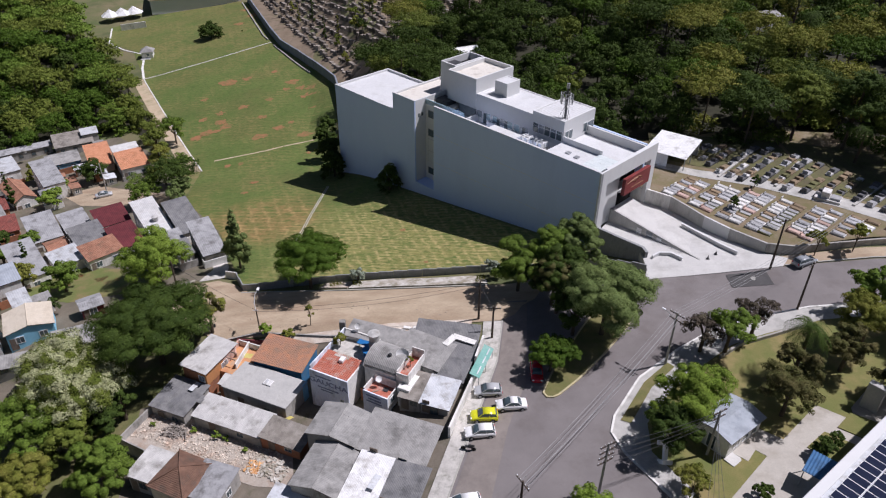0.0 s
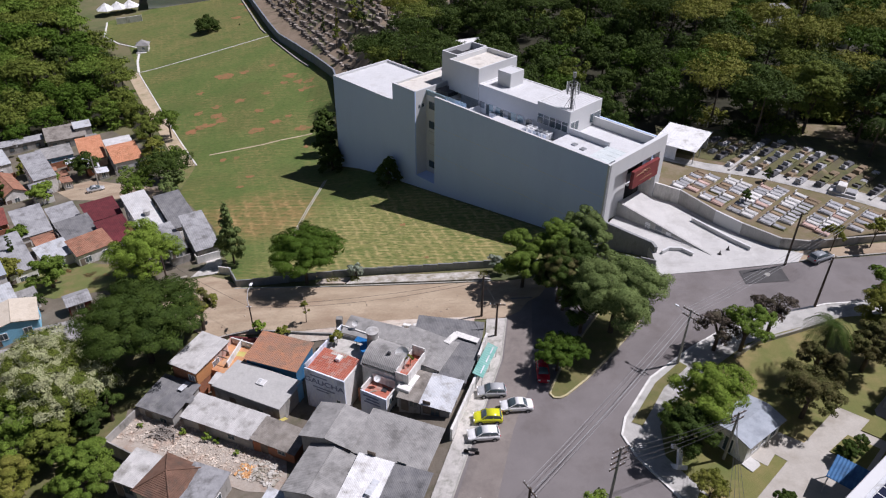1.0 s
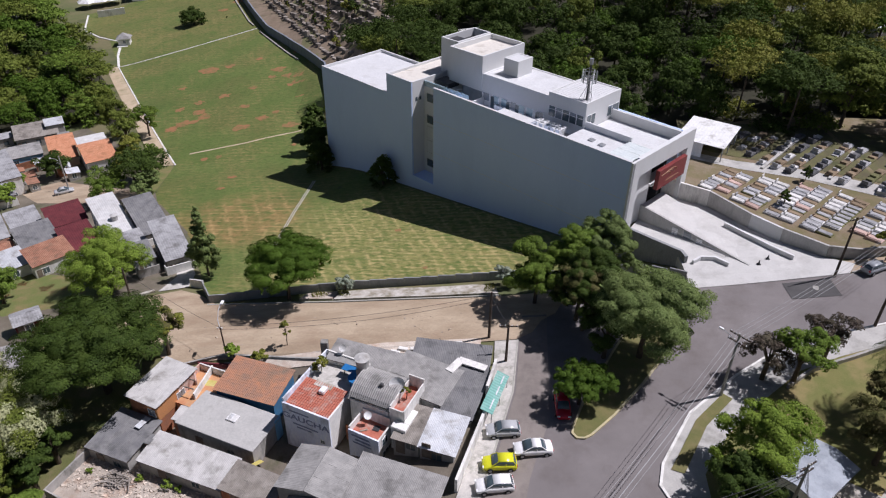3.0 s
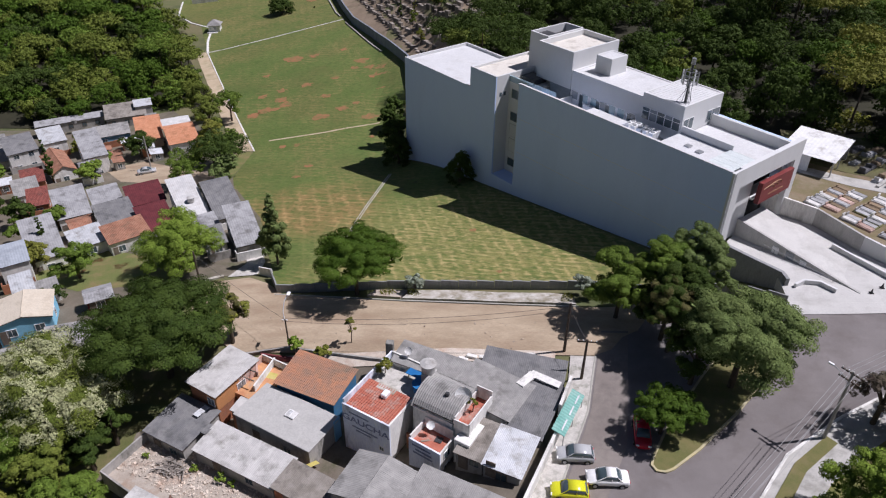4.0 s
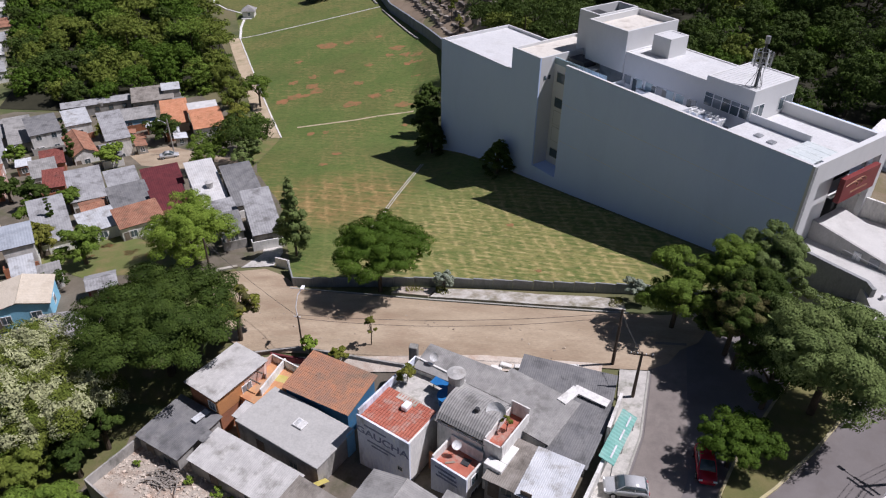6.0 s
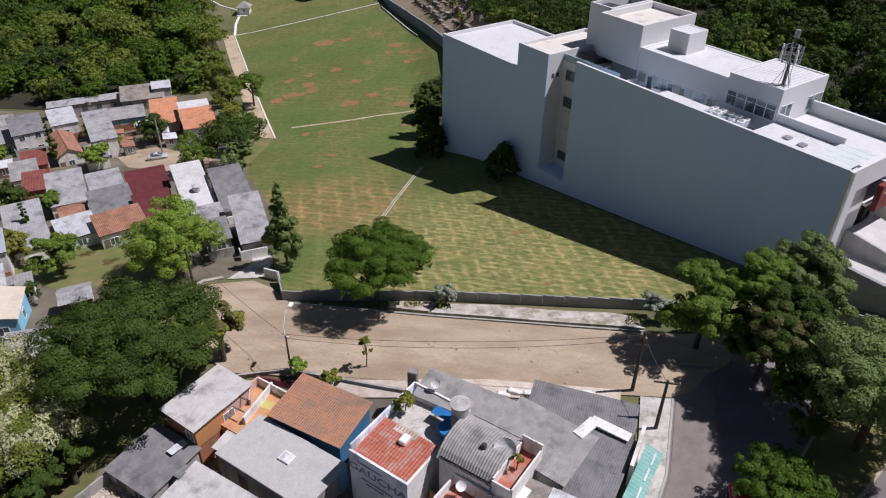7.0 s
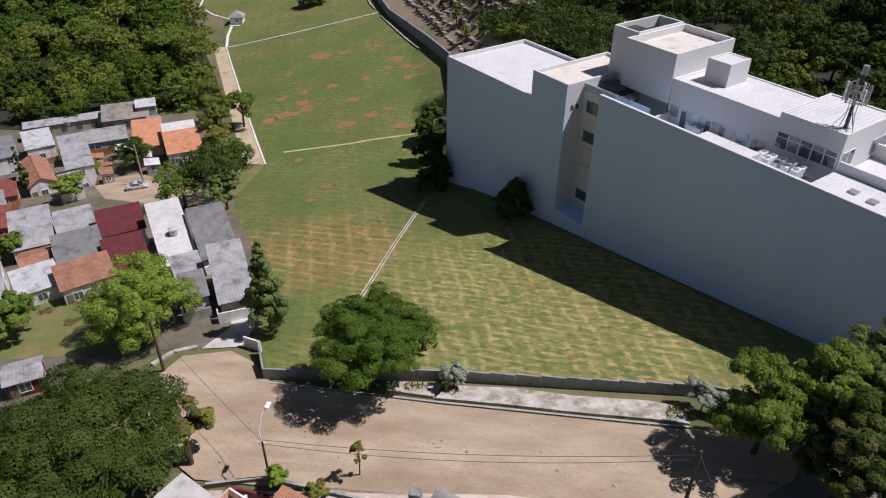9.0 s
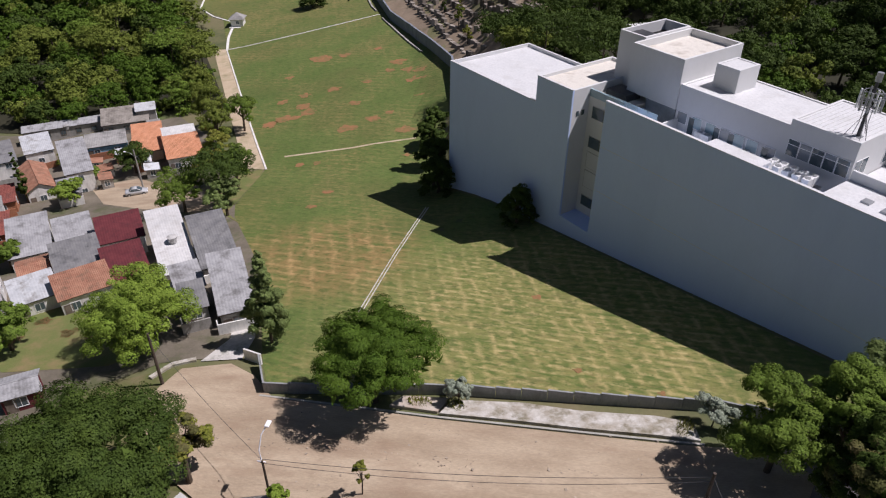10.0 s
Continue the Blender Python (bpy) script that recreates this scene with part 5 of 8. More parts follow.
for x, y, h, r, m, lab in ((-95, 168.6, 6.5, 4.4, "leaf_dark", "dark green tree between the houses"), (-96.5, 150, 5.0, 3.1, "leaf_bright", "light green tree in a front yard"), (-70.6, 145.6, 7.2, 4.6, "leaf_green", "green tree at the end of the side street"),
                           (-64.6, 149.0, 10.0, 6.8, "leaf_dark", "dark green tree at the end of the side street"), (-61.5, 143.5, 6.5, 3.2, "leaf_blue", "dark green tree beside the lawn"), (-95.3, 124.6, 5.5, 3.0, "leaf_dark", "dark tree in a back yard"), (-89, 116.2, 5, 2.7, "leaf_green", "green tree in a back yard"),
                           (-113, 172, 5, 2.6, "leaf_olive", "olive tree in a back yard"), (-72, 160, 7, 3.8, "leaf_olive", "light tree on the sandy edge"), (-79, 189, 9, 4.2, "leaf_green", "green tree at the wood's edge"), (-120, 150, 5, 2.6, "leaf_green", "tree between the roofs"), (-66.7, 158.5, 7.5, 3.8, "leaf_green", "green tree on the sandy edge"), (-81.6, 181, 8.5, 4.0, "leaf_forest", "tree along the sandy path"), (-87.6, 191, 10, 5.0, "leaf_forest", "tall tree at the wood's edge"), (-77.4, 172.5, 7.5, 3.2, "leaf_olive", "slim tree along the sandy path"), (-100, 160.5, 4.5, 2.2, "leaf_green", "small tree in a yard"), (-104, 128, 5, 2.8, "leaf_dark", "dark tree between the roofs"), (-86.5, 122.6, 4.5, 2.4, "leaf_green", "small tree between the roofs"), (-77.5, 103.5, 5.5, 3.0, "leaf_olive", "olive tree in a yard"), (-68.5, 101.5, 5.5, 3.4, "leaf_green", "green tree in a grassy yard"), (-86.5, 91.5, 6, 3.4, "leaf_dark", "dark tree in a yard")):
    tree("yard_tree", x, y, lab, "tree", "trees among the houses", height=h, rx=r * 1.15, rz=h * 0.4, leafmat=m, lobes=16, leaves=2000, leaf=0.36)
tree("conifer", -107.5, 151.5, "dark narrow conifer between the roofs", "conifer", height=10, rx=2.0, rz=4.6, leafmat="leaf_dark", lobes=16, leaves=2200, leaf=0.34, shape="cone", trunk=0.18)
tree("conifer", -80, 110.5, "slim dark conifer between the roofs", "conifer", height=7, rx=1.7, rz=3.2, leafmat="leaf_dark", lobes=14, leaves=1800, leaf=0.3, shape="cone", trunk=0.15)
for x, y, h, r, m, lab in ((82, 132, 17, 7.0, "leaf_dark", "tall dark tree over the graves"), (90, 126, 18, 7.5, "leaf_forest", "tall tree over the graves"), (87, 117, 16, 6.5, "leaf_dark", "tall dark tree beside the graves"), (73, 136, 15, 6.2, "leaf_forest", "tall tree behind the graves"), (64, 141, 14, 6.0, "leaf_dark", "dark tree behind the graves"), (95, 112, 14, 6.0, "leaf_forest", "broad tree beside the cemetery")):
    tree("cemetery_tree", x, y, lab, "tree", "tall cemetery trees", z=plateau(x, y), height=h, rx=r, rz=h * 0.55, leafmat=m, lobes=34, leaves=3000, leaf=0.5, shape="dome", trunk=0.35)
for x, y in ((58.5, 116.6), (52.2, 109.4)):
    tree("cypress", x, y, "small clipped dark cypress among the graves", "cypress", z=plateau(x, y), height=2.9, rx=1.1, rz=1.5, leafmat="leaf_dark", lobes=12, leaves=900, leaf=0.2, trunk=0.07, shape="dome")
for x, y in ((61, 95.6), (67.3, 96.0)):
    tree("street_tree", x, y, "small olive street tree before the cemetery wall", height=5.2, rx=2.1, rz=1.6, leafmat="leaf_olive", lobes=10, leaves=1500, leaf=0.24, trunk=0.1)


def palm(x, y, h, r, label, z=None):
    t = thing("palm_tree", pose(x, y, ground(x, y) if z is None else z), label, "palm")
    part("trunk", tube(bmesh.new(), [(0, 0, -0.5), (0.15, 0.1, h * 0.5), (0.1, 0, h)], 0.28, 0.2, 8), "bark", t)
    g = random.Random(int(x * 10))
    for i in range(40):
        a, lift = i * 2.4, g.uniform(-0.2, 1.1)
        bm = bmesh.new()
        pts = []
        for k in range(9):
            s = k / 8
            pts.append(Vector((math.cos(a) * r * s, math.sin(a) * r * s, h + r * (lift * s * 0.8 - 1.15 * s * s))))
        side = Vector((-math.sin(a), math.cos(a), 0))
        for k in range(8):
            p, q = pts[k], pts[k + 1]
            for sg in (-1, 1):
                w = (0.75 - 0.5 * abs(k / 8 - 0.35)) * 0.75
                for f in (0.0, 0.25, 0.5, 0.75):
                    o = p.lerp(q, f)
                    e = p.lerp(q, f + 0.13)
                    tip = o + side * sg * w * 1.1 + Vector((0, 0, -0.5 * w)) + (q - p) * 0.7
                    bm.faces.new([bm.verts.new(c) for c in (o, e, tip)])
        part("frond", bm, "leaf_dark", t)


palm(47.2, 69.3, 8.2, 3.0, "tall feathery palm with hanging fronds in the park")
for x, y, h in ((99, 193, 13), (105, 185, 12), (104, 212, 14), (88, 170, 12)):
    palm(x, y, h, 3.4, "tall palm rising among the cemetery trees")
palm(81.5, 125.6, 7.5, 3.0, "tall palm behind the graves", z=plateau(81.5, 125.6))


# ---- woods ----
def inside(poly, x, y):
    c = False
    for (x0, y0), (x1, y1) in zip(poly, poly[1:] + poly[:1]):
        if (y0 > y) != (y1 > y) and x < (x1 - x0) * (y - y0) / (y1 - y0) + x0:
            c = not c
    return c


def woods(name, poly, gap, label, seed, mats, hmin, hmax, leaf, east=0.0, clear=()):
    """Closely standing trees of unequal size whose crowns run together: wide flat-topped ones over rounded ones, and the trunks below."""
    g = np.random.default_rng(seed)
    round_kinds = [crown_arrays(g, 1.0, 0.85 if k % 3 else 0.65, 20, 3900, leaf, shape="dome" if k % 4 else "round")[0] for k in range(5)]
    flat_kinds = [crown_arrays(g, 1.0, 0.42, 30, 4300, leaf, flat=0.5)[0] for k in range(4)]
    xs, ys = [p[0] for p in poly], [p[1] for p in poly]
    all_v, index = [], []
    trunks = bmesh.new()
    y, row = min(ys), 0
    while y < max(ys):
        x = min(xs) + (row % 2) * gap / 2
        while x < max(xs):
            px, py = x + g.uniform(-0.36, 0.36) * gap, y + g.uniform(-0.36, 0.36) * gap
            gapped = noise.noise((px * 0.06, py * 0.06, seed + 7.0)) < -0.62 or any(abs(px - cx) < 6 and -16 < py - cy < 5 for cx, cy in clear)
            if inside(poly, px, py) and not gapped:
                big = noise.noise((px * 0.021, py * 0.021, seed + 3.0)) + g.uniform(-0.35, 0.35) > 0.12
                f = g.uniform()
                r = gap * (0.62 + 0.34 * f) if big else gap * (0.46 + 0.28 * f)
                h = hmax * (0.85 + 0.3 * f) if big else hmin + (hmax - hmin) * (0.55 * f + 0.3 * g.uniform())
                v = flat_kinds[g.integers(0, 4)] if big else round_kinds[g.integers(0, 5)]
                a = g.uniform(0, 6.28)
                rot = np.array(((math.cos(a), -math.sin(a), 0), (math.sin(a), math.cos(a), 0), (0, 0, 1)))
                v = (v * np.array((r, r, r * g.uniform(0.85, 1.2)))) @ rot.T
                far = math.hypot(px, py)
                keep = 1 + (far > 235) + (far > 290) * 2
                t = v.reshape(-1, 3, 3)[::keep]
                v = (t + (t - t.mean(axis=1, keepdims=True)) * (math.sqrt(keep) * 7.0 / r - 1)).reshape(-1, 3)
                z = ground(px, py)
                low = v.reshape(-1, 3, 3)[::9]
                low = (low + (low - low.mean(axis=1, keepdims=True)) * 1.5).reshape(-1, 3) * 0.62
                low = low + np.array((px + g.uniform(-0.4, 0.4) * gap, py + g.uniform(-0.4, 0.4) * gap, z + r * 0.2))
                v = np.concatenate([v + np.array((px, py, z + h - r * (0.25 if big else 0.62))), low])
                all_v.append(v)
                patch = noise.noise((px * 0.03, py * 0.03, seed)) * 0.8 + g.uniform(-0.6, 0.6) + (0.35 if big else -0.2) + east * min(1.0, max(-0.5, (px - 30) / 70))
                index.append(np.full(len(v) // 3, int(np.clip((patch + 0.8) / 1.8 * len(mats), 0, len(mats) - 1))))
                tube(trunks, [(px, py, z - 0.5), (px + 0.2, py, z + h * 0.8)], 0.28, 0.12, 5)
            x += gap
        y += gap * 0.87
        row += 1
    me = leaf_mesh(name, np.concatenate(all_v), mats, np.concatenate(index))
    w = thing(name, Matrix(), label, "woods", kind="stuff", bm=me)
    part("trunks", trunks, "bark", w)
    w.children[0]["kind"] = "stuff"


WOOD_W = [(-139, 189), (-120, 194), (-101, 205), (-93, 198), (-89, 197), (-92, 206), (-105, 227), (-121, 252), (-128, 266), (-142, 282), (-154, 294), (-165, 320), (-190, 350), (-262, 350), (-240, 305), (-212, 272), (-188, 240), (-166, 212), (-156, 187)]
woods("woodland", WOOD_W, 8.8, "dense green woodland beside the lawn", 3, ["leaf_dark", "leaf_deep", "leaf_forest", "leaf_deep", "leaf_forest", "leaf_green", "leaf_forest"], 6.0, 10.5, 0.030)
WOOD_N = [(-24, 192), (-18, 174), (-6, 169), (10, 158), (26, 146), (35, 139), (46, 138), (59, 135), (75, 131), (92, 125), (104, 130), (130, 172), (168, 236), (206, 300), (60, 330), (32, 310), (20, 268), (4, 244), (-12, 226), (-24, 212)]
woods("woodland", WOOD_N, 10.5, "dense dark green woodland behind the building", 8, ["leaf_dark", "leaf_dark", "leaf_deep", "leaf_dark", "leaf_dark", "leaf_forest", "leaf_dark", "leaf_deep", "leaf_forest", "leaf_olive"], 6, 14, 0.031, 0.6, clear=((4, 205), (100, 224), (112, 197)))
# ground sheets under both woods, coloured as dark as the shade there
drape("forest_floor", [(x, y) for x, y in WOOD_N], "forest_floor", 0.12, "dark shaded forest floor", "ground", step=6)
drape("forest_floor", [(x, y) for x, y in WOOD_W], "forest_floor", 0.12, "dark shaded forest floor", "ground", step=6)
GULLY = [(-36, 84), (-33, 81), (-36, 76), (-44, 72), (-42, 62), (-40, 50), (-66, 50), (-64, 76), (-56, 82), (-52, 96), (-44, 100)]
drape("gully_floor", GULLY, "gully_grass", 0.08, "rough weedy ground below the trees", "ground", step=4)
# ---- houses ----
def ribbed_mesh(w, l, period, amp, rows=1, step=0.0, thick=0.04, per=4):
    """A corrugated or tiled sheet from (0, 0) to (w, l): waves across x, steps along y."""
    n = max(2, int(round(w / period)) * per)
    verts, faces = [], []
    xs = [w * i / n for i in range(n + 1)]
    for r in range(rows):
        y0, y1 = l * r / rows, l * (r + 1) / rows
        base = len(verts)
        for i, x in enumerate(xs):
            h = amp * math.sin(2 * math.pi * i / per)
            verts += [(x, y0 - (0.03 if step else 0), h + step), (x, y1, h)]
        for i in range(n):
            a = base + 2 * i
            faces.append((a, a + 2, a + 3, a + 1))
        if step:
            b2 = len(verts)
            for i, x in enumerate(xs):
                verts.append((x, y0 - 0.03, amp * math.sin(2 * math.pi * i / per) - 0.02))
            for i in range(n):
                faces.append((base + 2 * i, b2 + i, b2 + i + 1, base + 2 * i + 2))
    base = len(verts)
    verts += [(0, 0, -amp - thick), (w, 0, -amp - thick), (w, l, -amp - thick), (0, l, -amp - thick)]
    faces.append((base + 3, base + 2, base + 1, base))
    me = bpy.data.meshes.new("sheet")
    me.from_pydata(verts, [], faces)
    return me


def plane_frame(origin, ex, ey):
    ex, ey = Vector(ex).normalized(), Vector(ey).normalized()
    ez = ex.cross(ey).normalized()
    ey = ez.cross(ex)
    m = Matrix((ex, ey, ez)).transposed().to_4x4()
    m.translation = origin
    return m


HR = random.Random(11)


def roof_plane(parent, origin, ex, ey, w, l, mat, style="sheets", label=""):
    """One roof slope: loose corrugated sheets, rows of tiles, or a plain ribbed sheet, on a thin under-board."""
    fr = plane_frame(origin, ex, ey)
    board = part("roof", box_mesh((0.02, w - 0.02, 0.02, l - 0.02, -0.16, -0.06)), "rust_wood" if style != "plain" else mat, parent, label, fr)
    if style == "sheets":
        nx, ny = max(1, round(w / 1.05)), max(1, round(l / 1.9))
        sw, sl = w / nx, l / ny
        me = ribbed_mesh(sw + 0.04, sl + 0.08, 0.2, 0.011)
        me.materials.append(MATS[mat])
        for j in range(ny):
            for i in range(nx):
                part("roof_sheet", me, mat, board, m=pose(i * sw, j * sl, 0.01 * ((i + j) % 2) + HR.uniform(0, 0.01), HR.uniform(-0.3, 0.3), HR.uniform(-0.3, 0.3), HR.uniform(-0.2, 0.2)))
    elif style == "tiles":
        me = ribbed_mesh(w, l, 0.24, 0.018, rows=max(1, int(l / 0.4)), step=0.018)
        me.materials.append(MATS[mat])
        tagged(part("roof_tiles", me, mat, board), kind="stuff")
    elif style == "ribs":
        n = max(1, int(l / 2.4))
        me = ribbed_mesh(w, l / n + 0.06, 0.36, 0.008)
        me.materials.append(MATS[mat])
        for j in range(n):
            part("roof_sheet", me, mat, board, m=pose(0, j * l / n, 0.015 * (n - j), 0, HR.uniform(-0.3, 0.3), HR.uniform(-0.3, 0.3)))
    return board


def opening(parent, m, w, h, kind="window", framing="white_metal", pane="window_dark"):
    """A window or door set on a wall; m puts its lower middle on the wall, with its outside along -y."""
    bm = bmesh.new()
    loops = []
    for e, y in ((0.08, -0.06), (0.0, -0.06), (0.0, 0.02), (0.08, 0.02)):
        loops.append([bm.verts.new(p) for p in ((-w / 2 - e, y, -e), (w / 2 + e, y, -e), (w / 2 + e, y, h + e), (-w / 2 - e, y, h + e))])
    for a, b in zip(loops, loops[1:] + loops[:1]):
        for k in range(4):
            bm.faces.new((a[k], a[(k + 1) % 4], b[(k + 1) % 4], b[k]))
    o = part(kind, bm, framing, parent, m=m)
    part("pane" if kind == "window" else "door_leaf", box_mesh((-w / 2, w / 2, -0.03, 0.015, 0, h)), pane, o)
    if kind == "window":
        part("mullion", box_mesh((-0.025, 0.025, -0.045, -0.031, 0, h)), framing, o)


def shell(parent, w, d, z0, z1, mat, thick=0.18):
    """Four walls round a footprint."""
    for dims in ((-w / 2, w / 2, -d / 2, -d / 2 + thick, z0, z1), (-w / 2, w / 2, d / 2 - thick, d / 2, z0, z1), (-w / 2, -w / 2 + thick, -d / 2 + thick, d / 2 - thick, z0, z1), (w / 2 - thick, w / 2, -d / 2 + thick, d / 2 - thick, z0, z1)):
        part("wall", box_mesh(dims), mat, parent)


def house(x, y, rot, w, d, top, label, wall="plaster_white", roof="fibre_grey", kind="shed", rise=0.6, style="sheets", base=None, over=0.25, openings="fronts", name="house", group="", door="window_dark", pane="window_dark"):
    """A house whose eaves stand at height top. Local x runs along rot, local y across it, and the low eave is at -y."""
    g = min(ground(x + a * w / 2, y + b * d / 2) for a in (-1, 0, 1) for b in (-1, 0, 1)) - 0.4 if base is None else base
    h = thing(name, pose(x, y, 0, 0, 0, rot), label, "house", group)
    shell(h, w, d, g, top, wall)
    if kind == "shed":
        L = math.hypot(d + 2 * over, rise)
        roof_plane(h, (-w / 2 - over, -d / 2 - over, top + 0.12), (1, 0, 0), (0, d + 2 * over, rise), w + 2 * over, L, roof, style)
        part("gable", wedge(w - 0.02, d - 0.02, top, rise * d / (d + 2 * over), "shed"), wall, h)
    elif kind == "gable":
        L = math.hypot(d / 2 + over, rise)
        roof_plane(h, (-w / 2 - over, -d / 2 - over, top + 0.1), (1, 0, 0), (0, d / 2 + over, rise), w + 2 * over, L, roof, style)
        roof_plane(h, (w / 2 + over, d / 2 + over, top + 0.1), (-1, 0, 0), (0, -d / 2 - over, rise), w + 2 * over, L, roof, style)
        part("gable", wedge(w - 0.02, d - 0.02, top, rise * 0.9, "gable"), wall, h)
        part("ridge", tube(bmesh.new(), [(-w / 2 - over, 0, top + rise + 0.1), (w / 2 + over, 0, top + rise + 0.1)], 0.09, sides=6), roof, h)
    elif kind == "cross":
        L = math.hypot(w / 2 + over, rise)
        roof_plane(h, (-w / 2 - over, d / 2 + over, top + 0.1), (0, -1, 0), (w / 2 + over, 0, rise), d + 2 * over, L, roof, style)
        roof_plane(h, (w / 2 + over, -d / 2 - over, top + 0.1), (0, 1, 0), (-w / 2 - over, 0, rise), d + 2 * over, L, roof, style)
        part("gable", wedge(w - 0.02, d - 0.02, top, rise * 0.9, "cross"), wall, h)
        part("ridge", tube(bmesh.new(), [(0, -d / 2 - over, top + rise + 0.1), (0, d / 2 + over, top + rise + 0.1)], 0.09, sides=6), roof, h)
    elif kind == "flat":
        part("roof", box_mesh((-w / 2 - over, w / 2 + over, -d / 2 - over, d / 2 + over, top, top + 0.18), bevel=0.03), roof, h)
    if openings == "rough":
        g0 = ground(x, y)
        opening(h, pose(-w * 0.22, -d / 2, g0 + 0.2), 0.9, 1.9, "door", "rust_wood", "rust_wood")
        opening(h, pose(w * 0.2, -d / 2, g0 + 1.1), 1.0, 0.8, framing="concrete_old")
    elif openings != "none":
        hh = 1.1
        g0 = ground(x, y)
        zs = [z for z in (g0 + 1.0, g0 + 3.9) if z + hh < top + 0.05] or [top - 1.5]
        for z in zs:
            n = max(1, int(w / 3.2))
            for i in range(n):
                opening(h, pose(-w / 2 + w * (i + 0.5) / n, -d / 2, z), 1.1, hh, framing="rust_wood" if wall == "concrete_old" else "white_metal", pane=pane)
            n = max(1, int(d / 4.5))
            for i in range(n):
                for sx, r in ((w / 2, 90), (-w / 2, -90)):
                    opening(h, pose(sx, -d / 2 + d * (i + 0.5) / n, z, 0, 0, r), 0.9, hh, pane=pane)
        opening(h, pose(-w / 2 + 0.75, -d / 2, max(g0, g + 0.4)), 0.85, 2.0, "door", "rust_wood", "rust_wood")
    return h


def wedge(w, d, z, rise, kind):
    bm = bmesh.new()
    if kind == "shed":
        prof = [(-d / 2, z), (d / 2, z), (d / 2, z + rise)]
    elif kind == "gable":
        prof = [(-d / 2, z), (d / 2, z), (0, z + rise)]
    else:
        prof = [(-w / 2, z), (w / 2, z), (0, z + rise)]
    ends = []
    for s in (-1, 1):
        ends.append([bm.verts.new((s * w / 2, a, b) if kind != "cross" else (a, s * d / 2, b)) for a, b in prof])
    bm.faces.new(ends[0])
    bm.faces.new(ends[1][::-1])
    for i in range(3):
        j = (i + 1) % 3
        bm.faces.new((ends[0][i], ends[1][i], ends[1][j], ends[0][j]))
    return bm


def hip_roof(x, y, rot, w, d, top, rise, label, wall, roof):
    h = thing("house", pose(x, y, 0, 0, 0, rot), label, "house")
    g = ground(x, y) - 1.2
    shell(h, w, d, g, top, wall)
    for k in range(4):
        a, b = (w, d) if k % 2 == 0 else (d, w)
        bm = bmesh.new()
        rows = 15
        half, run = a / 2 + 0.3, b / 2 + 0.3
        for r in range(rows):
            f0, f1 = r / rows, (r + 1) / rows
            q = [(-half * (1 - f0), -run * (1 - f0), top + rise * f0 + 0.05), (half * (1 - f0), -run * (1 - f0), top + rise * f0 + 0.05), (half * (1 - f1), -run * (1 - f1), top + rise * f1), (-half * (1 - f1), -run * (1 - f1), top + rise * f1)]
            v = [bm.verts.new(p) for p in q]
            bm.faces.new(v)
            u = (below[3], below[2]) if r else [bm.verts.new((p[0], p[1], p[2] - 0.06)) for p in q[:2]]
            bm.faces.new((v[1], v[0], u[0], u[1]))
            below = v
        part("roof_slope", bm, roof, h, m=pose(0, 0, 0, 0, 0, 90 * k))
        part("hip", tube(bmesh.new(), [(w / 2 + 0.3, d / 2 + 0.3, top + 0.08), (0, 0, top + rise + 0.05)], 0.1, sides=5), roof, h, m=Matrix.Diagonal(((1, 1, 1, 1), (-1, 1, 1, 1), (1, -1, 1, 1), (-1, -1, 1, 1))[k]))


# the row beside the unpaved street
house(-23.4, 78.2, -18, 7.8, 5.0, -1.95, "blue-walled house with a mossy terracotta tile roof", "plaster_blue", "tile_mossy", "shed", 0.75, "tiles", over=0.3, openings="none")
orange = house(-34.5, 77.3, -25, 4.3, 6.4, -1.35, "brick house with an orange front and pale sheet roof", "brick_wall", "fibre_light", "shed", 0.35, over=0.35, openings="none")
opening(orange, pose(2.2, 0.6, -3.3, 0, 0, 90), 1.2, 1.1, pane="window_grey")
opening(orange, pose(1.3, -3.25, -3.2), 1.0, 1.0, pane="window_grey")
part("front_wall", box_mesh((2.152, 2.2, -3.2, 0.4, -3.7, -1.36)), "plaster_orange", orange, "orange plastered front")
part("front_wall", box_mesh((2.152, 2.195, 0.41, 3.2, -3.7, -1.36)), "pink_wall", orange, "pinkish bare plaster")
part("front_wall", box_mesh((0.6, 2.19, -3.25, -3.204, -3.7, -1.36)), "plaster_orange", orange, "orange plastered front")
terrace = thing("roof_terrace", pose(-30.2, 78.6, 0, 0, 0, -22), "terracotta-floored terrace behind low walls", "terrace")
part("floor", box_mesh((-2.1, 2.1, -3.4, 2.4, -6.4, -3.1)), "roof_terracotta_flat", terrace)
part("parapet", box_mesh((-2.1, 2.1, 2.42, 2.6, -6.4, -2.1)), "plaster_white", terrace)
part("parapet", box_mesh((-2.3, -2.104, -3.4, 2.6, -6.4, -2.2)), "pink_wall", terrace)
inner = terrace.matrix_basis.inverted()
part("partition", box_mesh((0, 5.1, -0.1, 0.1, -3.1, -2.15)), "plaster_white", terrace, "low white dividing wall", inner @ pose(-29.6, 81.4, 0, 0, 0, -100))
part("partition", box_mesh((0, 2.6, -0.08, 0.08, -3.1, -2.3)), "pink_wall", terrace, "low pinkish wall", inner @ pose(-31.9, 81.2, 0, 0, 0, -68))
part("paint_patch", box_mesh((-0.5, 0.5, -0.9, 0.7, -3.098, -3.09)), "plastic_yellow", terrace, "yellow stain on the floor", inner @ pose(-29.4, 79.2, 0, 0, 0, -100))
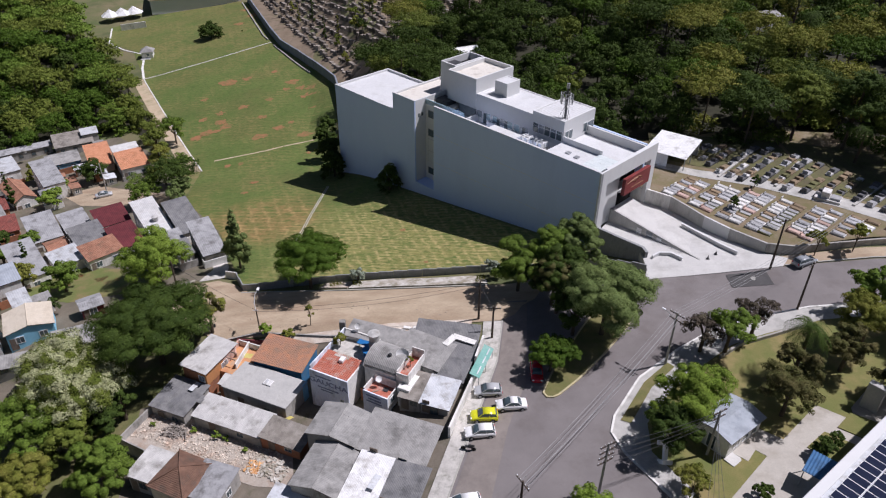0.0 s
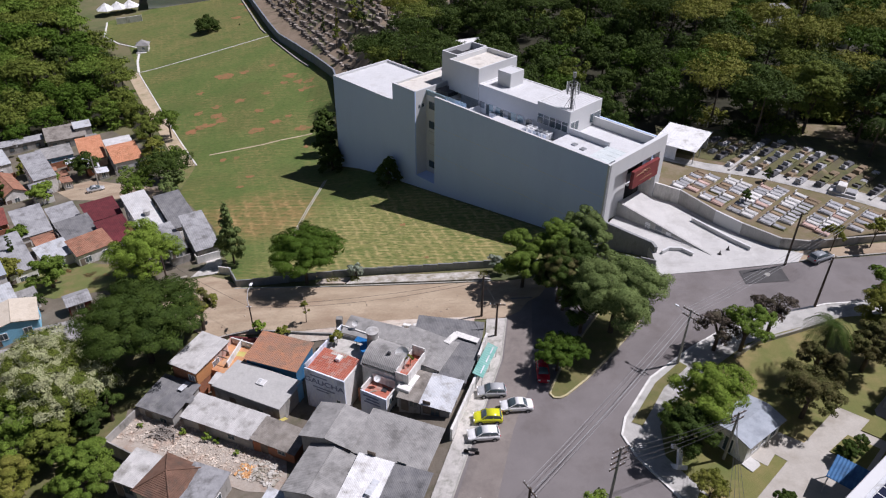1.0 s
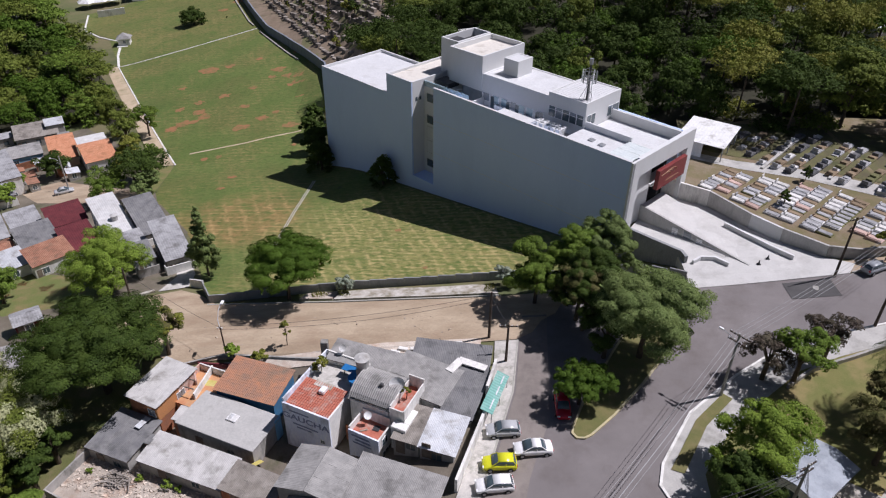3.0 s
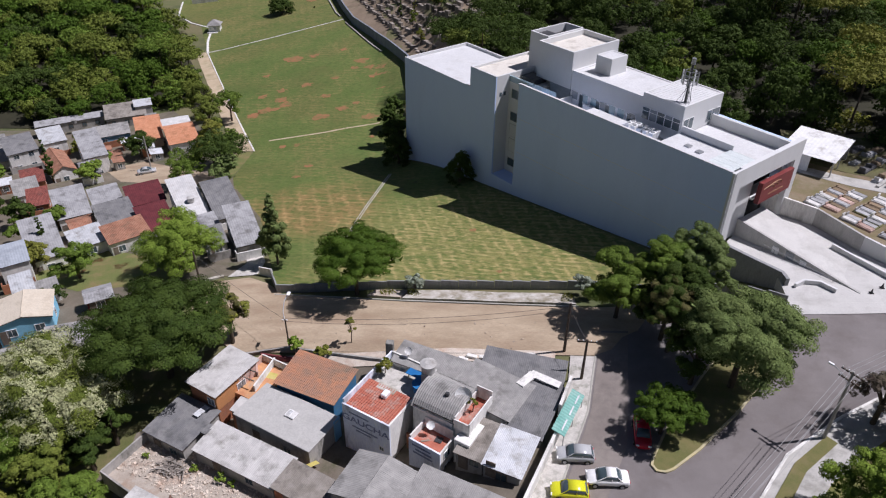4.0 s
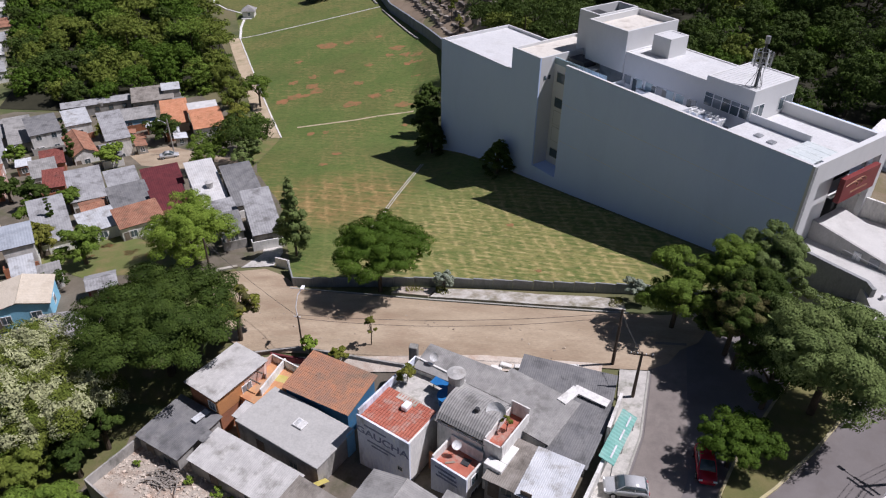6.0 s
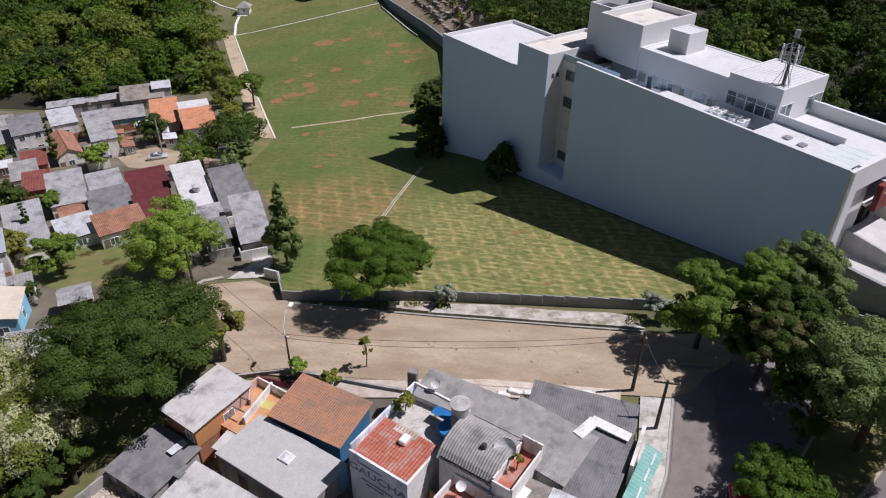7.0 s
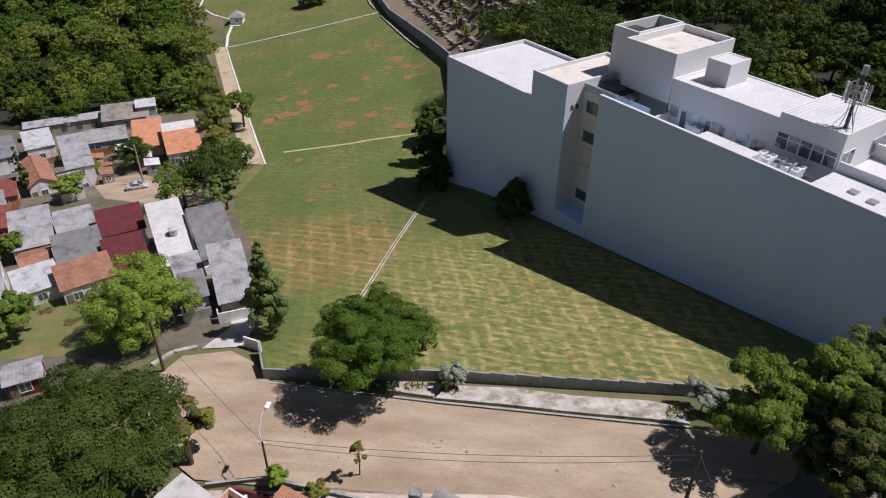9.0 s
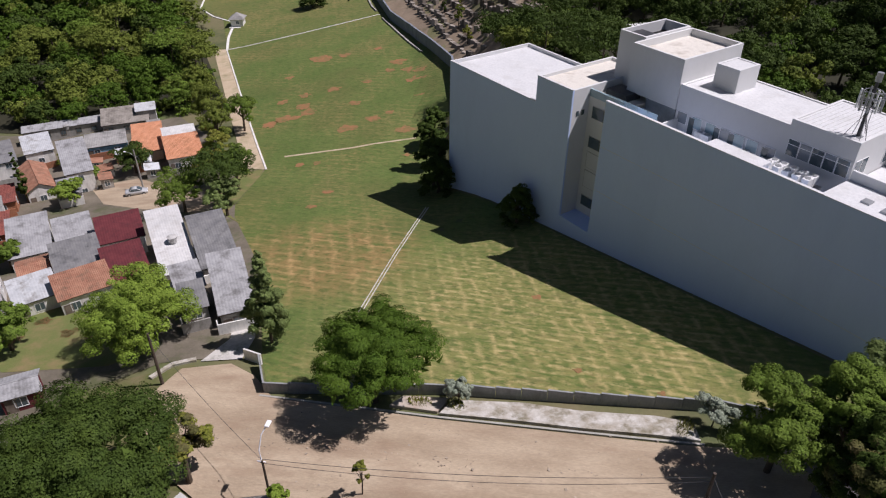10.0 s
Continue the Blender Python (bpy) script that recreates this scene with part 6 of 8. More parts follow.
for k in range(3):
    part("beam", box_mesh((0, 1.5, -0.06, 0.06, -1.75, -1.63)), "rust_wood", terrace, "old roof beam", inner @ pose(-32.6 + k * 0.35, 80.2 - k * 1.5, 0, 0, 0, -20))
house(-31.0, 73.8, -18, 1.9, 1.8, -3.15, "small lean-to under a grey sheet", "brick_wall", "fibre_light", "shed", 0.2, over=0.15, openings="none", name="shed")
slab = house(-25.4, 72.7, -23, 10.6, 5.4, -2.7, "low house with a flat stained concrete roof", "concrete_old", "concrete", "flat", over=0.15, openings="rough")
rl = part("skylight", box_mesh((-0.2, 1.1, -0.2, 0.9, -2.52, -2.3), bevel=0.05), "sheet_white", slab, "white rooflight")
part("pane", box_mesh((-0.05, 0.4, -0.05, 0.75, -2.299, -2.28)), "zinc_pale", rl)
part("side_wall", box_mesh((5.32, 5.45, 1.6, 2.7, -6.5, -2.2)), "plaster_sky", slab, "turquoise wall end")
house(-37.4, 71.4, -21, 5.6, 5.6, -4.0, "low shed with a dark grey fibre-cement roof", "concrete_old", "fibre_dark", "shed", 0.45, openings="rough")
house(-28.7, 67.6, -21, 10.8, 3.7, -3.85, "long narrow house with a pale grey sheet roof", "concrete_old", "fibre_light", "shed", 0.5, openings="rough")
house(-20.7, 64.2, -23, 6.2, 3.3, -3.5, "low house with a brown-grey sheet roof", "brick_wall", "fibre_brown", "shed", 0.4, openings="rough")


def painted_house():
    """The tall whitewashed house with faded lettering and a red tiled roof terrace."""
    h = thing("corner_house", pose(-14.6, 72.3, 0, 0, 0, -25), "tall whitewashed house with faded lettering and a red tiled roof terrace", "house")
    w, d, z0, z1 = 6.2, 4.8, -7, 1.7
    for dims, mat in (((-w / 2, w / 2, -d / 2, -d / 2 + 0.2, z0, z1), "plaster_faded"), ((-w / 2, -w / 2 + 0.2, -d / 2 + 0.2, d / 2 + 4.4, z0, z1 + 0.5), "plaster_faded"), ((w / 2 - 0.2, w / 2, -d / 2 + 0.2, d / 2, z0, z1), "plaster_white"),
                      ((-w / 2 + 0.2, w / 2, d / 2 + 4.2, d / 2 + 4.4, z0, z1 + 0.6), "plaster_white")):
        part("wall", box_mesh(dims), mat, h)
    me = ribbed_mesh(w - 0.4, d - 0.3, 0.3, 0.035, rows=12, step=0.03)
    me.materials.append(MATS["tile_red"])
    tagged(part("roof_tiles", me, "tile_red", h, "red clay tiles", pose(-w / 2 + 0.2, -d / 2 + 0.2, z1 - 0.35, 3)), kind="stuff")
    part("floor", box_mesh((-w / 2 + 0.2, w / 2 + 0.0, d / 2 - 0.1, d / 2 + 4.2, z0, z1 - 0.5)), "old_pavement", h)
    part("whitewash_patch", box_mesh((-1.6, 0.9, d / 2 - 0.9, d / 2 + 0.2, z1 - 0.49, z1 - 0.1), bevel=0.1), "whitewash", h)
    part("box", box_mesh((-0.2, 0.5, 0.6, 1.6, z1 - 0.2, z1 + 0.35), bevel=0.08), "white_metal", h, "white plastic tank lid")
    cu = bpy.data.curves.new("lettering", "FONT")
    cu.body, cu.size, cu.align_x, cu.extrude, cu.offset = "GAUCHA", 1.25, "CENTER", 0.006, 0.025
    tmp = new("lettering", cu)
    bpy.context.view_layer.update()
    me = bpy.data.meshes.new_from_object(tmp.evaluated_get(bpy.context.evaluated_depsgraph_get()))
    bpy.data.objects.remove(tmp)
    me.materials.clear()
    me.materials.append(MATS["letter_blue"])
    part("lettering", me, "letter_blue", h, "faded dark blue painted word", pose(-0.1, -d / 2 - 0.012, -0.4, 90) @ Matrix.Diagonal((1.18, 0.92, 1, 1)))
    for i, (x0, x1, z) in enumerate(((-2.2, 0.4, 0.75), (-1.9, 1.5, -1.15), (-1.4, 0.6, -1.6))):
        part("lettering_line", box_mesh((x0, x1, -d / 2 - 0.008, -d / 2 - 0.002, z, z + 0.22)), "letter_blue", h, "illegible faded painted line")
    opening(h, pose(2.0, -d / 2, -2.6), 0.5, 0.5)
    return h


material("letter_blue", (0.13, 0.16, 0.27), (0.29, 0.33, 0.45), 2.2, fine=7, contrast=0.5)
painted_house()


def annex():
    h = thing("annex", pose(-8.3, 68.7, 0, 0, 0, -27), "narrow whitewashed annex with a red-floored roof yard", "house")
    w, d, z0, z1 = 3.9, 2.9, -6, 0.9
    for dims, mat in (((-w / 2, w / 2, -d / 2, -d / 2 + 0.18, z0, z1), "plaster_faded"), ((-w / 2, -w / 2 + 0.18, -d / 2 + 0.18, d / 2, z0, z1 + 0.3), "plaster_white"), ((w / 2 - 0.18, w / 2, -d / 2 + 0.18, d / 2, z0, z1), "plaster_white"), ((-w / 2 + 0.18, w / 2 - 0.18, d / 2 - 0.18, d / 2, z0, z1 + 0.8), "plaster_white")):
        part("wall", box_mesh(dims), mat, h)
    part("floor", box_mesh((-w / 2 + 0.18, w / 2 - 0.18, -d / 2 + 0.18, d / 2 - 0.18, z0, z1 - 0.6)), "tile_red", h)
    for i, (x0, x1, z) in enumerate(((-1.5, 0.8, 0.15), (-1.1, 0.9, -0.4), (-1.4, 1.0, -0.9))):
        part("lettering_line", box_mesh((x0, x1, -d / 2 - 0.008, -d / 2 - 0.002, z, z + 0.25)), "letter_blue", h, "illegible faded painted line")
    for z in (-0.6, -2.6):
        opening(h, pose(w / 2, -0.2, z, 0, 0, 90), 1.0, 1.0)
    part("brick_passage", box_mesh((-w / 2 - 1.7, -w / 2 - 0.01, 0.4, 0.6, z0, -1.2)), "brick_wall", h)


annex()


def arched_house():
    h = thing("workshop", pose(-7.4, 72.9, 0, 0, 0, -24), "house under an arched grey corrugated roof", "house")
    w, d, top = 4.8, 5.4, 2.6
    shell(h, w, d, -6, top, "plaster_white")
    n = 7
    prev = None
    board = part("roof", box_mesh((-w / 2, w / 2, -d / 2, d / 2, top - 0.12, top)), "rust_wood", h)
    for i in range(n):
        a0, a1 = math.pi * (0.14 + 0.72 * i / n), math.pi * (0.14 + 0.72 * (i + 1) / n)
        R = 3.1
        p0 = Vector((0, -R * math.cos(a0), top - 1.3 + R * 0.8 * math.sin(a0)))
        p1 = Vector((0, -R * math.cos(a1), top - 1.3 + R * 0.8 * math.sin(a1)))
        me = ribbed_mesh(w + 0.5, (p1 - p0).length + 0.05, 0.25, 0.032)
        me.materials.append(MATS["fibre_grey"])
        part("roof_sheet", me, "fibre_grey", board, m=plane_frame(Vector((-w / 2 - 0.25, p0.y, p0.z)), (1, 0, 0), p1 - p0))
    part("gable", box_mesh((-w / 2 + 0.02, w / 2 - 0.02, -1.7, 1.7, top, top + 0.7)), "concrete_old", h)
    part("vent", box_mesh((0.4, 0.8, -0.9, -0.5, top + 1.0, top + 1.5), bevel=0.05), "dark_metal", h, "dark roof vent")


arched_house()
house(-9.2, 78.3, -19, 9.4, 3.0, 1.9, "long house under a grey corrugated roof", "plaster_white", "fibre_grey", "shed", 0.4, openings="none")
house(-2.6, 75.0, -28, 7.2, 5.2, 1.9, "house under a wide grey corrugated roof", "plaster_white", "fibre_grey", "shed", 0.55, openings="none")
house(0.8, 79.2, -9, 9.0, 3.4, 1.9, "house with a dark patched roof beside the street", "concrete_old", "fibre_dark", "shed", 0.3, openings="none")
house(2.2, 73.2, -19, 3.6, 7.2, 1.5, "shop with a dark sheet roof at the street", "concrete_old", "fibre_dark", "shed", 0.6, openings="none")
house(-0.2, 67.4, -19, 3.8, 4.8, 1.15, "house with a pale ribbed metal roof", "concrete_old", "zinc_pale", "shed", 0.5)
house(-3.5, 68.6, -20, 2.9, 4.6, 1.1, "house with a brownish patched sheet roof", "concrete_old", "fibre_brown", "shed", 0.5, openings="rough")
patio = thing("roof_yard", pose(-4.3, 71.2, 0, 0, 0, -25), "small walled roof yard with a red floor and plants", "terrace")
part("floor", box_mesh((-0.8, 0.8, -2.3, 2.3, -4, 2.3)), "tile_red", patio)
for dims in ((-0.95, -0.804, -2.3, 2.3, 1.5, 3.3), (0.804, 0.95, -2.45, 2.3, -3, 3.3), (-0.95, 0.804, -2.45, -2.304, -3, 3.1), (-0.95, 0.95, 2.304, 2.44, 1.5, 3.9)):
    part("wall", box_mesh(dims), "plaster_white", patio)
trunk = tree("potted_palm", -4.4, 71.4, "small shaggy plant in the roof yard", "plant", z=2.3, height=1.9, rx=0.7, rz=0.6, leafmat="leaf_olive", lobes=6, leaves=420, leaf=0.14, trunk=0.06)
tree("potted_shrub", -14.8, 77.0, "leafy green plant on the roof terrace", "plant", z=1.2, height=2.2, rx=1.3, rz=0.9, leafmat="leaf_olive", lobes=8, leaves=900, leaf=0.18, trunk=0.06)


ledge = thing("roof_ledge", pose(-4.4, 68.6, 0, 0, 0, -25), "white-painted ledge between two roofs", "ledge")
part("slab", box_mesh((-1.2, 0.6, -1.2, -0.2, -3.0, 1.72), bevel=0.04), "plaster_white", ledge)
part("slab", box_mesh((-0.1, 0.6, -0.196, 2.0, -3.0, 1.72), bevel=0.04), "plaster_white", ledge)


def water_tank(x, y, z):
    t = thing("water_tank", pose(x, y, z), "grey round water tank on a concrete stand", "water tank")
    part("stand", box_mesh((-0.7, 0.7, -0.7, 0.7, -3.2, 0)), "concrete", t)
    bm = bmesh.new()
    bmesh.ops.create_cone(bm, cap_ends=True, segments=20, radius1=0.72, radius2=0.85, depth=1.2, matrix=Matrix.Translation((0, 0, 0.6)))
    part("body", bm, "fibre_light", t)
    bm = bmesh.new()
    bmesh.ops.create_cone(bm, cap_ends=True, segments=20, radius1=0.92, radius2=0.35, depth=0.22, matrix=Matrix.Translation((0, 0, 1.31)))
    part("lid", bm, "fibre_light", t)


water_tank(-9.6, 75.4, 3.6)
tarp = thing("blue_tank", pose(-10.8, 75.6, 1.2, 0, 0, -25), "blue plastic tank and tarpaulin on the terrace", "tank")
bm = bmesh.new()
bmesh.ops.create_cone(bm, cap_ends=True, segments=18, radius1=0.8, radius2=1.0, depth=1.2, matrix=Matrix.Translation((0.8, -0.6, 0.6)))
part("body", bm, "tarp_blue", tarp)
part("sheet", box_mesh((-1.6, 1.0, -0.1, 0.9, 1.1, 1.16)), "tarp_blue", tarp)
for i in range(3):
    part("post", tube(bmesh.new(), [(-1.5 + i * 1.2, 0.4, -0.1), (-1.5 + i * 1.2, 0.4, 1.1)], 0.05, sides=5), "wood_pole", tarp)
aw = thing("shop_awning", pose(5.35, 72.4, 0, 0, 0, 69), "faded green shop awning with white script", "awning")
me = ribbed_mesh(6.4, 1.5, 0.4, 0.02)
me.materials.append(MATS["awning_green"])
part("canopy", me, "awning_green", aw, m=plane_frame(Vector((-3.2, -0.95, 2.45)), (1, 0, 0), (0, 1.5, 0.45)))
for i, (a, b) in enumerate(((-2.7, -1.1), (-0.4, 1.0), (1.4, 2.8))):
    part("lettering_line", box_mesh((a, b, 0.45, 0.62, 0.03, 0.045)), "zinc_pale", aw, "illegible white script", plane_frame(Vector((0, -0.95, 2.47)), (1, 0, 0), (0, 1.5, 0.45)))
for x in (-3.0, 0, 3.0):
    part("post", tube(bmesh.new(), [(x, -0.8, 0.4), (x, -0.8, 2.45)], 0.05, sides=5), "grey_metal", aw)
for pts, lab in (([(6.0, 77.5, 2.9), (4.7, 73, 2.9)], "whitewashed shop front wall"), ([(4.5, 70.4, 2.4), (1.0, 60.8, 2.0)], "pale street-side yard wall")):
    thing("front_wall", Matrix(), lab, "wall", kind="structure", bm=ribbon(bmesh.new(), pts, 0.3, 0, depth=0.6, absolute=True), mat="plaster_white")
house(-13.2, 63.0, -19, 6.6, 5.4, 0.0, "workshop under a wide grey gabled roof", "concrete_old", "fibre_grey", "cross", 0.8, openings="rough")
house(-5.4, 60.8, -20, 9.2, 6.2, -0.4, "long workshop under a dark grey sheet roof", "concrete_old", "fibre_grey", "shed", 0.7, openings="rough")
house(-14.0, 56.4, -19, 6.2, 6.8, -0.8, "shed under a grey corrugated roof", "concrete_old", "fibre_grey", "cross", 0.8, openings="rough")
house(-8.7, 54.8, -18, 4.4, 6.6, -0.7, "shed under a bright white sheet roof", "concrete_old", "sheet_white", "shed", 0.5)
house(-4.3, 53.6, -18, 4.2, 6.0, -0.6, "shed under a dark grey sheet roof", "concrete_old", "fibre_dark", "shed", 0.5)
hip_roof(-32.6, 57.4, -23, 5.2, 5.6, -3.3, 1.6, "small house with a brown tiled hipped roof", "plaster_cream", "tile_brown")
house(-28.6, 56.4, -18, 4.6, 5.0, -3.5, "low house with a smooth grey roof", "concrete_old", "fibre_town", "shed", 0.5, "plain")
house(-37.0, 59.2, -20, 4.2, 4.4, -4.0, "small shed with a grey sheet roof", "concrete_old", "fibre_light", "shed", 0.3)
house(-18.6, 52.6, -19, 4.4, 4.0, -2.6, "shed with a translucent patched roof", "concrete_old", "zinc_pale", "shed", 0.3)


def rubble_yard():
    level = lambda x, y: max(-5.75, ground(x, y) + 0.1)
    drape("yard_floor", [(-43.4, 64.4), (-41.4, 69.6), (-40.6, 71), (-20.0, 63.4), (-18.6, 57.0), (-24, 57.6), (-30, 60.0), (-38, 61.8)], "rubble", 0.0, "dusty pale yard floor strewn with debris", "yard", step=1.5, height=level, skirt=2.0)
    g = np.random.default_rng(4)

    def heap(name, label, n, x0, y0, dx, dy, big, mat):
        bm = bmesh.new()
        for i in range(n):
            k = g.uniform(-1, 1), g.uniform(-1, 1)
            x, y = x0 + dx[0] * k[0] + dy[0] * k[1], y0 + dx[1] * k[0] + dy[1] * k[1]
            sz = g.uniform(0.03, 0.08) + g.uniform() ** 5 * big
            v = box(bm, -sz, sz, -sz * g.uniform(0.4, 1), sz * g.uniform(0.4, 1), -0.1, sz * g.uniform(0.3, 0.9))
            m = pose(x, y, level(x, y) + 0.03, g.uniform(-25, 25), g.uniform(-25, 25), g.uniform(0, 180))
            for q in v:
                q.co = m @ q.co
        thing(name, Matrix(), label, "rubble", kind="stuff", bm=bm, mat=mat)

    heap("rubble", "broken bricks and plaster lying in the yard", 1900, -31.6, 64.6, (10.2, -3.6), (0.9, 2.5), 0.14, "rubble")
    heap("rubble", "broken blocks heaped at the yard's end", 420, -22.6, 60.4, (2.6, -1.0), (0.4, 1.6), 0.24, "whitewash")
    heap("brick_heap", "heap of orange brick waste in the yard", 260, -24.6, 60.6, (0.9, -0.3), (0.2, 0.9), 0.2, "brick_waste")
    bm = bmesh.new()
    for i in range(60):
        x, y = -36.7 + g.normal() * 0.95, 66.5 + g.normal() * 0.55
        ln = g.uniform(0.25, 1.0)
        v = box(bm, -ln, ln, -g.uniform(0.03, 0.11), 0.05, 0, 0.04)
        m = pose(x, y, level(x, y) + 0.06 + g.uniform(0, 0.55), g.uniform(-10, 10), g.uniform(-14, 14), -30 + g.normal() * 38)
        for q in v:
            q.co = m @ q.co
    thing("timber_pile", Matrix(), "heap of old grey boards in the yard", "timber", kind="stuff", bm=bm, mat="old_board")
    thing("yard_wall", Matrix(), "grey block wall round the rubble yard", "wall", kind="structure", bm=ribbon(bmesh.new(), [(-41.0, 70.6, -4.5), (-43.5, 64.3, -4.5), (-38, 61.7, -4.6), (-35.0, 60.9, -4.7)], 0.2, 0, depth=4, absolute=True), mat="concrete_old")
    for x, y, r in ((-34.2, 66.6, 0.6), (-30.8, 65.6, 0.9), (-29.4, 65.2, 0.5), (-26.3, 63.2, 0.5), (-40.2, 67.6, 0.5)):
        tree("weed", x, y, "green weed clump growing in the rubble yard", "weed", "yard weeds", z=level(x, y), height=r * 1.2, rx=r, rz=r * 0.5, leafmat="leaf_bright", lobes=6, leaves=160, leaf=0.16, trunk=0.03)


material("brick_waste", (0.52, 0.26, 0.10), (0.60, 0.36, 0.17), 1.2, fine=6, bump=0.4, island=0.25)
rubble_yard()
thing("garden_wall", Matrix(), "low weathered wall at the unpaved street's edge", "wall", kind="structure", bm=ribbon(bmesh.new(), [(-33.8, 82.2), (-28.6, 83.2), (-20, 82.4), (-15.6, 82.0)], 0.25, 0.5), mat="concrete_old")
thing("garden_wall", Matrix(), "red painted low wall behind the houses", "wall", kind="structure", bm=ribbon(bmesh.new(), [(-31.6, 82.0), (-27.4, 81.6)], 0.25, 0.9), mat="tile_wine")
BR = random.Random(3)
for i in range(9):
    x = -6.2 + i * 0.95 + BR.uniform(-0.3, 0.3)
    y = 82.3 + BR.uniform(-0.5, 0.5)
    thing("wall_remnant", pose(x, y, ground(x, y) + 0.15, 0, 0, BR.uniform(-25, 25)), "white broken piece of a low street wall", "rubble", "broken wall pieces", bm=box_mesh((-BR.uniform(0.3, 0.8), BR.uniform(0.3, 0.8), -0.25, 0.3, -0.2, BR.uniform(0.15, 0.6)), bevel=0.05), mat="plaster_white")
chimney = thing("chimney_block", pose(-14.9, 80.8, 0), "small stone block on a roof corner", "chimney", bm=box_mesh((-0.45, 0.45, -0.4, 0.4, -2, 2.6), bevel=0.06), mat="concrete_old")


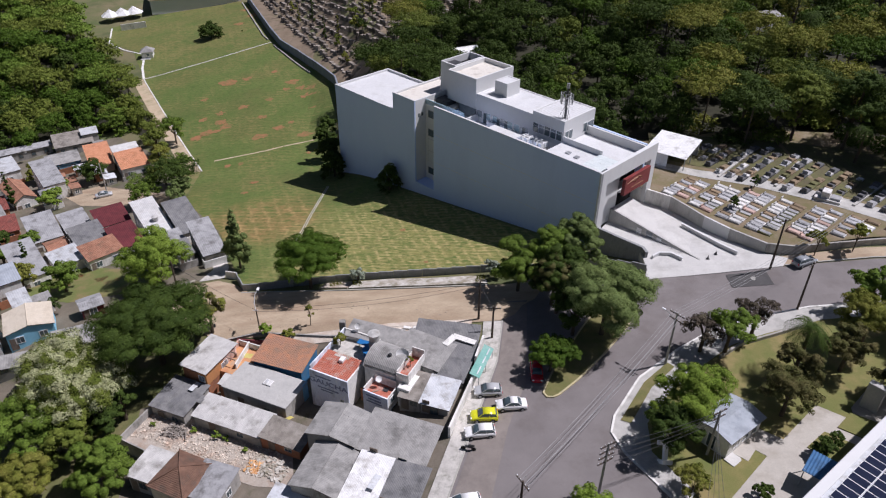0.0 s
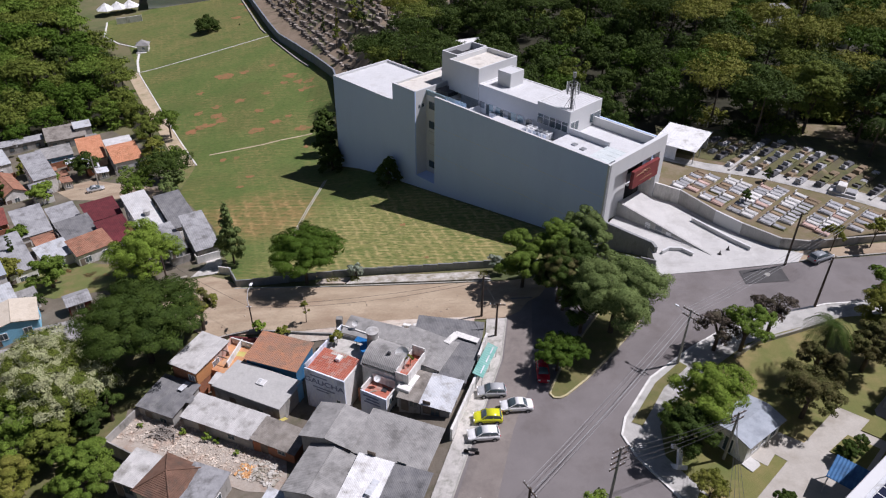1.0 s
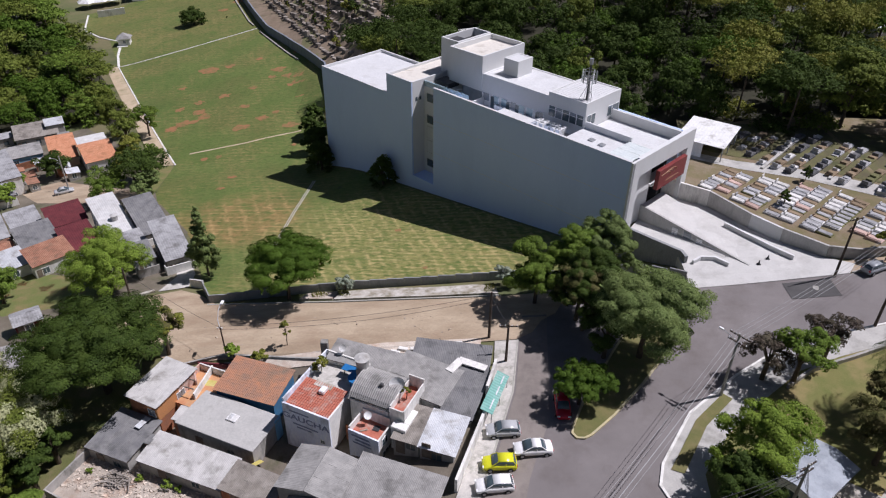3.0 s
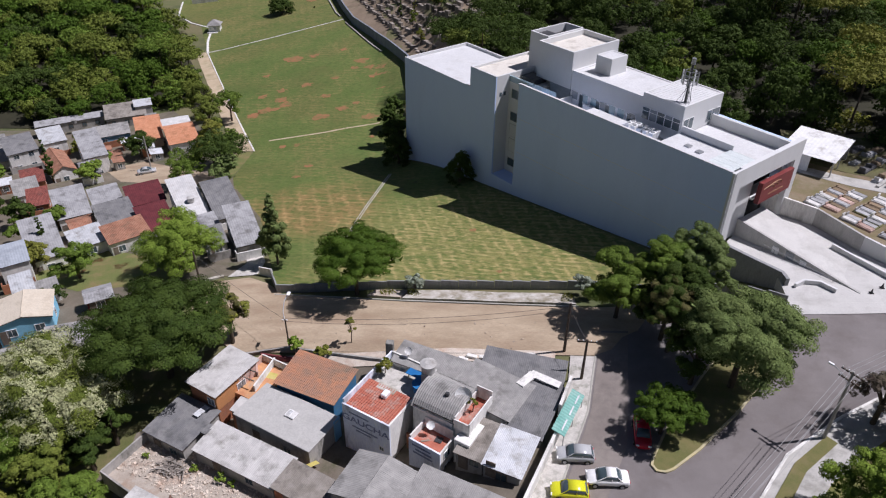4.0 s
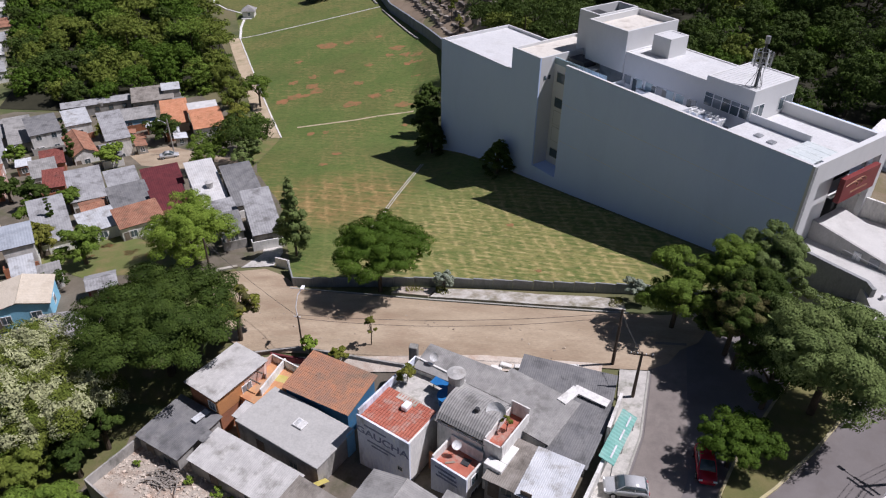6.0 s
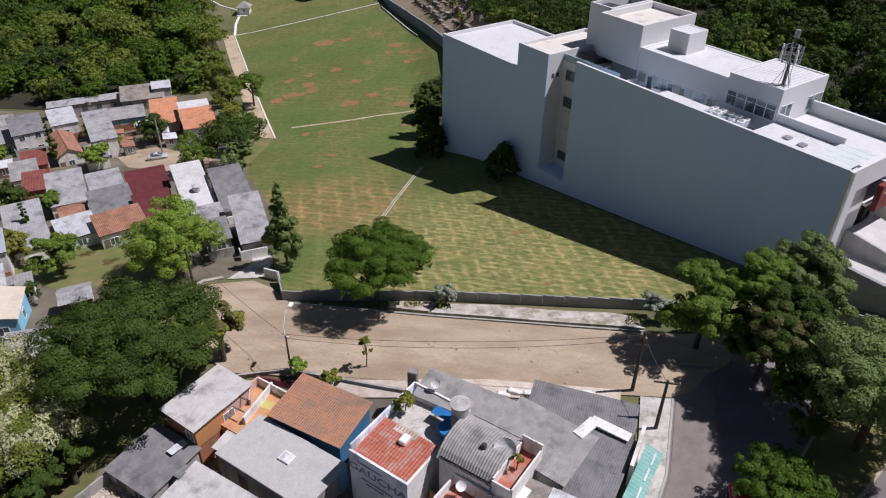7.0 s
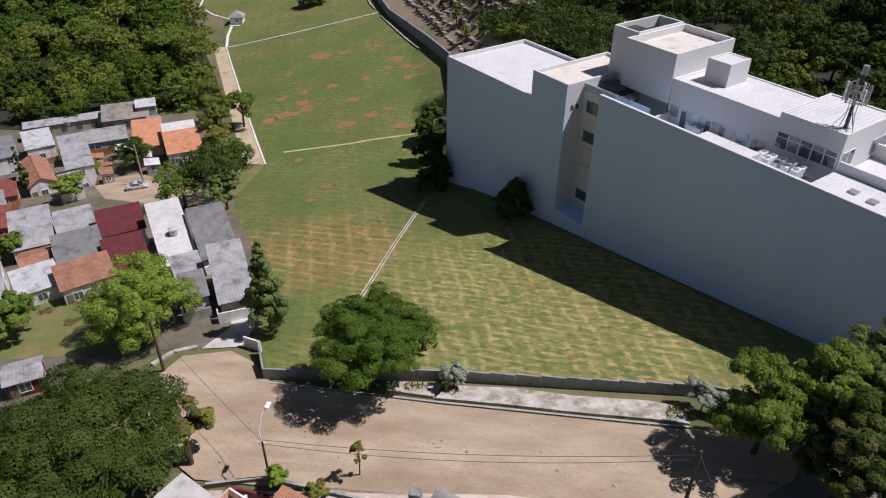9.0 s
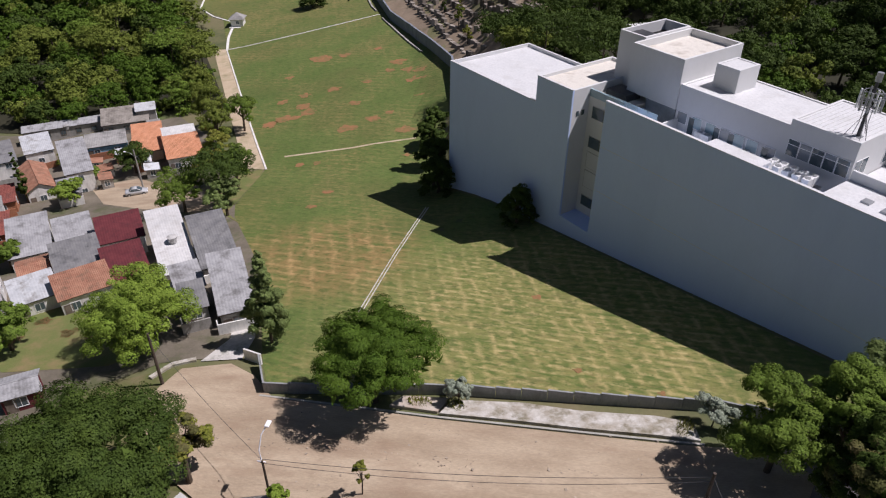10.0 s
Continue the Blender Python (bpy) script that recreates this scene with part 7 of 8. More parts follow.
# the houses down the slope
TOWN = [
    (-99.2, 181.8, 31, 6.2, 7.0, 3.2, "plaster_cream", "tile_orange", "shed", "orange-roofed house at the wood's edge"),
    (-95.9, 176.0, 31, 5.8, 5.0, 2.7, "plaster_cream", "tile_orange", "shed", "lower orange-roofed front of a cream house"),
    (-89.7, 179.2, 34, 6.6, 4.8, 3.9, "plaster_white", "zinc_bright", "shed", "house with a pale metal roof"),
    (-85.8, 173.3, 34, 7.0, 8.4, 3.2, "plaster_white", "tile_orange", "shed", "orange-roofed white house beside the wood"),
    (-111.6, 192.7, 31, 10.4, 7.4, 2.8, "concrete_old", "fibre_brown", "shed", "low shed with a dark brown-grey roof"),
    (-107.6, 195.6, 31, 4.4, 3.2, 3.9, "concrete_old", "sheet_white", "shed", "small lean-to under a white metal sheet"),
    (-125.6, 187.7, 35, 17.0, 2.4, 2.8, "concrete_old", "fibre_light", "shed", "long low shed row at the wood's edge"),
    (-108.4, 179.4, 33, 8.4, 5.2, 2.8, "plaster_sky", "fibre_grey", "shed", "light blue house with a grey roof"),
    (-103.1, 161.9, 40, 4.9, 12.4, 5.6, "plaster_white", "fibre_light", "shed", "two-storey white house with a grey roof"),
    (-109.4, 157.2, 45, 5.0, 12.0, 3.2, "plaster_white", "tile_old", "cross", "white house with a brown tiled gable roof"),
    (-122.6, 174.8, 42, 5.6, 7.4, 3.5, "plaster_white", "zinc_pale", "shed", "white house with a pale roof"),
    (-124.1, 164.6, 44, 6.6, 8.2, 5.2, "plaster_white", "fibre_dark", "shed", "white house with a dark roof and balcony"),
    (-131.6, 165.4, 41, 5.6, 12.5, 3.2, "concrete_old", "fibre_grey", "shed", "wide house with a grey roof"),
    (-140.0, 164.4, 41, 8.0, 8.5, 3.2, "concrete_old", "fibre_grey", "shed", "house with a grey roof"),
    (-128.4, 150.6, 42, 7.0, 8.6, 3.0, "plaster_white", "fibre_light", "shed", "weathered house with a pale grey roof"),
    (-109.3, 147.7, 37, 4.4, 5.4, 2.7, "brick_wall", "tile_rust", "shed", "low house with a red roof"),
    (-97.8, 133.4, 34, 3.6, 5.8, 2.7, "brick_wall", "tile_rust", "shed", "low house with a red-brown roof"),
    (-113.4, 132.6, 38, 7.0, 12.0, 3.0, "pink_wall", "tile_old", "gable", "pinkish house with a brown tile roof"),
    (-85.9, 127.0, 38, 5.6, 9.6, 3.3, "plaster_white", "fibre_light", "shed", "white house with a grey roof"),
    (-80.2, 129.8, 40, 5.2, 7.0, 3.1, "concrete_old", "fibre_light", "shed", "house with a pale grey roof"),
    (-71.9, 129.6, 37, 6.2, 6.2, 3.7, "plaster_white", "tile_wine", "shed", "house with a dark wine-red roof"),
    (-64.6, 119.6, 40, 5.2, 7.4, 2.5, "plaster_white", "tile_wine", "shed", "lower house with a dark wine-red roof"),
    (-61.0, 125.6, 37, 4.5, 14.5, 2.8, "plaster_white", "zinc_bright", "shed", "house with a bright pale roof"),
    (-54.6, 126.0, 36, 4.9, 11.6, 2.9, "concrete_old", "fibre_dark", "shed", "house with a dark grey roof beside the lawn"),
    (-45.6, 113.2, 32, 4.0, 10.6, 2.9, "concrete_old", "fibre_town", "shed", "narrow house with a grey roof beside the lawn"),
    (-53.0, 115.6, 38, 3.4, 4.6, 2.6, "plaster_white", "fibre_light", "shed", "small house with a grey roof in the lane"),
    (-49.6, 110.8, 34, 2.8, 4.4, 2.4, "plaster_white", "fibre_dark", "shed", "low outbuilding with a dark roof in the lane"),
    (-72.2, 119.9, 41, 6.0, 7.6, 3.2, "concrete_old", "fibre_dark", "shed", "house with a weathered dark grey roof"),
    (-66.9, 113.6, 45, 6.6, 4.8, 2.9, "plaster_white", "tile_old", "shed", "house with an old brown tile roof"),
    (-78.3, 118.3, 42, 3.9, 5.0, 2.8, "brick_wall", "tile_old", "gable", "small brick house with a tile roof"),
    (-73.1, 111.9, 46, 5.2, 4.8, 2.6, "plaster_white", "zinc_pale", "shed", "shed with a pale sheet roof"),
    (-79.8, 109.8, 41, 5.0, 11.4, 3.2, "plaster_white", "fibre_light", "shed", "house with a wide grey roof"),
    (-78.6, 101.3, 40, 4.0, 4.8, 4.6, "plaster_white", "roof_slate", "shed", "white house with a blue-grey roof"),
    (-95.6, 112.0, 38, 4.6, 6.2, 2.9, "plaster_cream", "grass_roof", "shed", "house with a greenish mossy roof"),
    (-87.4, 102.6, 34, 4.0, 5.0, 2.9, "pink_wall", "tile_old", "shed", "pinkish house with a brown roof"),
    (-66.8, 87.4, 30, 6.8, 6.0, 3.0, "plaster_aqua", "roof_sand", "cross", "light blue house with a pale gabled roof"),
    (-59.0, 92.3, 36, 3.4, 3.2, 2.3, "tile_wine", "fibre_light", "gable", "small shack with a sagging pale roof"),
    (-74.4, 87.0, 38, 4.0, 3.6, 2.8, "plaster_white", "sheet_white", "shed", "white house with a white roof"),
    (-72.0, 82.6, 34, 4.4, 3.0, 2.8, "plaster_white", "fibre_grey", "shed", "house with a grey metal roof"),
    (-69.6, 79.6, 20, 14.0, 2.2, 2.4, "concrete_old", "fibre_grey", "shed", "long shed with a grey roof"),
    (-57.0, 82.4, 24, 6.0, 3.6, 2.5, "concrete_old", "fibre_grey", "shed", "shed with a wide grey roof"),
    (-78.6, 91.6, 36, 3.6, 4.2, 2.8, "plaster_white", "fibre_light", "shed", "pale-roofed house on the slope"),
    (-72.0, 94.1, 40, 2.6, 4.0, 3.0, "plaster_white", "sheet_white", "shed", "small white house with a white roof"),
    (-98.2, 152.4, 40, 3.6, 5.0, 2.6, "plaster_white", "fibre_light", "shed", "small white outbuilding between two houses"),
    (-105.0, 139.6, 40, 4.6, 6.0, 2.9, "plaster_white", "fibre_grey", "shed", "small house with a grey roof"),
    (-120.0, 141.0, 38, 5.6, 7.5, 3.0, "plaster_white", "fibre_light", "shed", "weathered house with a pale roof on the slope"),
]
material("zinc_bright", (0.44, 0.44, 0.435), (0.56, 0.555, 0.545), 0.7, fine=6, vary=0.08, stain=(0.42, 0.40, 0.37), stain_amount=0.7, stain_scale=0.5, local=True)
material("roof_sand", (0.50, 0.44, 0.35), (0.56, 0.50, 0.41), 0.7, fine=6, vary=0.08, stain=(0.42, 0.35, 0.26), stain_amount=0.6, stain_scale=0.5, local=True)
material("grass_roof", (0.22, 0.27, 0.20), (0.28, 0.32, 0.26), 0.7, fine=7, vary=0.1)
for x, y, rot, w, d, h, wall, roof, kind, label in TOWN:
    roof = {"fibre_light": "fibre_town", "sheet_white": "zinc_town", "zinc_pale": "zinc_town"}.get(roof, roof)
    house(x, y, rot, w, d, ground(x, y) + h, label, wall, roof, kind, min(2.4, d * (0.14 if kind == "shed" else 0.1) + 0.3), "ribs" if roof[:4] != "tile" else "tiles" if roof != "tile_wine" else "ribs", group="houses down the slope",
          base=min(ground(x + a * 6, y + b * 6) for a in (-1, 1) for b in (-1, 1)) - 0.5)


def town_clutter():
    """Sheds, yard walls, tanks and dishes in the gaps between the houses down the slope."""
    g = random.Random(41)

    def free(x, y, r):
        for hx, hy, rot, w, d in [t[:5] for t in TOWN]:
            c, s = math.cos(radians(rot)), math.sin(radians(rot))
            a, b = (x - hx) * c + (y - hy) * s, -(x - hx) * s + (y - hy) * c
            if abs(a) < w / 2 + r and abs(b) < d / 2 + r:
                return False
        return True

    tries = sheds = walls = 0
    while tries < 900 and sheds < 16:
        tries += 1
        t = g.choice(TOWN)
        x, y = t[0] + g.uniform(-9, 9), t[1] + g.uniform(-10, 10)
        w, d = g.uniform(2.2, 3.4), g.uniform(2.0, 3.2)
        lawn_edge = -40 - (y - 100) * 0.62
        if x > lawn_edge - 4 or y < 90 or not free(x, y, 1.2) or abs((x + 82) * 0.55 - (y - 153) * 0.83) < 9:
            continue
        roof = g.choice(("fibre_dark", "fibre_grey", "fibre_brown", "zinc_pale", "tile_old"))
        words = {"fibre_dark": "dark sheet", "fibre_grey": "grey sheet", "fibre_brown": "brown-stained", "zinc_pale": "pale metal", "tile_old": "old tiled"}[roof]
        house(x, y, t[2] + g.choice((0, 90)), w, d, ground(x, y) + g.uniform(2.0, 2.5), "small back-yard shed under a " + words + " roof", g.choice(("concrete_old", "brick_wall", "plaster_white")), roof, "shed", 0.3, "ribs", name="shed", group="back-yard sheds")
        TOWN.append((x, y, t[2], w, d, 0, "", "", "", ""))
        sheds += 1
    for t in TOWN[:46]:
        x, y, rot, w, d = t[:5]
        if g.random() < 0.75 and y > 90:
            c, s = math.cos(radians(rot)), math.sin(radians(rot))
            at = lambda a, b: (x + a * c - b * s, y + a * s + b * c)
            e = d / 2 + g.uniform(1.2, 2.6)
            pts = [at(-w / 2 - 0.5, -d / 2 - 0.3), at(-w / 2 - 0.5, -e), at(w / 2, -e)]
            if all(free(px, py, 0.2) for px, py in pts[1:]):
                kind, words = g.choice((("concrete_old", "grey block"), ("plaster_white", "white plastered"), ("brick_wall", "bare brick")))
                thing("yard_wall", Matrix(), words + " wall round a small yard", "wall", kind="structure", bm=ribbon(bmesh.new(), pts, 0.16, g.uniform(1.3, 1.9)), mat=kind)
        if g.random() < 0.1 and t[5] > 2.5:
            c, s = math.cos(radians(rot)), math.sin(radians(rot))
            px, py = x + g.uniform(-0.3, 0.3) * w * c, y + g.uniform(-0.3, 0.3) * w * s
            z = ground(x, y) + t[5] + min(2.4, d * 0.14 + 0.3) * 0.5 + 0.12
            col = g.choice(("fibre_light", "fibre_grey", "fibre_grey"))
            tank = thing("roof_tank", pose(px, py, z), ("pale" if col == "fibre_light" else "grey") + " water tank on a house roof", "water tank", "roof tanks")
            bm = bmesh.new()
            bmesh.ops.create_cone(bm, cap_ends=True, segments=14, radius1=0.55, radius2=0.68, depth=0.9, matrix=Matrix.Translation((0, 0, 0.4)))
            part("body", bm, col, tank)
            bm = bmesh.new()
            bmesh.ops.create_cone(bm, cap_ends=True, segments=14, radius1=0.74, radius2=0.3, depth=0.18, matrix=Matrix.Translation((0, 0, 0.94)))
            part("lid", bm, col, tank)


town_clutter()
thing("yard_wall", Matrix(), "long grey block wall along the gully", "wall", kind="structure", bm=ribbon(bmesh.new(), [(-78, 76.2), (-66, 79.6), (-54, 83.6)], 0.2, 1.6), mat="concrete_old")
thing("garden_wall", Matrix(), "white wall closing the street's end", "wall", kind="structure", bm=ribbon(bmesh.new(), [(-47.5, 97), (-46.4, 99.6), (-44.2, 100.8)], 0.5, 0.35), mat="whitewash")
thing("garden_wall", Matrix(), "white garden wall beside the conifer", "wall", kind="structure", bm=ribbon(bmesh.new(), [(-38.9, 101.8), (-36.6, 101.0)], 0.2, 1.5), mat="plaster_white")
for pts, wd in (([(0.4, 75.7, 2.6), (1.9, 77.7, 2.62)], 1.0), ([(1.6, 77.7, 2.63), (4.8, 76.3, 2.5)], 1.0)):
    thing("roof_flashing", Matrix(), "white-painted strip sealing the roof joint", "flashing", bm=ribbon(bmesh.new(), pts, wd, 0, depth=0, height=lambda x, y: 2.42, absolute=True), mat="plaster_white")


# ---- small things on and beside the roofs ----
def dish(x, y, z, r, turn, label):
    d = thing("satellite_dish", pose(x, y, z, 0, 0, turn), label, "satellite dish", "satellite dishes")
    bm = bmesh.new()
    rings = []
    for i in range(4):
        q = i / 3 * r
        rings.append([bm.verts.new((q * math.cos(k * math.pi / 8), q * math.sin(k * math.pi / 8), q * q * 0.35 / r)) for k in range(16)] if i else [bm.verts.new((0, 0, 0))])
    for k in range(16):
        bm.faces.new((rings[0][0], rings[1][k], rings[1][(k + 1) % 16]))
        for a, b in zip(rings[1:], rings[2:]):
            bm.faces.new((a[k], b[k], b[(k + 1) % 16], a[(k + 1) % 16]))
    part("bowl", bm, "sheet_white", d, m=pose(0, 0, 0.75, 48))
    part("mast", tube(bmesh.new(), [(0, 0.05, -0.1), (0, 0.05, 0.75)], 0.04, sides=6), "grey_metal", d)
    part("arm", tube(bmesh.new(), [(0, 0.0, 0.75), (0, -r * 0.75, 0.85 + r * 0.55)], 0.02, sides=5), "grey_metal", d)


dish(-5.4, 72.2, 2.9, 0.95, -10, "large pale satellite dish on the roof edge")
dish(-8.6, 69.6, 0.9, 0.45, 20, "small satellite dish on the annex wall")
dish(-12.4, 79.0, 2.3, 0.45, 10, "small satellite dish on a grey roof")
JR = random.Random(5)
for x, y, z, rot, ln, m, lab in ((-35.6, 72.8, -3.3, 65, 1.8, "zinc_pale", "loose metal sheet on the roof edge"),
                                 (-33.9, 70.4, -3.4, 70, 1.5, "fibre_dark", "loose dark sheet on the roof edge"), (-9.0, 68.6, 0.35, 20, 0.9, "rust_wood", "old board on the annex floor"), (-7.6, 68.9, 0.35, 70, 0.8, "dark_metal", "black scrap on the annex floor"),
                                 (-7.9, 54.0, 0.0, 66, 2.2, "zinc_pale", "loose pale sheet on the shed roof")):
    o = thing("loose_sheet" if m != "rust_wood" else "loose_board", pose(x, y, z, JR.uniform(-3, 3), JR.uniform(-3, 3), rot), lab, "roof scrap", "roof scraps", bm=box_mesh((-ln / 2, ln / 2, -0.1 if m == "rust_wood" else -0.4, 0.1 if m == "rust_wood" else 0.4, 0.02, 0.05), bevel=0.008), mat=m)
sheet = thing("hanging_cloth", pose(-21.4, 67.8, -4.4, 0, 25, 60), "yellowish plastic sheet hanging between two roofs", "cloth", bm=box_mesh((-1.1, 1.1, -0.3, 0.3, 0, 0.03)), mat="plastic_yellow")


def pebbles():
    """Loose stones, clods and leaf litter on the unpaved street."""
    g, bm = np.random.default_rng(6), bmesh.new()
    for i in range(420):
        x, y = g.uniform(-44, 6), 0.0
        y = (84.2 + 94.2) / 2 + (g.uniform(-1, 1) ** 3 if i % 2 else g.uniform(-1, 1)) * 5.0
        sz = g.uniform(0.02, 0.05) + g.uniform() ** 8 * 0.1
        v = box(bm, -sz, sz, -sz * 0.7, sz * 0.7, -0.05, sz * 0.6)
        m = pose(x, y, ground(x, y) + 0.12, g.uniform(-20, 20), g.uniform(-20, 20), g.uniform(0, 180))
        for q in v:
            q.co = m @ q.co
    thing("pebbles", Matrix(), "loose stones and clods on the unpaved street", "stones", kind="stuff", bm=bm, mat="pebble")


material("pebble", (0.27, 0.215, 0.16), (0.42, 0.36, 0.29), 0.6, island=0.25)
pebbles()
# ---- hut and buildings far behind the lawn ----
hut = thing("hut", pose(-116.6, 270.6, ground(-116.6, 270.6) - 0.1, 0, 0, 12), "small white hut with a grey pyramid roof on the lawn", "hut")
part("wall", box_mesh((-2.0, 2.0, -2.0, 2.0, 0, 2.7)), "plaster_white", hut)
bm = bmesh.new()
tip = bm.verts.new((0, 0, 4.4))
low = [bm.verts.new(p) for p in ((-2.6, -2.6, 2.6), (2.6, -2.6, 2.6), (2.6, 2.6, 2.6), (-2.6, 2.6, 2.6))]
for i in range(4):
    bm.faces.new((low[i], low[(i + 1) % 4], tip))
bm.faces.new(low[::-1])
part("roof", bm, "fibre_grey", hut)
opening(hut, pose(0.3, -2.0, 1.0), 0.9, 1.0)
part("step", box_mesh((-2.4, 3.6, -3.4, -2.0, 0, 0.2)), "kerb_white", hut)
hall = thing("long_hall", pose(-119.8, 345.4, ground(-113, 335) - 1.6, 0, 0, 19), "long low white building behind the lawn", "building")
part("wall", box_mesh((-20, 20, -14, 14, 0, 6.2)), "wall_white", hall)
part("roof", box_mesh((-20.4, 20.4, -14.4, 14.4, 6.2, 6.6)), "sand_path", hall)
for i in range(3):
    t = thing("tent_roof", pose(-150 + i * 4.2, 318 + i * 3, ground(-150, 318), 0, 0, 20 * i), "white peaked tent roof", "tent", "tents")
    bm = bmesh.new()
    tip = bm.verts.new((0, 0, 5.5))
    low = [bm.verts.new((4.2 * math.cos(a * math.pi / 3), 4.2 * math.sin(a * math.pi / 3), 2.6)) for a in range(6)]
    for k in range(6):
        bm.faces.new((low[k], low[(k + 1) % 6], tip))
    part("canopy", bm, "sheet_white", t)
    part("pole", tube(bmesh.new(), [(0, 0, 0), (0, 0, 5.4)], 0.08, sides=5), "grey_metal", t)
thing("far_wall", Matrix(), "white wall beside the tents", "wall", kind="structure", bm=ribbon(bmesh.new(), [(-141, 306), (-131, 309)], 0.4, 2.6), mat="plaster_white")
house(-176, 300, 20, 10, 8, ground(-176, 300) + 3, "grey-roofed house among the trees", "plaster_white", "fibre_dark", "gable", 1.5, "plain")
for x, y, w, d, h, wall, roof, lab in ((-172, 205, 9, 8, 3.2, "plaster_white", "fibre_town", "far grey-roofed house below the wood"), (-180, 216, 8, 9, 4.0, "plaster_white", "zinc_bright", "far pale-roofed house below the wood"), (-189, 228, 9, 8, 3.4, "concrete_old", "fibre_town", "far grey house below the wood"),
                                       (-198, 241, 10, 9, 3.4, "plaster_cream", "tile_old", "far tile-roofed house below the wood"), (-209, 254, 10, 10, 4.2, "plaster_white", "fibre_light", "far house with a pale roof below the wood"), (-220, 268, 10, 10, 4.2, "plaster_white", "fibre_town", "far grey house beyond the wood")):
    house(x, y, 42, w, d, ground(x, y) + h, lab, wall, roof, "shed", 0.8, "ribs", group="far houses")
for x, y, w, d, h, roof, lab in ((4, 206, 12, 5, 3.0, "sheet_white", "long pale-roofed chapel row among the trees"), (100, 226, 12, 7, 3.4, "fibre_grey", "grey-roofed cemetery building among the trees"), (112, 199, 3.0, 3.0, 2.6, "sheet_white", "small white mausoleum among the trees")):
    house(x, y, 25, w, d, ground(x, y) + h, lab, "plaster_white", roof, "gable", 0.9, "ribs", name="cemetery_building", group="cemetery buildings")


# ---- cemetery ----
GA = Vector((0.66, -0.75, 0))
GB = Vector((0.75, 0.66, 0))


def grave(slab, head, low, tall):
    g = thing("grave", Matrix(), "flat " + {"grave_white": "white marble", "grave_grey": "grey granite", "grave_dark": "dark granite", "grave_brown": "brown stone", "grave_pink": "pinkish stone", "grave_green": "mossy overgrown"}[slab] + " grave slab with a low headstone", "grave", "graves")
    part("slab", box_mesh((-1.14, 1.14, -0.57, 0.57, -0.4, low), bevel=0.03), slab, g)
    part("cover", box_mesh((-0.85, 0.98, -0.43, 0.43, low + 0.002, low + 0.09), bevel=0.02), head, g)
    part("headstone", box_mesh((-1.02, -0.86, -0.36, 0.36, low + 0.002, low + tall), bevel=0.03), head, g)
    return g


PROTO = [grave("grave_white", "grave_white", 0.35, 0.35), grave("grave_grey", "grave_grey", 0.3, 0.3), grave("grave_white", "grave_grey", 0.28, 0.4), grave("grave_brown", "grave_brown", 0.2, 0.3), grave("grave_pink", "grave_pink", 0.3, 0.45),
         grave("grave_green", "grave_grey", 0.18, 0.5), grave("grave_dark", "grave_dark", 0.35, 0.75), grave("grave_grey", "grave_white", 0.3, 0.6)]
def crypt(stone, words, tall):
    g = thing("crypt", Matrix(), words + " raised crypt with a headstone", "crypt", "crypts of the upper plot")
    part("body", box_mesh((-1.15, 1.15, -0.66, 0.66, -0.4, 0.4), bevel=0.05), stone, g)
    part("cover", box_mesh((-0.95, 1.05, -0.54, 0.54, 0.402, 0.52), bevel=0.04), stone, g)
    part("headstone", box_mesh((-1.12, -0.9, -0.5, 0.5, 0.402, tall * 0.75), bevel=0.05), stone, g)
    return g


PROTO += [crypt("grave_dark", "dark granite", 1.3), crypt("grave_brown", "brown stone", 1.1), crypt("grave_grey", "grey weathered", 1.4), crypt("grave_green", "mossy dark", 1.0)]
used = set()
CR = random.Random(21)


def put_grave(k, x, y, turn):
    m = pose(x, y, plateau(x, y), 0, 0, turn)
    if k not in used:
        used.add(k)
        PROTO[k].matrix_basis = m
    else:
        copy_thing(PROTO[k], m)


GRAVE_FIELD = [(37, 118.5), (42.6, 114), (46.8, 107), (50, 103), (54.5, 98.8), (58.2, 97.9), (73, 99.5), (108, 101.8), (108, 135), (40, 138)]
start = Vector((41.2, 114.6, 0))
for col in range(17):
    a = col * 2.35 + (col // 2) * 0.9
    for row in range(11):
        p = start + GA * a + GB * (1.3 + row * 1.18 + max(0, a - 19) * 0.30)
        lane = 127.9 + (p.x - 41.9) * -0.66 if p.x < 80 else 102
        if p.y > lane - 2.6 or p.x > 79 or CR.random() < 0.08 or not inside(GRAVE_FIELD, p.x, p.y):
            continue
        put_grave(CR.choice((0, 1, 1, 1, 2, 3, 3, 4, 5, 5, 7, 7)), p.x, p.y, math.degrees(math.atan2(GA.y, GA.x)) + CR.uniform(-2, 2))
for col in range(20):
    a = -6 + col * 2.4 + (col // 3) * 0.6
    for row in range(11):
        p = start + GA * a + GB * (14.5 + row * 1.62 + CR.uniform(-0.2, 0.2))
        lane = 127.9 + (p.x - 41.9) * -0.66
        if p.y < lane + 2.4 or p.x > 84 or CR.random() < 0.12 or (p.x < 52.5 and p.y > 122) or inside(WOOD_N, p.x, p.y) or p.x < 43:
            continue
        put_grave(CR.choice((8, 8, 9, 9, 10, 10, 11, 7, 8, 1)), p.x, p.y, math.degrees(math.atan2(GA.y, GA.x)) + 90 + CR.uniform(-3, 3))
drape("grave_soil", [(43, 131.5), (52, 126), (60, 121.6), (70, 114.2), (84, 105), (94, 108), (94, 128), (76, 134), (60, 139), (45, 143)], "grave_soil", 0.04, "dark bare ground between the crypts", "ground", step=3, height=plateau)
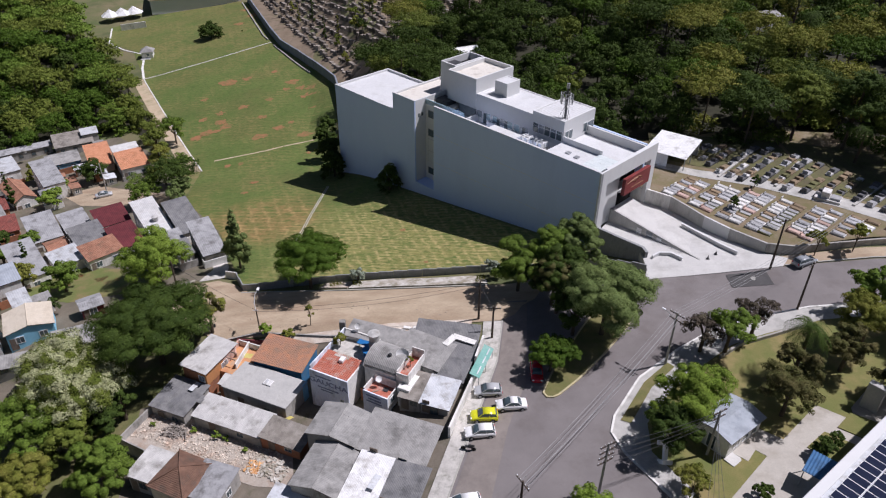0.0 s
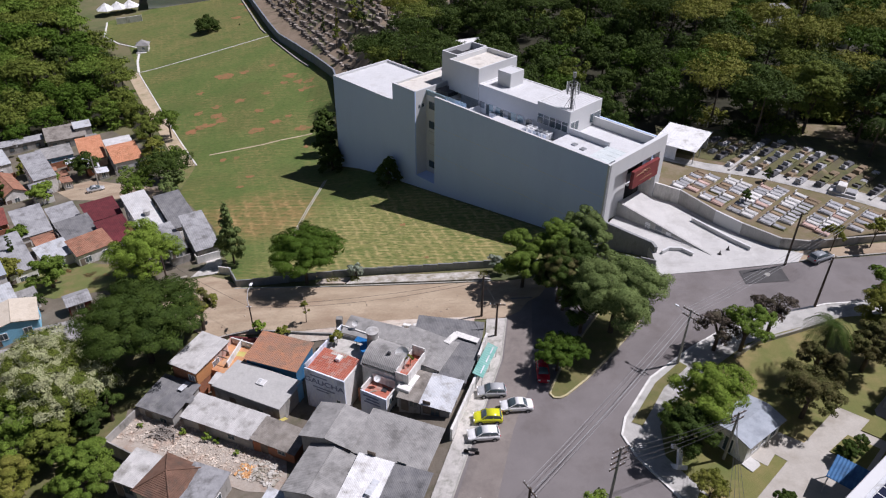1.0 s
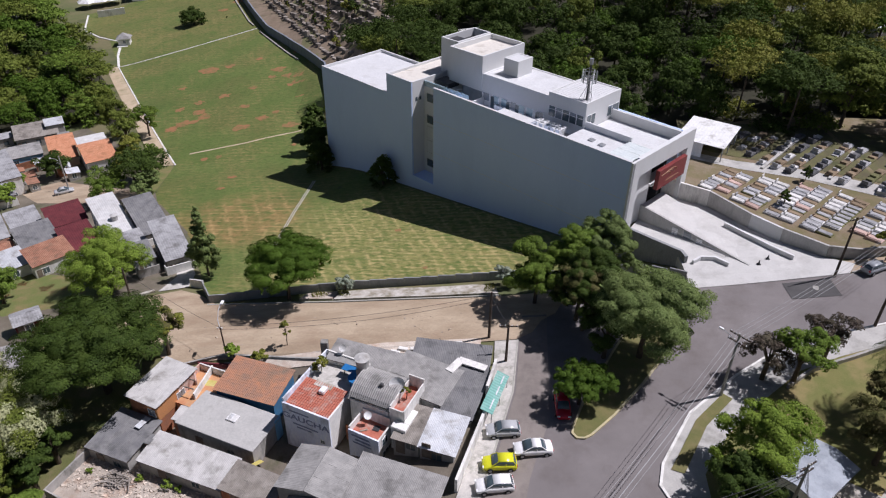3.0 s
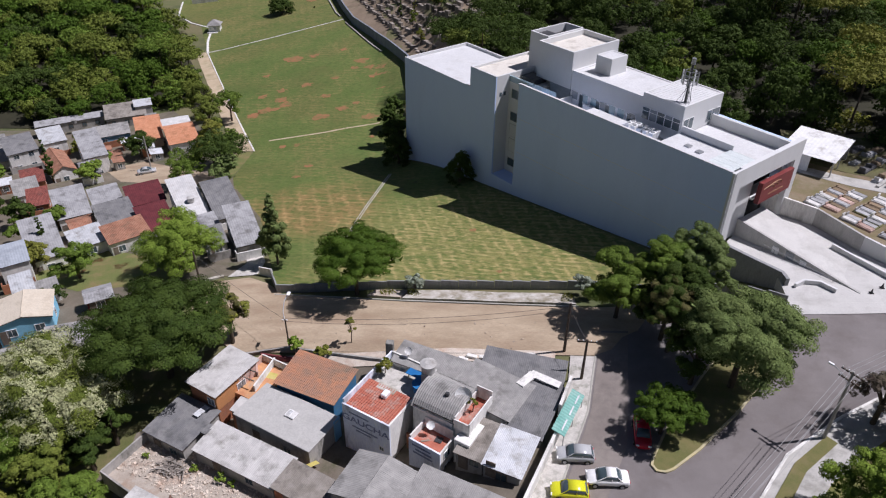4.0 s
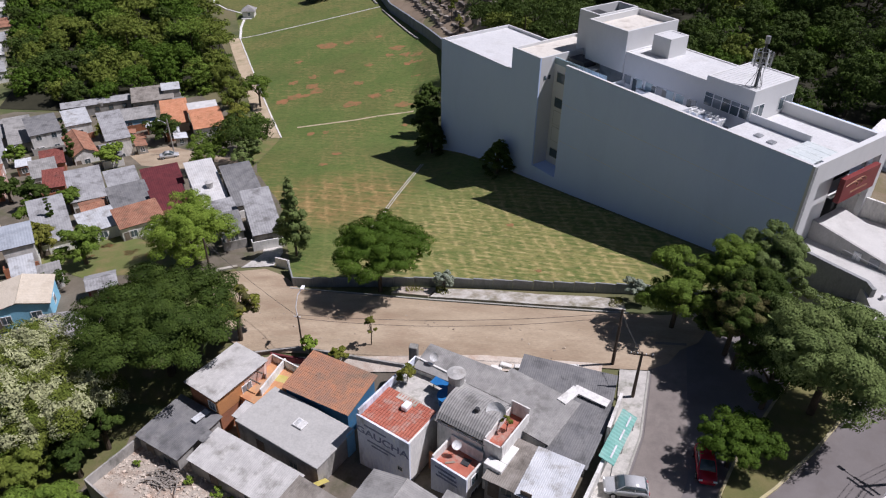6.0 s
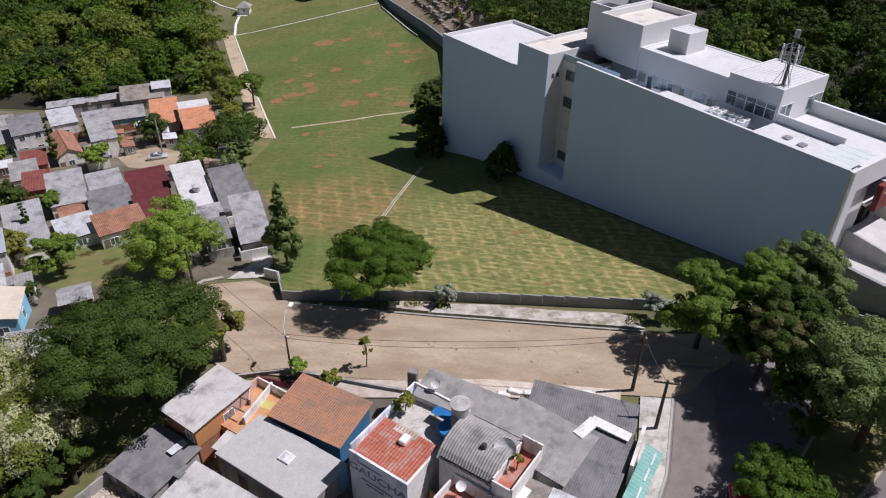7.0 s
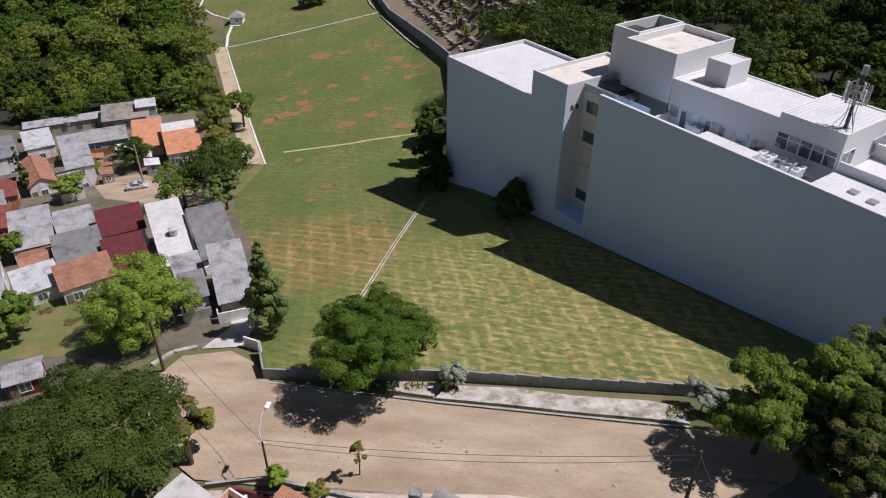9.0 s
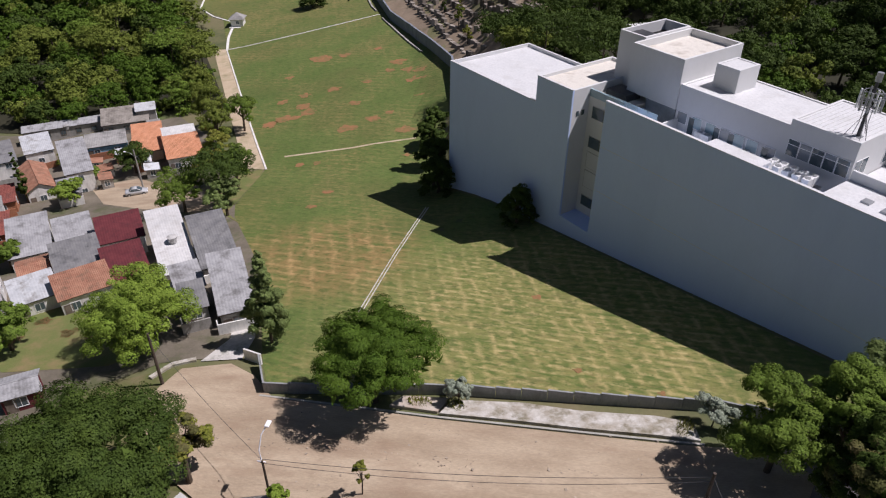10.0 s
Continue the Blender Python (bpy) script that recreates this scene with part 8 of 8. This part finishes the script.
for pts in ([(53.5, 121.6), (62, 130)], [(62.4, 116.6), (70.5, 125.5)], [(73, 108.4), (82, 116)]):
    thing("low_wall", Matrix(), "low pale kerb wall between grave plots", "wall", kind="structure", bm=ribbon(bmesh.new(), pts, 0.5, 0.35, height=plateau), mat="pavement")
tomb = thing("tomb", pose(69.6, 110.9, plateau(69.6, 110.9), 0, 0, -36), "large white tomb with steps", "tomb")
part("base", box_mesh((-2.2, 2.2, -1.4, 1.4, -0.3, 0.5), bevel=0.05), "grave_white", tomb)
part("body", box_mesh((-1.2, 0.2, -1.0, 1.0, 0.5, 1.7), bevel=0.05), "grave_white", tomb)
part("slab", box_mesh((0.4, 2.0, -0.9, 0.9, 0.5, 0.9), bevel=0.05), "grave_grey", tomb)
shelter = thing("shelter", pose(46.6, 130.2, plateau(46.6, 130.2), 0, 0, -35), "open shelter with a wide white roof beside the graves", "shelter")
me = ribbed_mesh(8.6, 9.6, 0.6, 0.015)
me.materials.append(MATS["sheet_white"])
part("roof", me, "sheet_white", shelter, m=plane_frame(Vector((-4.3, -4.8, 2.9)), (1, 0, 0), (0, 9.6, 0.7)))
part("wall", box_mesh((-4.0, 0.5, -4.2, -4.0, 0, 2.85)), "plaster_white", shelter)
part("wall", box_mesh((-4.0, -3.8, -4.0, 4.4, 0, 2.9)), "plaster_white", shelter)
part("wall", box_mesh((-3.8, 4.0, 4.2, 4.4, 0, 3.3)), "plaster_white", shelter)
for x, y in ((3.9, -4.0), (3.9, 0), (3.9, 4.0)):
    part("post", tube(bmesh.new(), [(x, y, 0), (x, y, 3.0)], 0.1, sides=6), "grey_metal", shelter)


def far_graves():
    """Rows of old tombs beyond the blue wall."""
    g = np.random.default_rng(9)
    bm = bmesh.new()
    bush = []
    for row in range(20):
        for k in range(46):
            f = k / 45
            x, y = -88 + 55 * f + 0.905 * (3 + row * 3.0), 334 - 117 * f + 0.425 * (3 + row * 3.0)
            if g.uniform() < 0.18 or inside(WOOD_N, x, y):
                continue
            h = g.uniform(0.4, 1.8)
            v = box(bm, -0.9, 0.9, -0.55, 0.55, -0.3, h)
            m = pose(x + g.uniform(-0.3, 0.3), y, ground(x, y), 0, 0, -48 + g.uniform(-6, 6))
            for q in v:
                q.co = m @ q.co
    thing("old_graves", Matrix(), "rows of weathered grey and brown tombs", "graves", kind="stuff", bm=bm, mat="old_tomb")


material("old_tomb", (0.13, 0.115, 0.10), (0.24, 0.21, 0.18), 0.4, island=0.6)
material("cemetery_soil", (0.17, 0.13, 0.09), (0.23, 0.18, 0.13), 0.2, fine=2, stain=(0.09, 0.09, 0.04), stain_amount=0.7)
drape("cemetery_soil", [(-91.4, 335), (-69.4, 282.4), (-61.6, 265), (-52.5, 251), (-43.2, 234), (-34.4, 216.8), (-24, 212.5), (-12, 226.5), (4, 244.5), (20, 268.5), (32, 310), (20, 380), (-90, 380)], "cemetery_soil", 0.08, "brown bare ground between old graves", "ground", step=6)
far_graves()
for i, (x, y) in enumerate(((-60, 290), (-52, 278), (-66, 305), (-45, 262), (-38, 250), (-70, 318), (-30, 262), (-56, 300), (-20, 270), (-36, 285), (-44, 310), (-25, 245))):
    tree("cypress", x, y, "dark narrow cypress among old graves", "cypress", "cypresses", height=8 + (i % 3) * 2, rx=1.5, rz=4, leafmat="leaf_dark" if i % 2 else "leaf_olive", lobes=10, leaves=700, leaf=0.4, shape="cone", trunk=0.15)


TR = random.Random(17)
for i in range(26):
    f, o = TR.random(), TR.uniform(4, 55)
    x, y = -88 + 55 * f + 0.905 * o, 334 - 117 * f + 0.425 * o
    if not inside(WOOD_N, x, y):
        tree("cemetery_tree", x, y, "green tree among old graves", "tree", "cemetery trees", height=TR.uniform(4, 8), rx=TR.uniform(1.6, 3.2), rz=2.4, leafmat=TR.choice(("leaf_dark", "leaf_forest", "leaf_olive")), lobes=9, leaves=520, leaf=0.5, trunk=0.14)


# ---- the small park by the road ----
drape("park_path", [(33.9, 57.2), (37.2, 61.4), (41.4, 58.0), (47.5, 63.2), (52.4, 59.0), (43.5, 50.4), (37, 44), (31.5, 49), (38.6, 55.6), (37.6, 56.6), (36.2, 55.0)], "park_concrete", 0.17, "pale concrete path through the park", "path", skirt=0.2)
drape("park_path", [(51.5, 62.5), (56, 66.5), (66, 60), (58, 52), (50.4, 57.4)], "park_concrete", 0.165, "pale concrete path through the park", "path", skirt=0.2)
for poly, lab in (([(48.4, 59.4), (51.0, 61.6), (53.6, 59.6), (51.0, 57.2)], "small raised square of grass"), ([(43.6, 56.6), (46.6, 58.8), (49.2, 56.6), (46.2, 53.8)], "small square of grass with clipped shrubs")):
    drape("grass_bed", poly, "garden_grass", 0.3, lab, "grass", step=1.5, skirt=0.3)


def kiosk():
    k = thing("kiosk", pose(35.0, 59.3, ground(35, 59.3), 0, 0, 37), "small white building with a blue-grey roof", "kiosk")
    shell(k, 6.6, 4.4, -0.3, 2.9, "plaster_white")
    roof_plane(k, (-3.6, -2.6, 2.95), (1, 0, 0), (0, 2.6, 0.55), 7.2, 2.66, "roof_slate", "plain")
    roof_plane(k, (3.6, 2.6, 2.95), (-1, 0, 0), (0, -2.6, 0.55), 7.2, 2.66, "roof_slate", "plain")
    part("gable", wedge(6.4, 4.3, 2.9, 0.5, "gable"), "plaster_white", k)
    for x in (-1.6, 0.2, 1.9):
        opening(k, pose(x, -2.2, 1.0), 1.1, 1.2)
    opening(k, pose(-3.3, 0, 0.05, 0, 0, -90), 1.0, 2.1, "door", "white_metal", "window_dark")
    part("apron", box_mesh((-3.6, 3.6, -3.6, -2.2, -0.3, 0.16)), "forecourt", k)


kiosk()
cross = thing("stone_cross", pose(26.6, 55.4, ground(26.6, 55.4) + 0.1, -40, 18, 12), "pale leaning stone cross beside the road", "cross", bm=box_mesh((-0.25, 0.25, -0.2, 0.2, 0, 3.4), (-1.1, -0.25, -0.2, 0.2, 2.0, 2.5), (0.25, 1.1, -0.2, 0.2, 2.0, 2.5), (-0.7, 0.7, -0.6, 0.6, -0.2, 0.3)), mat="lamp_white")
thing("park_wall", Matrix(), "low dark stone wall round the park", "wall", kind="structure", bm=ribbon(bmesh.new(), [(38.5, 72.6), (42.2, 75.0), (47.4, 76.6), (52.6, 78.4)], 0.3, 0.7), mat="concrete_old")
canopy = thing("blue_canopy", pose(43.2, 50.6, ground(43.2, 50.6), 0, 0, -42), "open-sided shed with a ribbed blue roof", "canopy")
me = ribbed_mesh(5.6, 3.2, 0.35, 0.05)
me.materials.append(MATS["roof_blue"])
part("roof", me, "roof_blue", canopy, m=plane_frame(Vector((-2.8, -1.6, 2.7)), (1, 0, 0), (0, 3.2, 0.6)))
for x in (-2.6, 2.6):
    for y in (-1.4, 1.4):
        part("post", tube(bmesh.new(), [(x, y, -0.3), (x, y, 2.8)], 0.07, sides=5), "grey_metal", canopy)
pillar = thing("gate_pillar", pose(53.6, 62.4, ground(53.6, 62.4), 0, 0, 40), "tall pale slab pillar on the park path", "pillar", bm=box_mesh((-0.5, 0.5, -1.0, 1.0, -0.3, 4.0), bevel=0.05), mat="concrete")


def solar_roof():
    """The roof of a tall building close to the camera, with rows of solar panels."""
    b = thing("tall_building", pose(30.1, 37.2, 0, 0, 0, 38.2), "tall building with solar panels on its white roof", "building")
    part("wall", box_mesh((-30, 40, -30, -0.9, -3, 19.4)), "wall_white", b)
    part("gutter", box_mesh((-30.5, 40.5, -0.9, 0, 19.3, 20.0), bevel=0.05), "wall_white", b, "white metal roof edge")
    part("roof", box_mesh((-30, 40, -30, -0.904, 19.41, 19.9)), "zinc_pale", b)
    me = mesh_of("solar_panel", box_mesh((0.02, 0.98, 0.02, 1.63, 0, 0.05)))
    me.materials.append(MATS["white_metal"])
    cell = mesh_of("cell_sheet", box_mesh((0.05, 0.95, 0.05, 1.6, 0.051, 0.055)))
    cell.materials.append(MATS["solar_cell"])
    for i in range(16):
        for j in range(4):
            p = part("solar_panel", me, "white_metal", b, m=pose(2 + i * 1.0, -2.9 - j * 1.68, 20.0))
            part("cell_sheet", cell, "solar_cell", p)


solar_roof()
stair = thing("outdoor_stair", pose(58.6, 63.5, ground(58.6, 63.5), 0, 0, 35), "grey concrete outdoor staircase", "stair")
for i in range(12):
    part("step", box_mesh((-1.2, 1.2, -i * 0.3, -i * 0.3 + 0.32, 3.2 - i * 0.28, 3.4 - i * 0.28)), "concrete", stair)
part("landing", box_mesh((-1.4, 1.4, 0.32, 3.2, 3.1, 3.4)), "concrete", stair)
for x in (-1.3, 1.3):
    part("support", box_mesh((x - 0.12, x + 0.12, 2.6, 2.9, -0.5, 3.1)), "concrete", stair)


# ---- cars ----
def car(paint, label, length=4.0, sedan=False):
    """A small car, its nose along +x: body, cabin glass, wheels with tyre and rim, lamps."""
    c = thing("car", Matrix(), label, "car", "parked cars")
    L, W = length / 2, 0.84

    def loft(sections, ring, closed):
        bm = bmesh.new()
        rings = [[bm.verts.new((x, y, z)) for y, z in ring(w, zt)] for x, w, zt in sections]
        n = len(rings[0])
        for p, q in zip(rings, rings[1:]):
            for i in range(n if closed else n - 1):
                j = (i + 1) % n
                bm.faces.new((p[i], q[i], q[j], p[j]))
        if closed:
            bm.faces.new(rings[0])
            bm.faces.new(rings[-1][::-1])
        bmesh.ops.recalc_face_normals(bm, faces=bm.faces[:])
        for f in bm.faces:
            f.smooth = len(f.verts) == 4
        return bm

    lower = lambda w, zt: ((-w * 0.9, 0.27), (-w, 0.42), (-w, 0.66), (-w * 0.97, zt - 0.08), (-w * 0.84, zt), (0, zt + 0.04), (w * 0.84, zt), (w * 0.97, zt - 0.08), (w, 0.66), (w, 0.42), (w * 0.9, 0.27))
    part("body", loft([(-L, 0.66, 0.74), (-L + 0.05, 0.78, 0.86), (-L * 0.87, 0.83, 0.95), (-L * 0.4, W, 0.95), (L * 0.2, W, 0.94), (L * 0.45, W, 0.91), (L * 0.72, 0.83, 0.82), (L * 0.9, 0.77, 0.72), (L - 0.03, 0.66, 0.6), (L, 0.55, 0.52)], lower, True), paint, c)
    back = -L + (0.75 if sedan else 0.12)
    cab = [(back, 0.93), (back + (0.55 if sedan else 0.3), 1.38), (0.2, 1.42), (L - 0.95, 0.93)]
    upper = lambda w, zt: ((-w, 0.88), (-w * 0.9, zt - 0.09), (-w * 0.76, zt), (0, zt + 0.04), (w * 0.76, zt), (w * 0.9, zt - 0.09), (w, 0.88))
    mid = (cab[1][0] + 0.2) / 2
    glass_line = [(back, 0.72, 0.99), (cab[1][0], 0.75, 1.37), (mid, 0.765, 1.44), (0.2, 0.75, 1.41), (L * 0.32, 0.75, 1.24), (L - 0.95, 0.73, 0.98)]
    part("cabin_glass", loft(glass_line, upper, True), "window_dark", c, "dark tinted glass")
    top = lambda w, zt: ((-w * 0.85, zt - 0.04), (-w * 0.76, zt + 0.02), (0, zt + 0.06), (w * 0.76, zt + 0.02), (w * 0.85, zt - 0.04), (w * 0.7, zt - 0.03), (-w * 0.7, zt - 0.03))
    part("roof", loft([(cab[1][0] - 0.03, 0.75, 1.36), (mid, 0.765, 1.44), (0.22, 0.75, 1.405)], top, True), paint, c)
    for s in (-1, 1):
        for x0, z0, x1, z1 in ((cab[0][0], 0.93, cab[1][0], 1.38), ((cab[1][0] + cab[2][0]) / 2, 0.93, (cab[1][0] + cab[2][0]) / 2, 1.4), (cab[3][0], 0.93, cab[2][0], 1.42)):
            part("pillar", tube(bmesh.new(), [(x0, s * 0.75, z0), (x1, s * 0.615, z1)], 0.045, sides=5), paint, c)
    for x in (-L + 0.72, L - 0.78):
        for y in (-W + 0.03, W - 0.03):
            bm = bmesh.new()
            bmesh.ops.create_cone(bm, cap_ends=True, segments=16, radius1=0.31, radius2=0.31, depth=0.2, matrix=pose(x, y, 0.31, 90))
            w = part("wheel", bm, "tyre", c)
            bm = bmesh.new()
            bmesh.ops.create_cone(bm, cap_ends=True, segments=12, radius1=0.19, radius2=0.19, depth=0.23, matrix=pose(x, y, 0.31, 90))
            part("rim", bm, "grey_metal", w)
    for y in (-0.6, 0.6):
        part("headlight", box_mesh((L - 0.12, L + 0.01, y - 0.16, y + 0.16, 0.58, 0.72), bevel=0.02), "lamp_white", c)
        part("tail_light", box_mesh((-L - 0.01, -L + 0.06, y - 0.14, y + 0.14, 0.62, 0.85), bevel=0.02), "paint_red", c)
    return c


def park(c, x, y, turn):
    c.matrix_basis = pose(x, y, ground(x, y) + 0.1, 0, 0, turn)


park(car("paint_silver", "silver hatchback parked nose-in at the pavement", 3.75), 6.25, 68.1, 183)
park(car("paint_white", "white sedan parked nose-in at the pavement", 4.1, True), 9.2, 65.4, 184)
park(car("paint_yellow", "bright yellow hatchback parked nose-in at the pavement", 3.6), 5.55, 63.7, 182)
park(car("paint_white", "white hatchback parked nose-in at the pavement", 3.9), 4.9, 61.0, 186)
park(car("paint_red", "red car parked under the low tree", 3.9), 13.1, 71.3, 268)
park(car("paint_silver", "silver car parked on the side street", 4.1, True), -86.4, 155.4, 30)
park(car("paint_white", "white pickup at the pavement's edge", 4.2), 2.6, 50.6, 190)
park(car("paint_grey", "grey car parked below the cemetery wall", 4.2), 58.6, 93.6, 25)
bike = thing("motorcycle", pose(3.4, 58.6, ground(3.4, 58.6) + 0.1, 0, 0, 170), "dark motorcycle leaning on its stand", "motorcycle")
for x in (-0.65, 0.65):
    bm = bmesh.new()
    bmesh.ops.create_cone(bm, cap_ends=True, segments=16, radius1=0.3, radius2=0.3, depth=0.12, matrix=pose(x, 0, 0.3, 90))
    part("wheel", bm, "tyre", bike)
part("body", box_mesh((-0.55, 0.45, -0.14, 0.14, 0.45, 0.85), bevel=0.08), "dark_metal", bike)
part("seat", box_mesh((-0.75, 0.0, -0.15, 0.15, 0.82, 0.95), bevel=0.05), "tyre", bike)
part("handlebar", tube(bmesh.new(), [(0.4, -0.38, 1.05), (0.5, 0, 0.95), (0.4, 0.38, 1.05)], 0.03, sides=5), "grey_metal", bike)


# ---- poles, lamps and wires ----
def utility_pole(x, y, h, turn, label, arms=2, lamp=False, mat="pole_concrete", z=None):
    p = thing("utility_pole", pose(x, y, (ground(x, y) if z is None else z), 0, 0, turn), label, "utility pole", "utility poles")
    part("pole", tube(bmesh.new(), [(0, 0, -0.5), (0, 0, h)], 0.19, 0.12, 8), mat, p)
    for i in range(arms):
        a = part("crossarm", box_mesh((-1.1, 1.1, -0.06, 0.06, h - 0.35 - i * 0.9, h - 0.22 - i * 0.9)), "wood_pole", p)
        for k in (-1.0, -0.4, 0.4, 1.0):
            part("insulator", tube(bmesh.new(), [(k, 0, h - 0.22 - i * 0.9), (k, 0, h - 0.05 - i * 0.9)], 0.05, sides=5), "lamp_white", a)
    if lamp:
        part("lamp_arm", tube(bmesh.new(), [(0, 0, h * 0.82), (-0.9, 0.1, h * 0.9), (-1.9, 0.2, h * 0.92)], 0.045, sides=5), "grey_metal", p)
        part("lamp_head", box_mesh((-2.4, -1.85, 0.08, 0.32, h * 0.91, h * 0.93), bevel=0.03), "lamp_white", p)
    return p


utility_pole(30.9, 72.0, 9.2, -50, "tall concrete utility pole with crossarms and a street lamp", lamp=True)
utility_pole(53.0, 92.9, 9.5, 20, "tall concrete utility pole before the cemetery wall", 1, mat="wood_pole")
utility_pole(52.9, 82.2, 8.6, 40, "dark wooden utility pole at the kerb", 1, mat="wood_pole")
utility_pole(18.2, 51.6, 8.4, 30, "utility pole with stacked crossarms at the corner", 4)
utility_pole(8.5, 47.0, 8.6, -60, "slim dark pole beside the road", 1, mat="wood_pole")
utility_pole(31.8, 56.3, 7.6, 30, "concrete pole with crossarms beside the kiosk", 2)
utility_pole(5.6, 84.0, 7.4, 0, "slim pole with a small lamp at the street corner", 0, mat="wood_pole")
utility_pole(7.4, 79.4, 6.0, 0, "dark wooden pole at the shop corner", 1, mat="wood_pole")
utility_pole(-87.2, 158.8, 8.4, 0, "pale pole with a lamp in the side street", 0, True)
utility_pole(-45.6, 96.2, 7.0, 0, "slim wooden pole at the street's end", 0, mat="wood_pole")


def street_lamp(x, y, h, label):
    p = thing("street_lamp", pose(x, y, ground(x, y)), label, "street lamp")
    part("pole", tube(bmesh.new(), [(0, 0, -0.4), (-0.05, 0, h * 0.62)], 0.12, 0.09, 7), "wood_pole", p)
    part("lamp_arm", tube(bmesh.new(), [(-0.1, 0, h * 0.55), (-0.25, 0.2, h * 0.75), (-0.1, 0.7, h * 0.92), (0.25, 1.2, h)], 0.06, 0.05, 6), "lamp_white", p)
    part("lamp_head", box_mesh((0.12, 0.5, 1.0, 1.7, h - 0.04, h + 0.12), bevel=0.04), "lamp_white", p)
    part("bracket", box_mesh((-0.5, 0.25, -0.04, 0.04, h * 0.6, h * 0.6 + 0.1)), "lamp_white", p)


street_lamp(-28.3, 83.4, 7.6, "curved white street lamp on a dark pole")


def wire(a, b, sag, mat="cable", r=0.02):
    a, b = Vector(a), Vector(b)
    pts = [a.lerp(b, i / 14) - Vector((0, 0, 4 * sag * (i / 14) * (1 - i / 14))) for i in range(15)]
    thing("overhead_wire", Matrix(), "thin overhead wire between poles", "wire", "overhead wires", bm=tube(bmesh.new(), pts, r, sides=4), mat=mat)


P1, P2, P3, P4, P5, P6, P7 = [(x, y, ground(x, y) + h) for x, y, h in ((30.9, 72.0, 9.0), (53.0, 92.9, 9.3), (18.2, 51.6, 8.2), (8.5, 47.0, 8.4), (31.8, 56.3, 7.4), (5.6, 84.0, 7.0), (7.4, 79.4, 5.8))]
for k, o in enumerate((-1.0, -0.4, 0.4, 1.0)):
    d = Vector((0.64 * o, -0.77 * o, 0)) * 0.7
    wire(Vector(P1) + d, Vector((64, 95, 13.5)) + d, 0.9, "cable_pale", 0.02)
    wire(Vector(P1) + d, Vector(P4) + d, 0.7, "cable_pale", 0.022)
wire(Vector(P1) + Vector((0, 0, -0.9)), Vector(P4) + Vector((0, 0, -0.8)), 0.8, "cable_pale", 0.03)
for k in range(4):
    wire(Vector(P3) + Vector((0.3 * k, 0, -0.9 * k)), Vector(P5) + Vector((0, 0, -0.5 * k)), 0.5, "cable", 0.025)
    wire(Vector(P5) + Vector((0, 0, -0.5 * k)), (24 + k, 38, 9.5), 0.4, "cable", 0.025)
wire(P6, (-28.4, 83.5, ground(-28.3, 83.4) + 4.8), 0.9)
wire(Vector(P6) + Vector((0, 0, -0.5)), (-28.4, 83.5, ground(-28.3, 83.4) + 4.3), 1.2)
wire(P6, P7, 0.3)
wire((-28.4, 83.5, ground(-28.3, 83.4) + 4.6), (-45.6, 96.2, ground(-45.6, 96.2) + 6.6), 0.5)
thing("manhole_cover", pose(49.6, 90.6, ground(49.6, 90.6) + 0.135), "round pale manhole cover in the road", "manhole", bm=tube(bmesh.new(), [(0, 0, 0), (0, 0, 0.03)], 0.5, sides=14), mat="pavement")
for x, y in ((44.2, 96.6), (45.8, 97.6)):
    c = thing("traffic_cone", pose(x, y, court(x, y) + 0.2), "small dark traffic cone on the forecourt", "cone", "traffic cones")
    bm = bmesh.new()
    bmesh.ops.create_cone(bm, cap_ends=True, segments=10, radius1=0.2, radius2=0.04, depth=0.7, matrix=Matrix.Translation((0, 0, 0.35)))
    part("body", bm, "dark_metal", c)
    part("foot", box_mesh((-0.25, 0.25, -0.25, 0.25, 0, 0.05)), "tyre", c)
